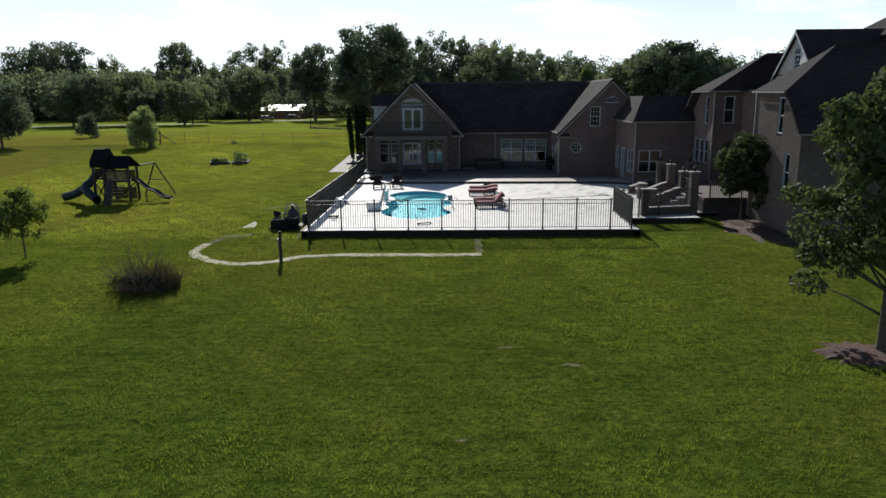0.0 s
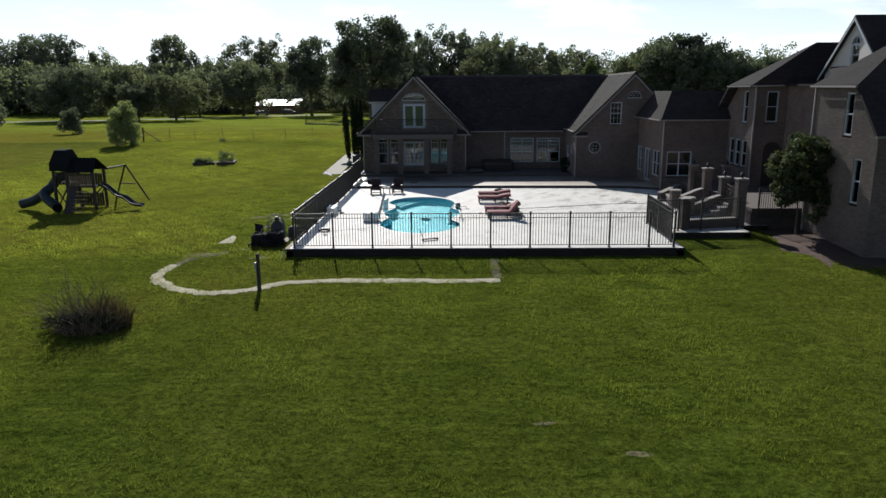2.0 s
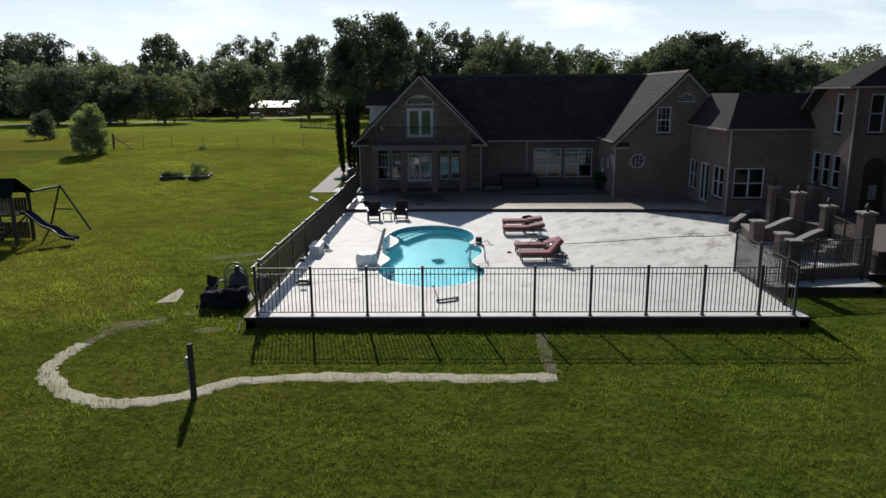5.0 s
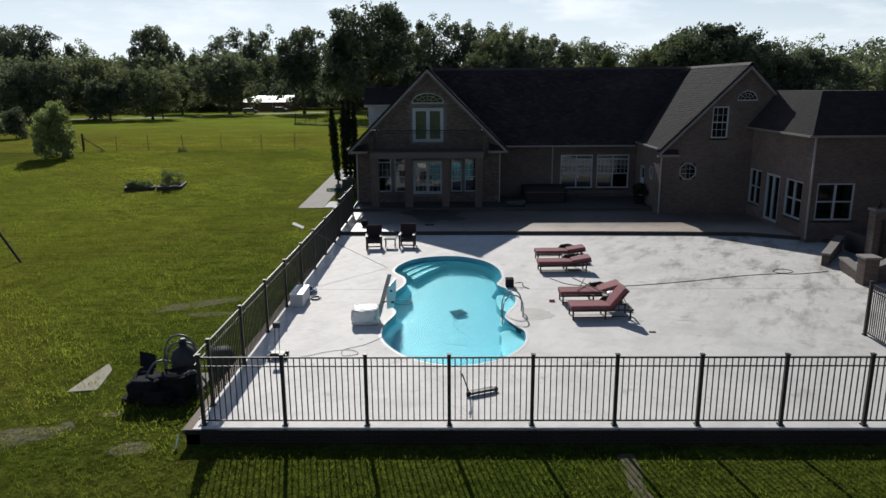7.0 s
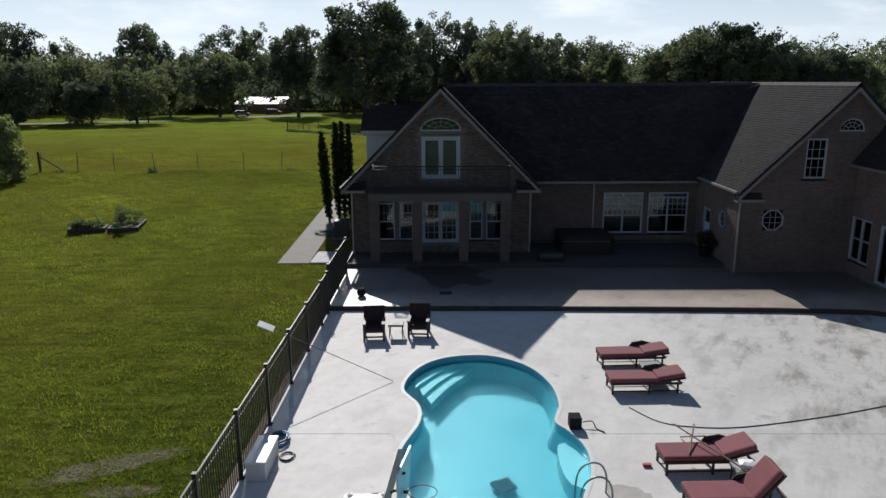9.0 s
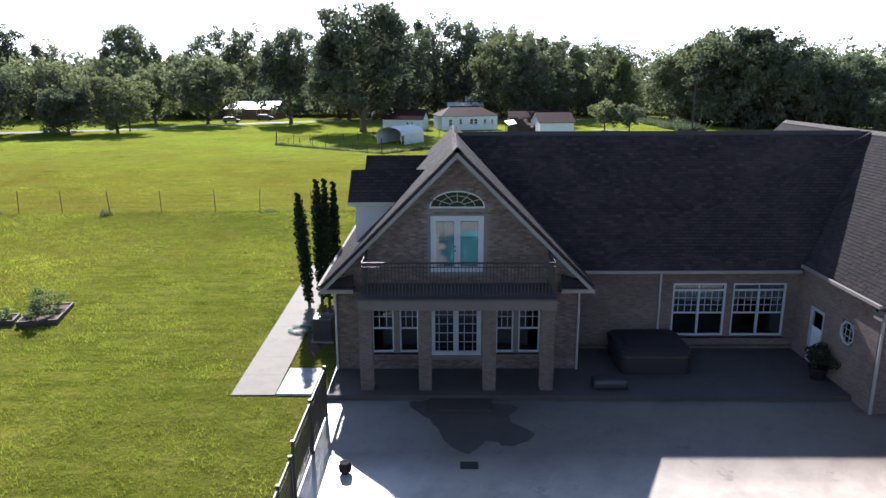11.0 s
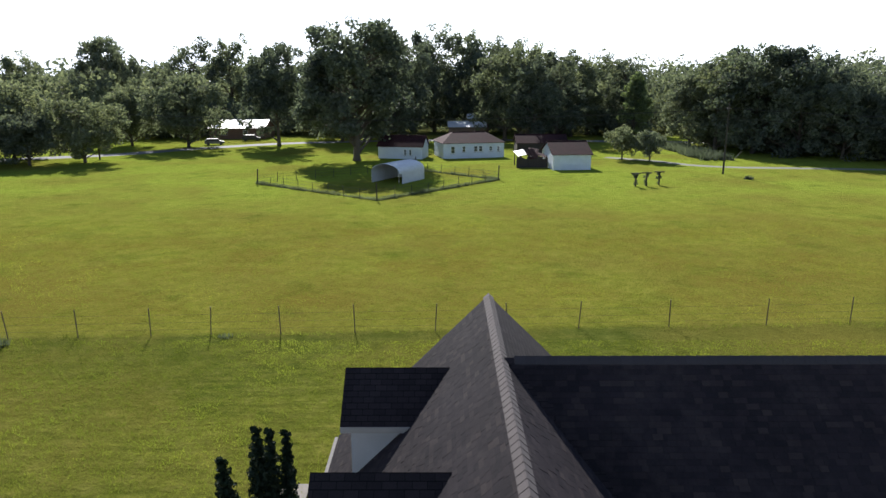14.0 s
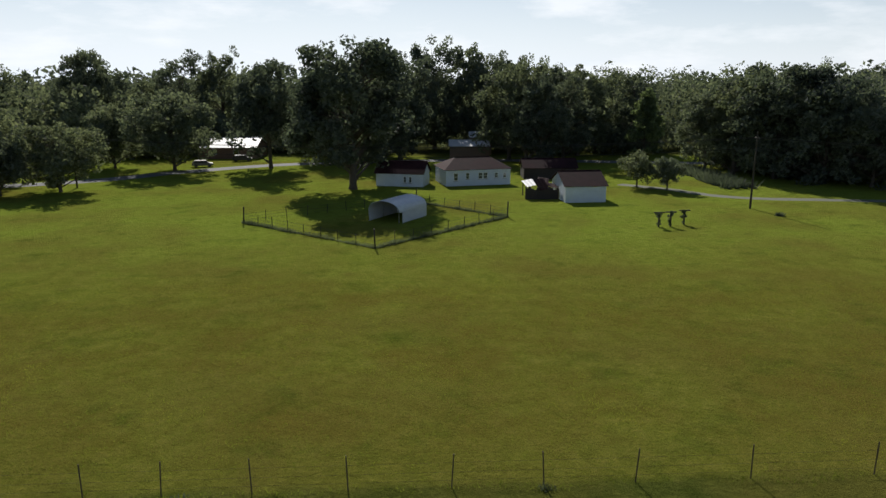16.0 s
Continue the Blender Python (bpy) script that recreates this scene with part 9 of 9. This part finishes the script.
brick_wall(gable_wall, FW, -0.3, 8.5, -0.28, gable_top(AX, 0.3), openA, lambda x, z: z > 5.75, "rows of red-brown bricks")


def shingle_slope(o_, u_, v_, outline, near, parent, label):
    """Courses of shingle tabs on a slope: o_ is the corner at the eave, u_ runs along it and v_ up the slope."""
    rnd_ = random.Random(len(outline) + int(o_[1] * 10))
    o_, u_, v_ = Vector(o_), Vector(u_).normalized(), Vector(v_).normalized()
    nrm = u_.cross(v_)
    if nrm.z < 0:
        nrm = -nrm
    flat = [((Vector(p) - o_).dot(u_), (Vector(p) - o_).dot(v_)) for p in outline]
    lo, hi = min(q[0] for q in flat), max(q[0] for q in flat)
    vmax = max(q[1] for q in flat)

    def inside(u, v):
        k = False
        for (a, b), (c, d) in zip(flat, flat[1:] + flat[:1]):
            if (b > v) != (d > v) and u < (c - a) * (v - b) / (d - b) + a:
                k = not k
        return k

    def corners(u, v, w, t):
        out_ = []
        for du, dv, dn in ((0, 0, -0.004), (w, 0, -0.004), (w, 0.155, -0.004), (0, 0.155, -0.004), (0, 0, t), (w, 0, t), (w, 0.155, 0.002), (0, 0.155, 0.002)):
            q = o_ + u_ * (u + du) + v_ * (v + dv) + nrm * dn
            out_.append((q.x, q.y, q.z))
        return out_
    blocks, singles = [], []
    row, v = 0, 0.01
    while v < vmax - 0.1:
        u = lo + rnd_.uniform(0, 0.3)
        while u < hi:
            w = rnd_.uniform(0.18, 0.34)
            if inside(u + 0.02, v + 0.07) and inside(u + w - 0.02, v + 0.07):
                q = o_ + u_ * u + v_ * v
                (singles if near(q) and len(singles) < 150 else blocks).append((u, v, w - 0.006, rnd_.uniform(0.010, 0.022)))
            u += w
        v += 0.14
        row += 1
    meshes = [piece_mesh("shingle", corners(0, 0, w, t), TABPIECE) for w, t in ((0.2, 0.013), (0.26, 0.018), (0.31, 0.015))]
    for u, v, w, t in singles:
        ob = new("shingle", meshes[min(2, int((w - 0.17) / 0.06))])
        ob.parent = parent
        ob.matrix_basis = Matrix.Translation(u_ * u + v_ * v)
    return joined("shingles", [corners(*q) for q in blocks], TABPIECE, parent, label)


shingle_slope((AX - 4.77, 27.7, E0), (0, 1, 0), (1, 0, 1), [(AX, 27.7, RIDGE), (AX, 39.4, RIDGE), (AX - 4.77, 39.4, E0), (AX - 4.77, 27.7, E0)], lambda q: q.y < 28.6, slope_a, "courses of grey-brown shingles")
shingle_slope((AX + 4.77, 27.7, E0), (0, 1, 0), (-1, 0, 1), [(AX, 27.7, RIDGE), (AX + 4.77, 27.7, E0), (AX + 4.77, 29.65, E0), (AX, 34.42, RIDGE)], lambda q: q.y < 28.6, slope_b, "courses of grey-brown shingles")
shingle_slope((AX + 4.77, 29.65, E0), (1, 0, 0), (0, 1, 1), [(AX, 34.42, RIDGE), (AX + 4.77, 29.65, E0), (BX - 4.65, 29.65, E0), (BX, 34.3, RIDGE)], lambda q: False, slope_main, "courses of dark grey shingles")
shingle_slope((BX - 4.65, 24.7, E0 + 0.12), (0, 1, 0), (1, 0, 1), [(BX, 24.7, RIDGE), (BX, 34.2, RIDGE), (BX - 4.65, 29.65, E0 + 0.12), (BX - 4.65, 24.7, E0 + 0.12)], lambda q: False, slope_b2, "courses of grey-brown shingles")
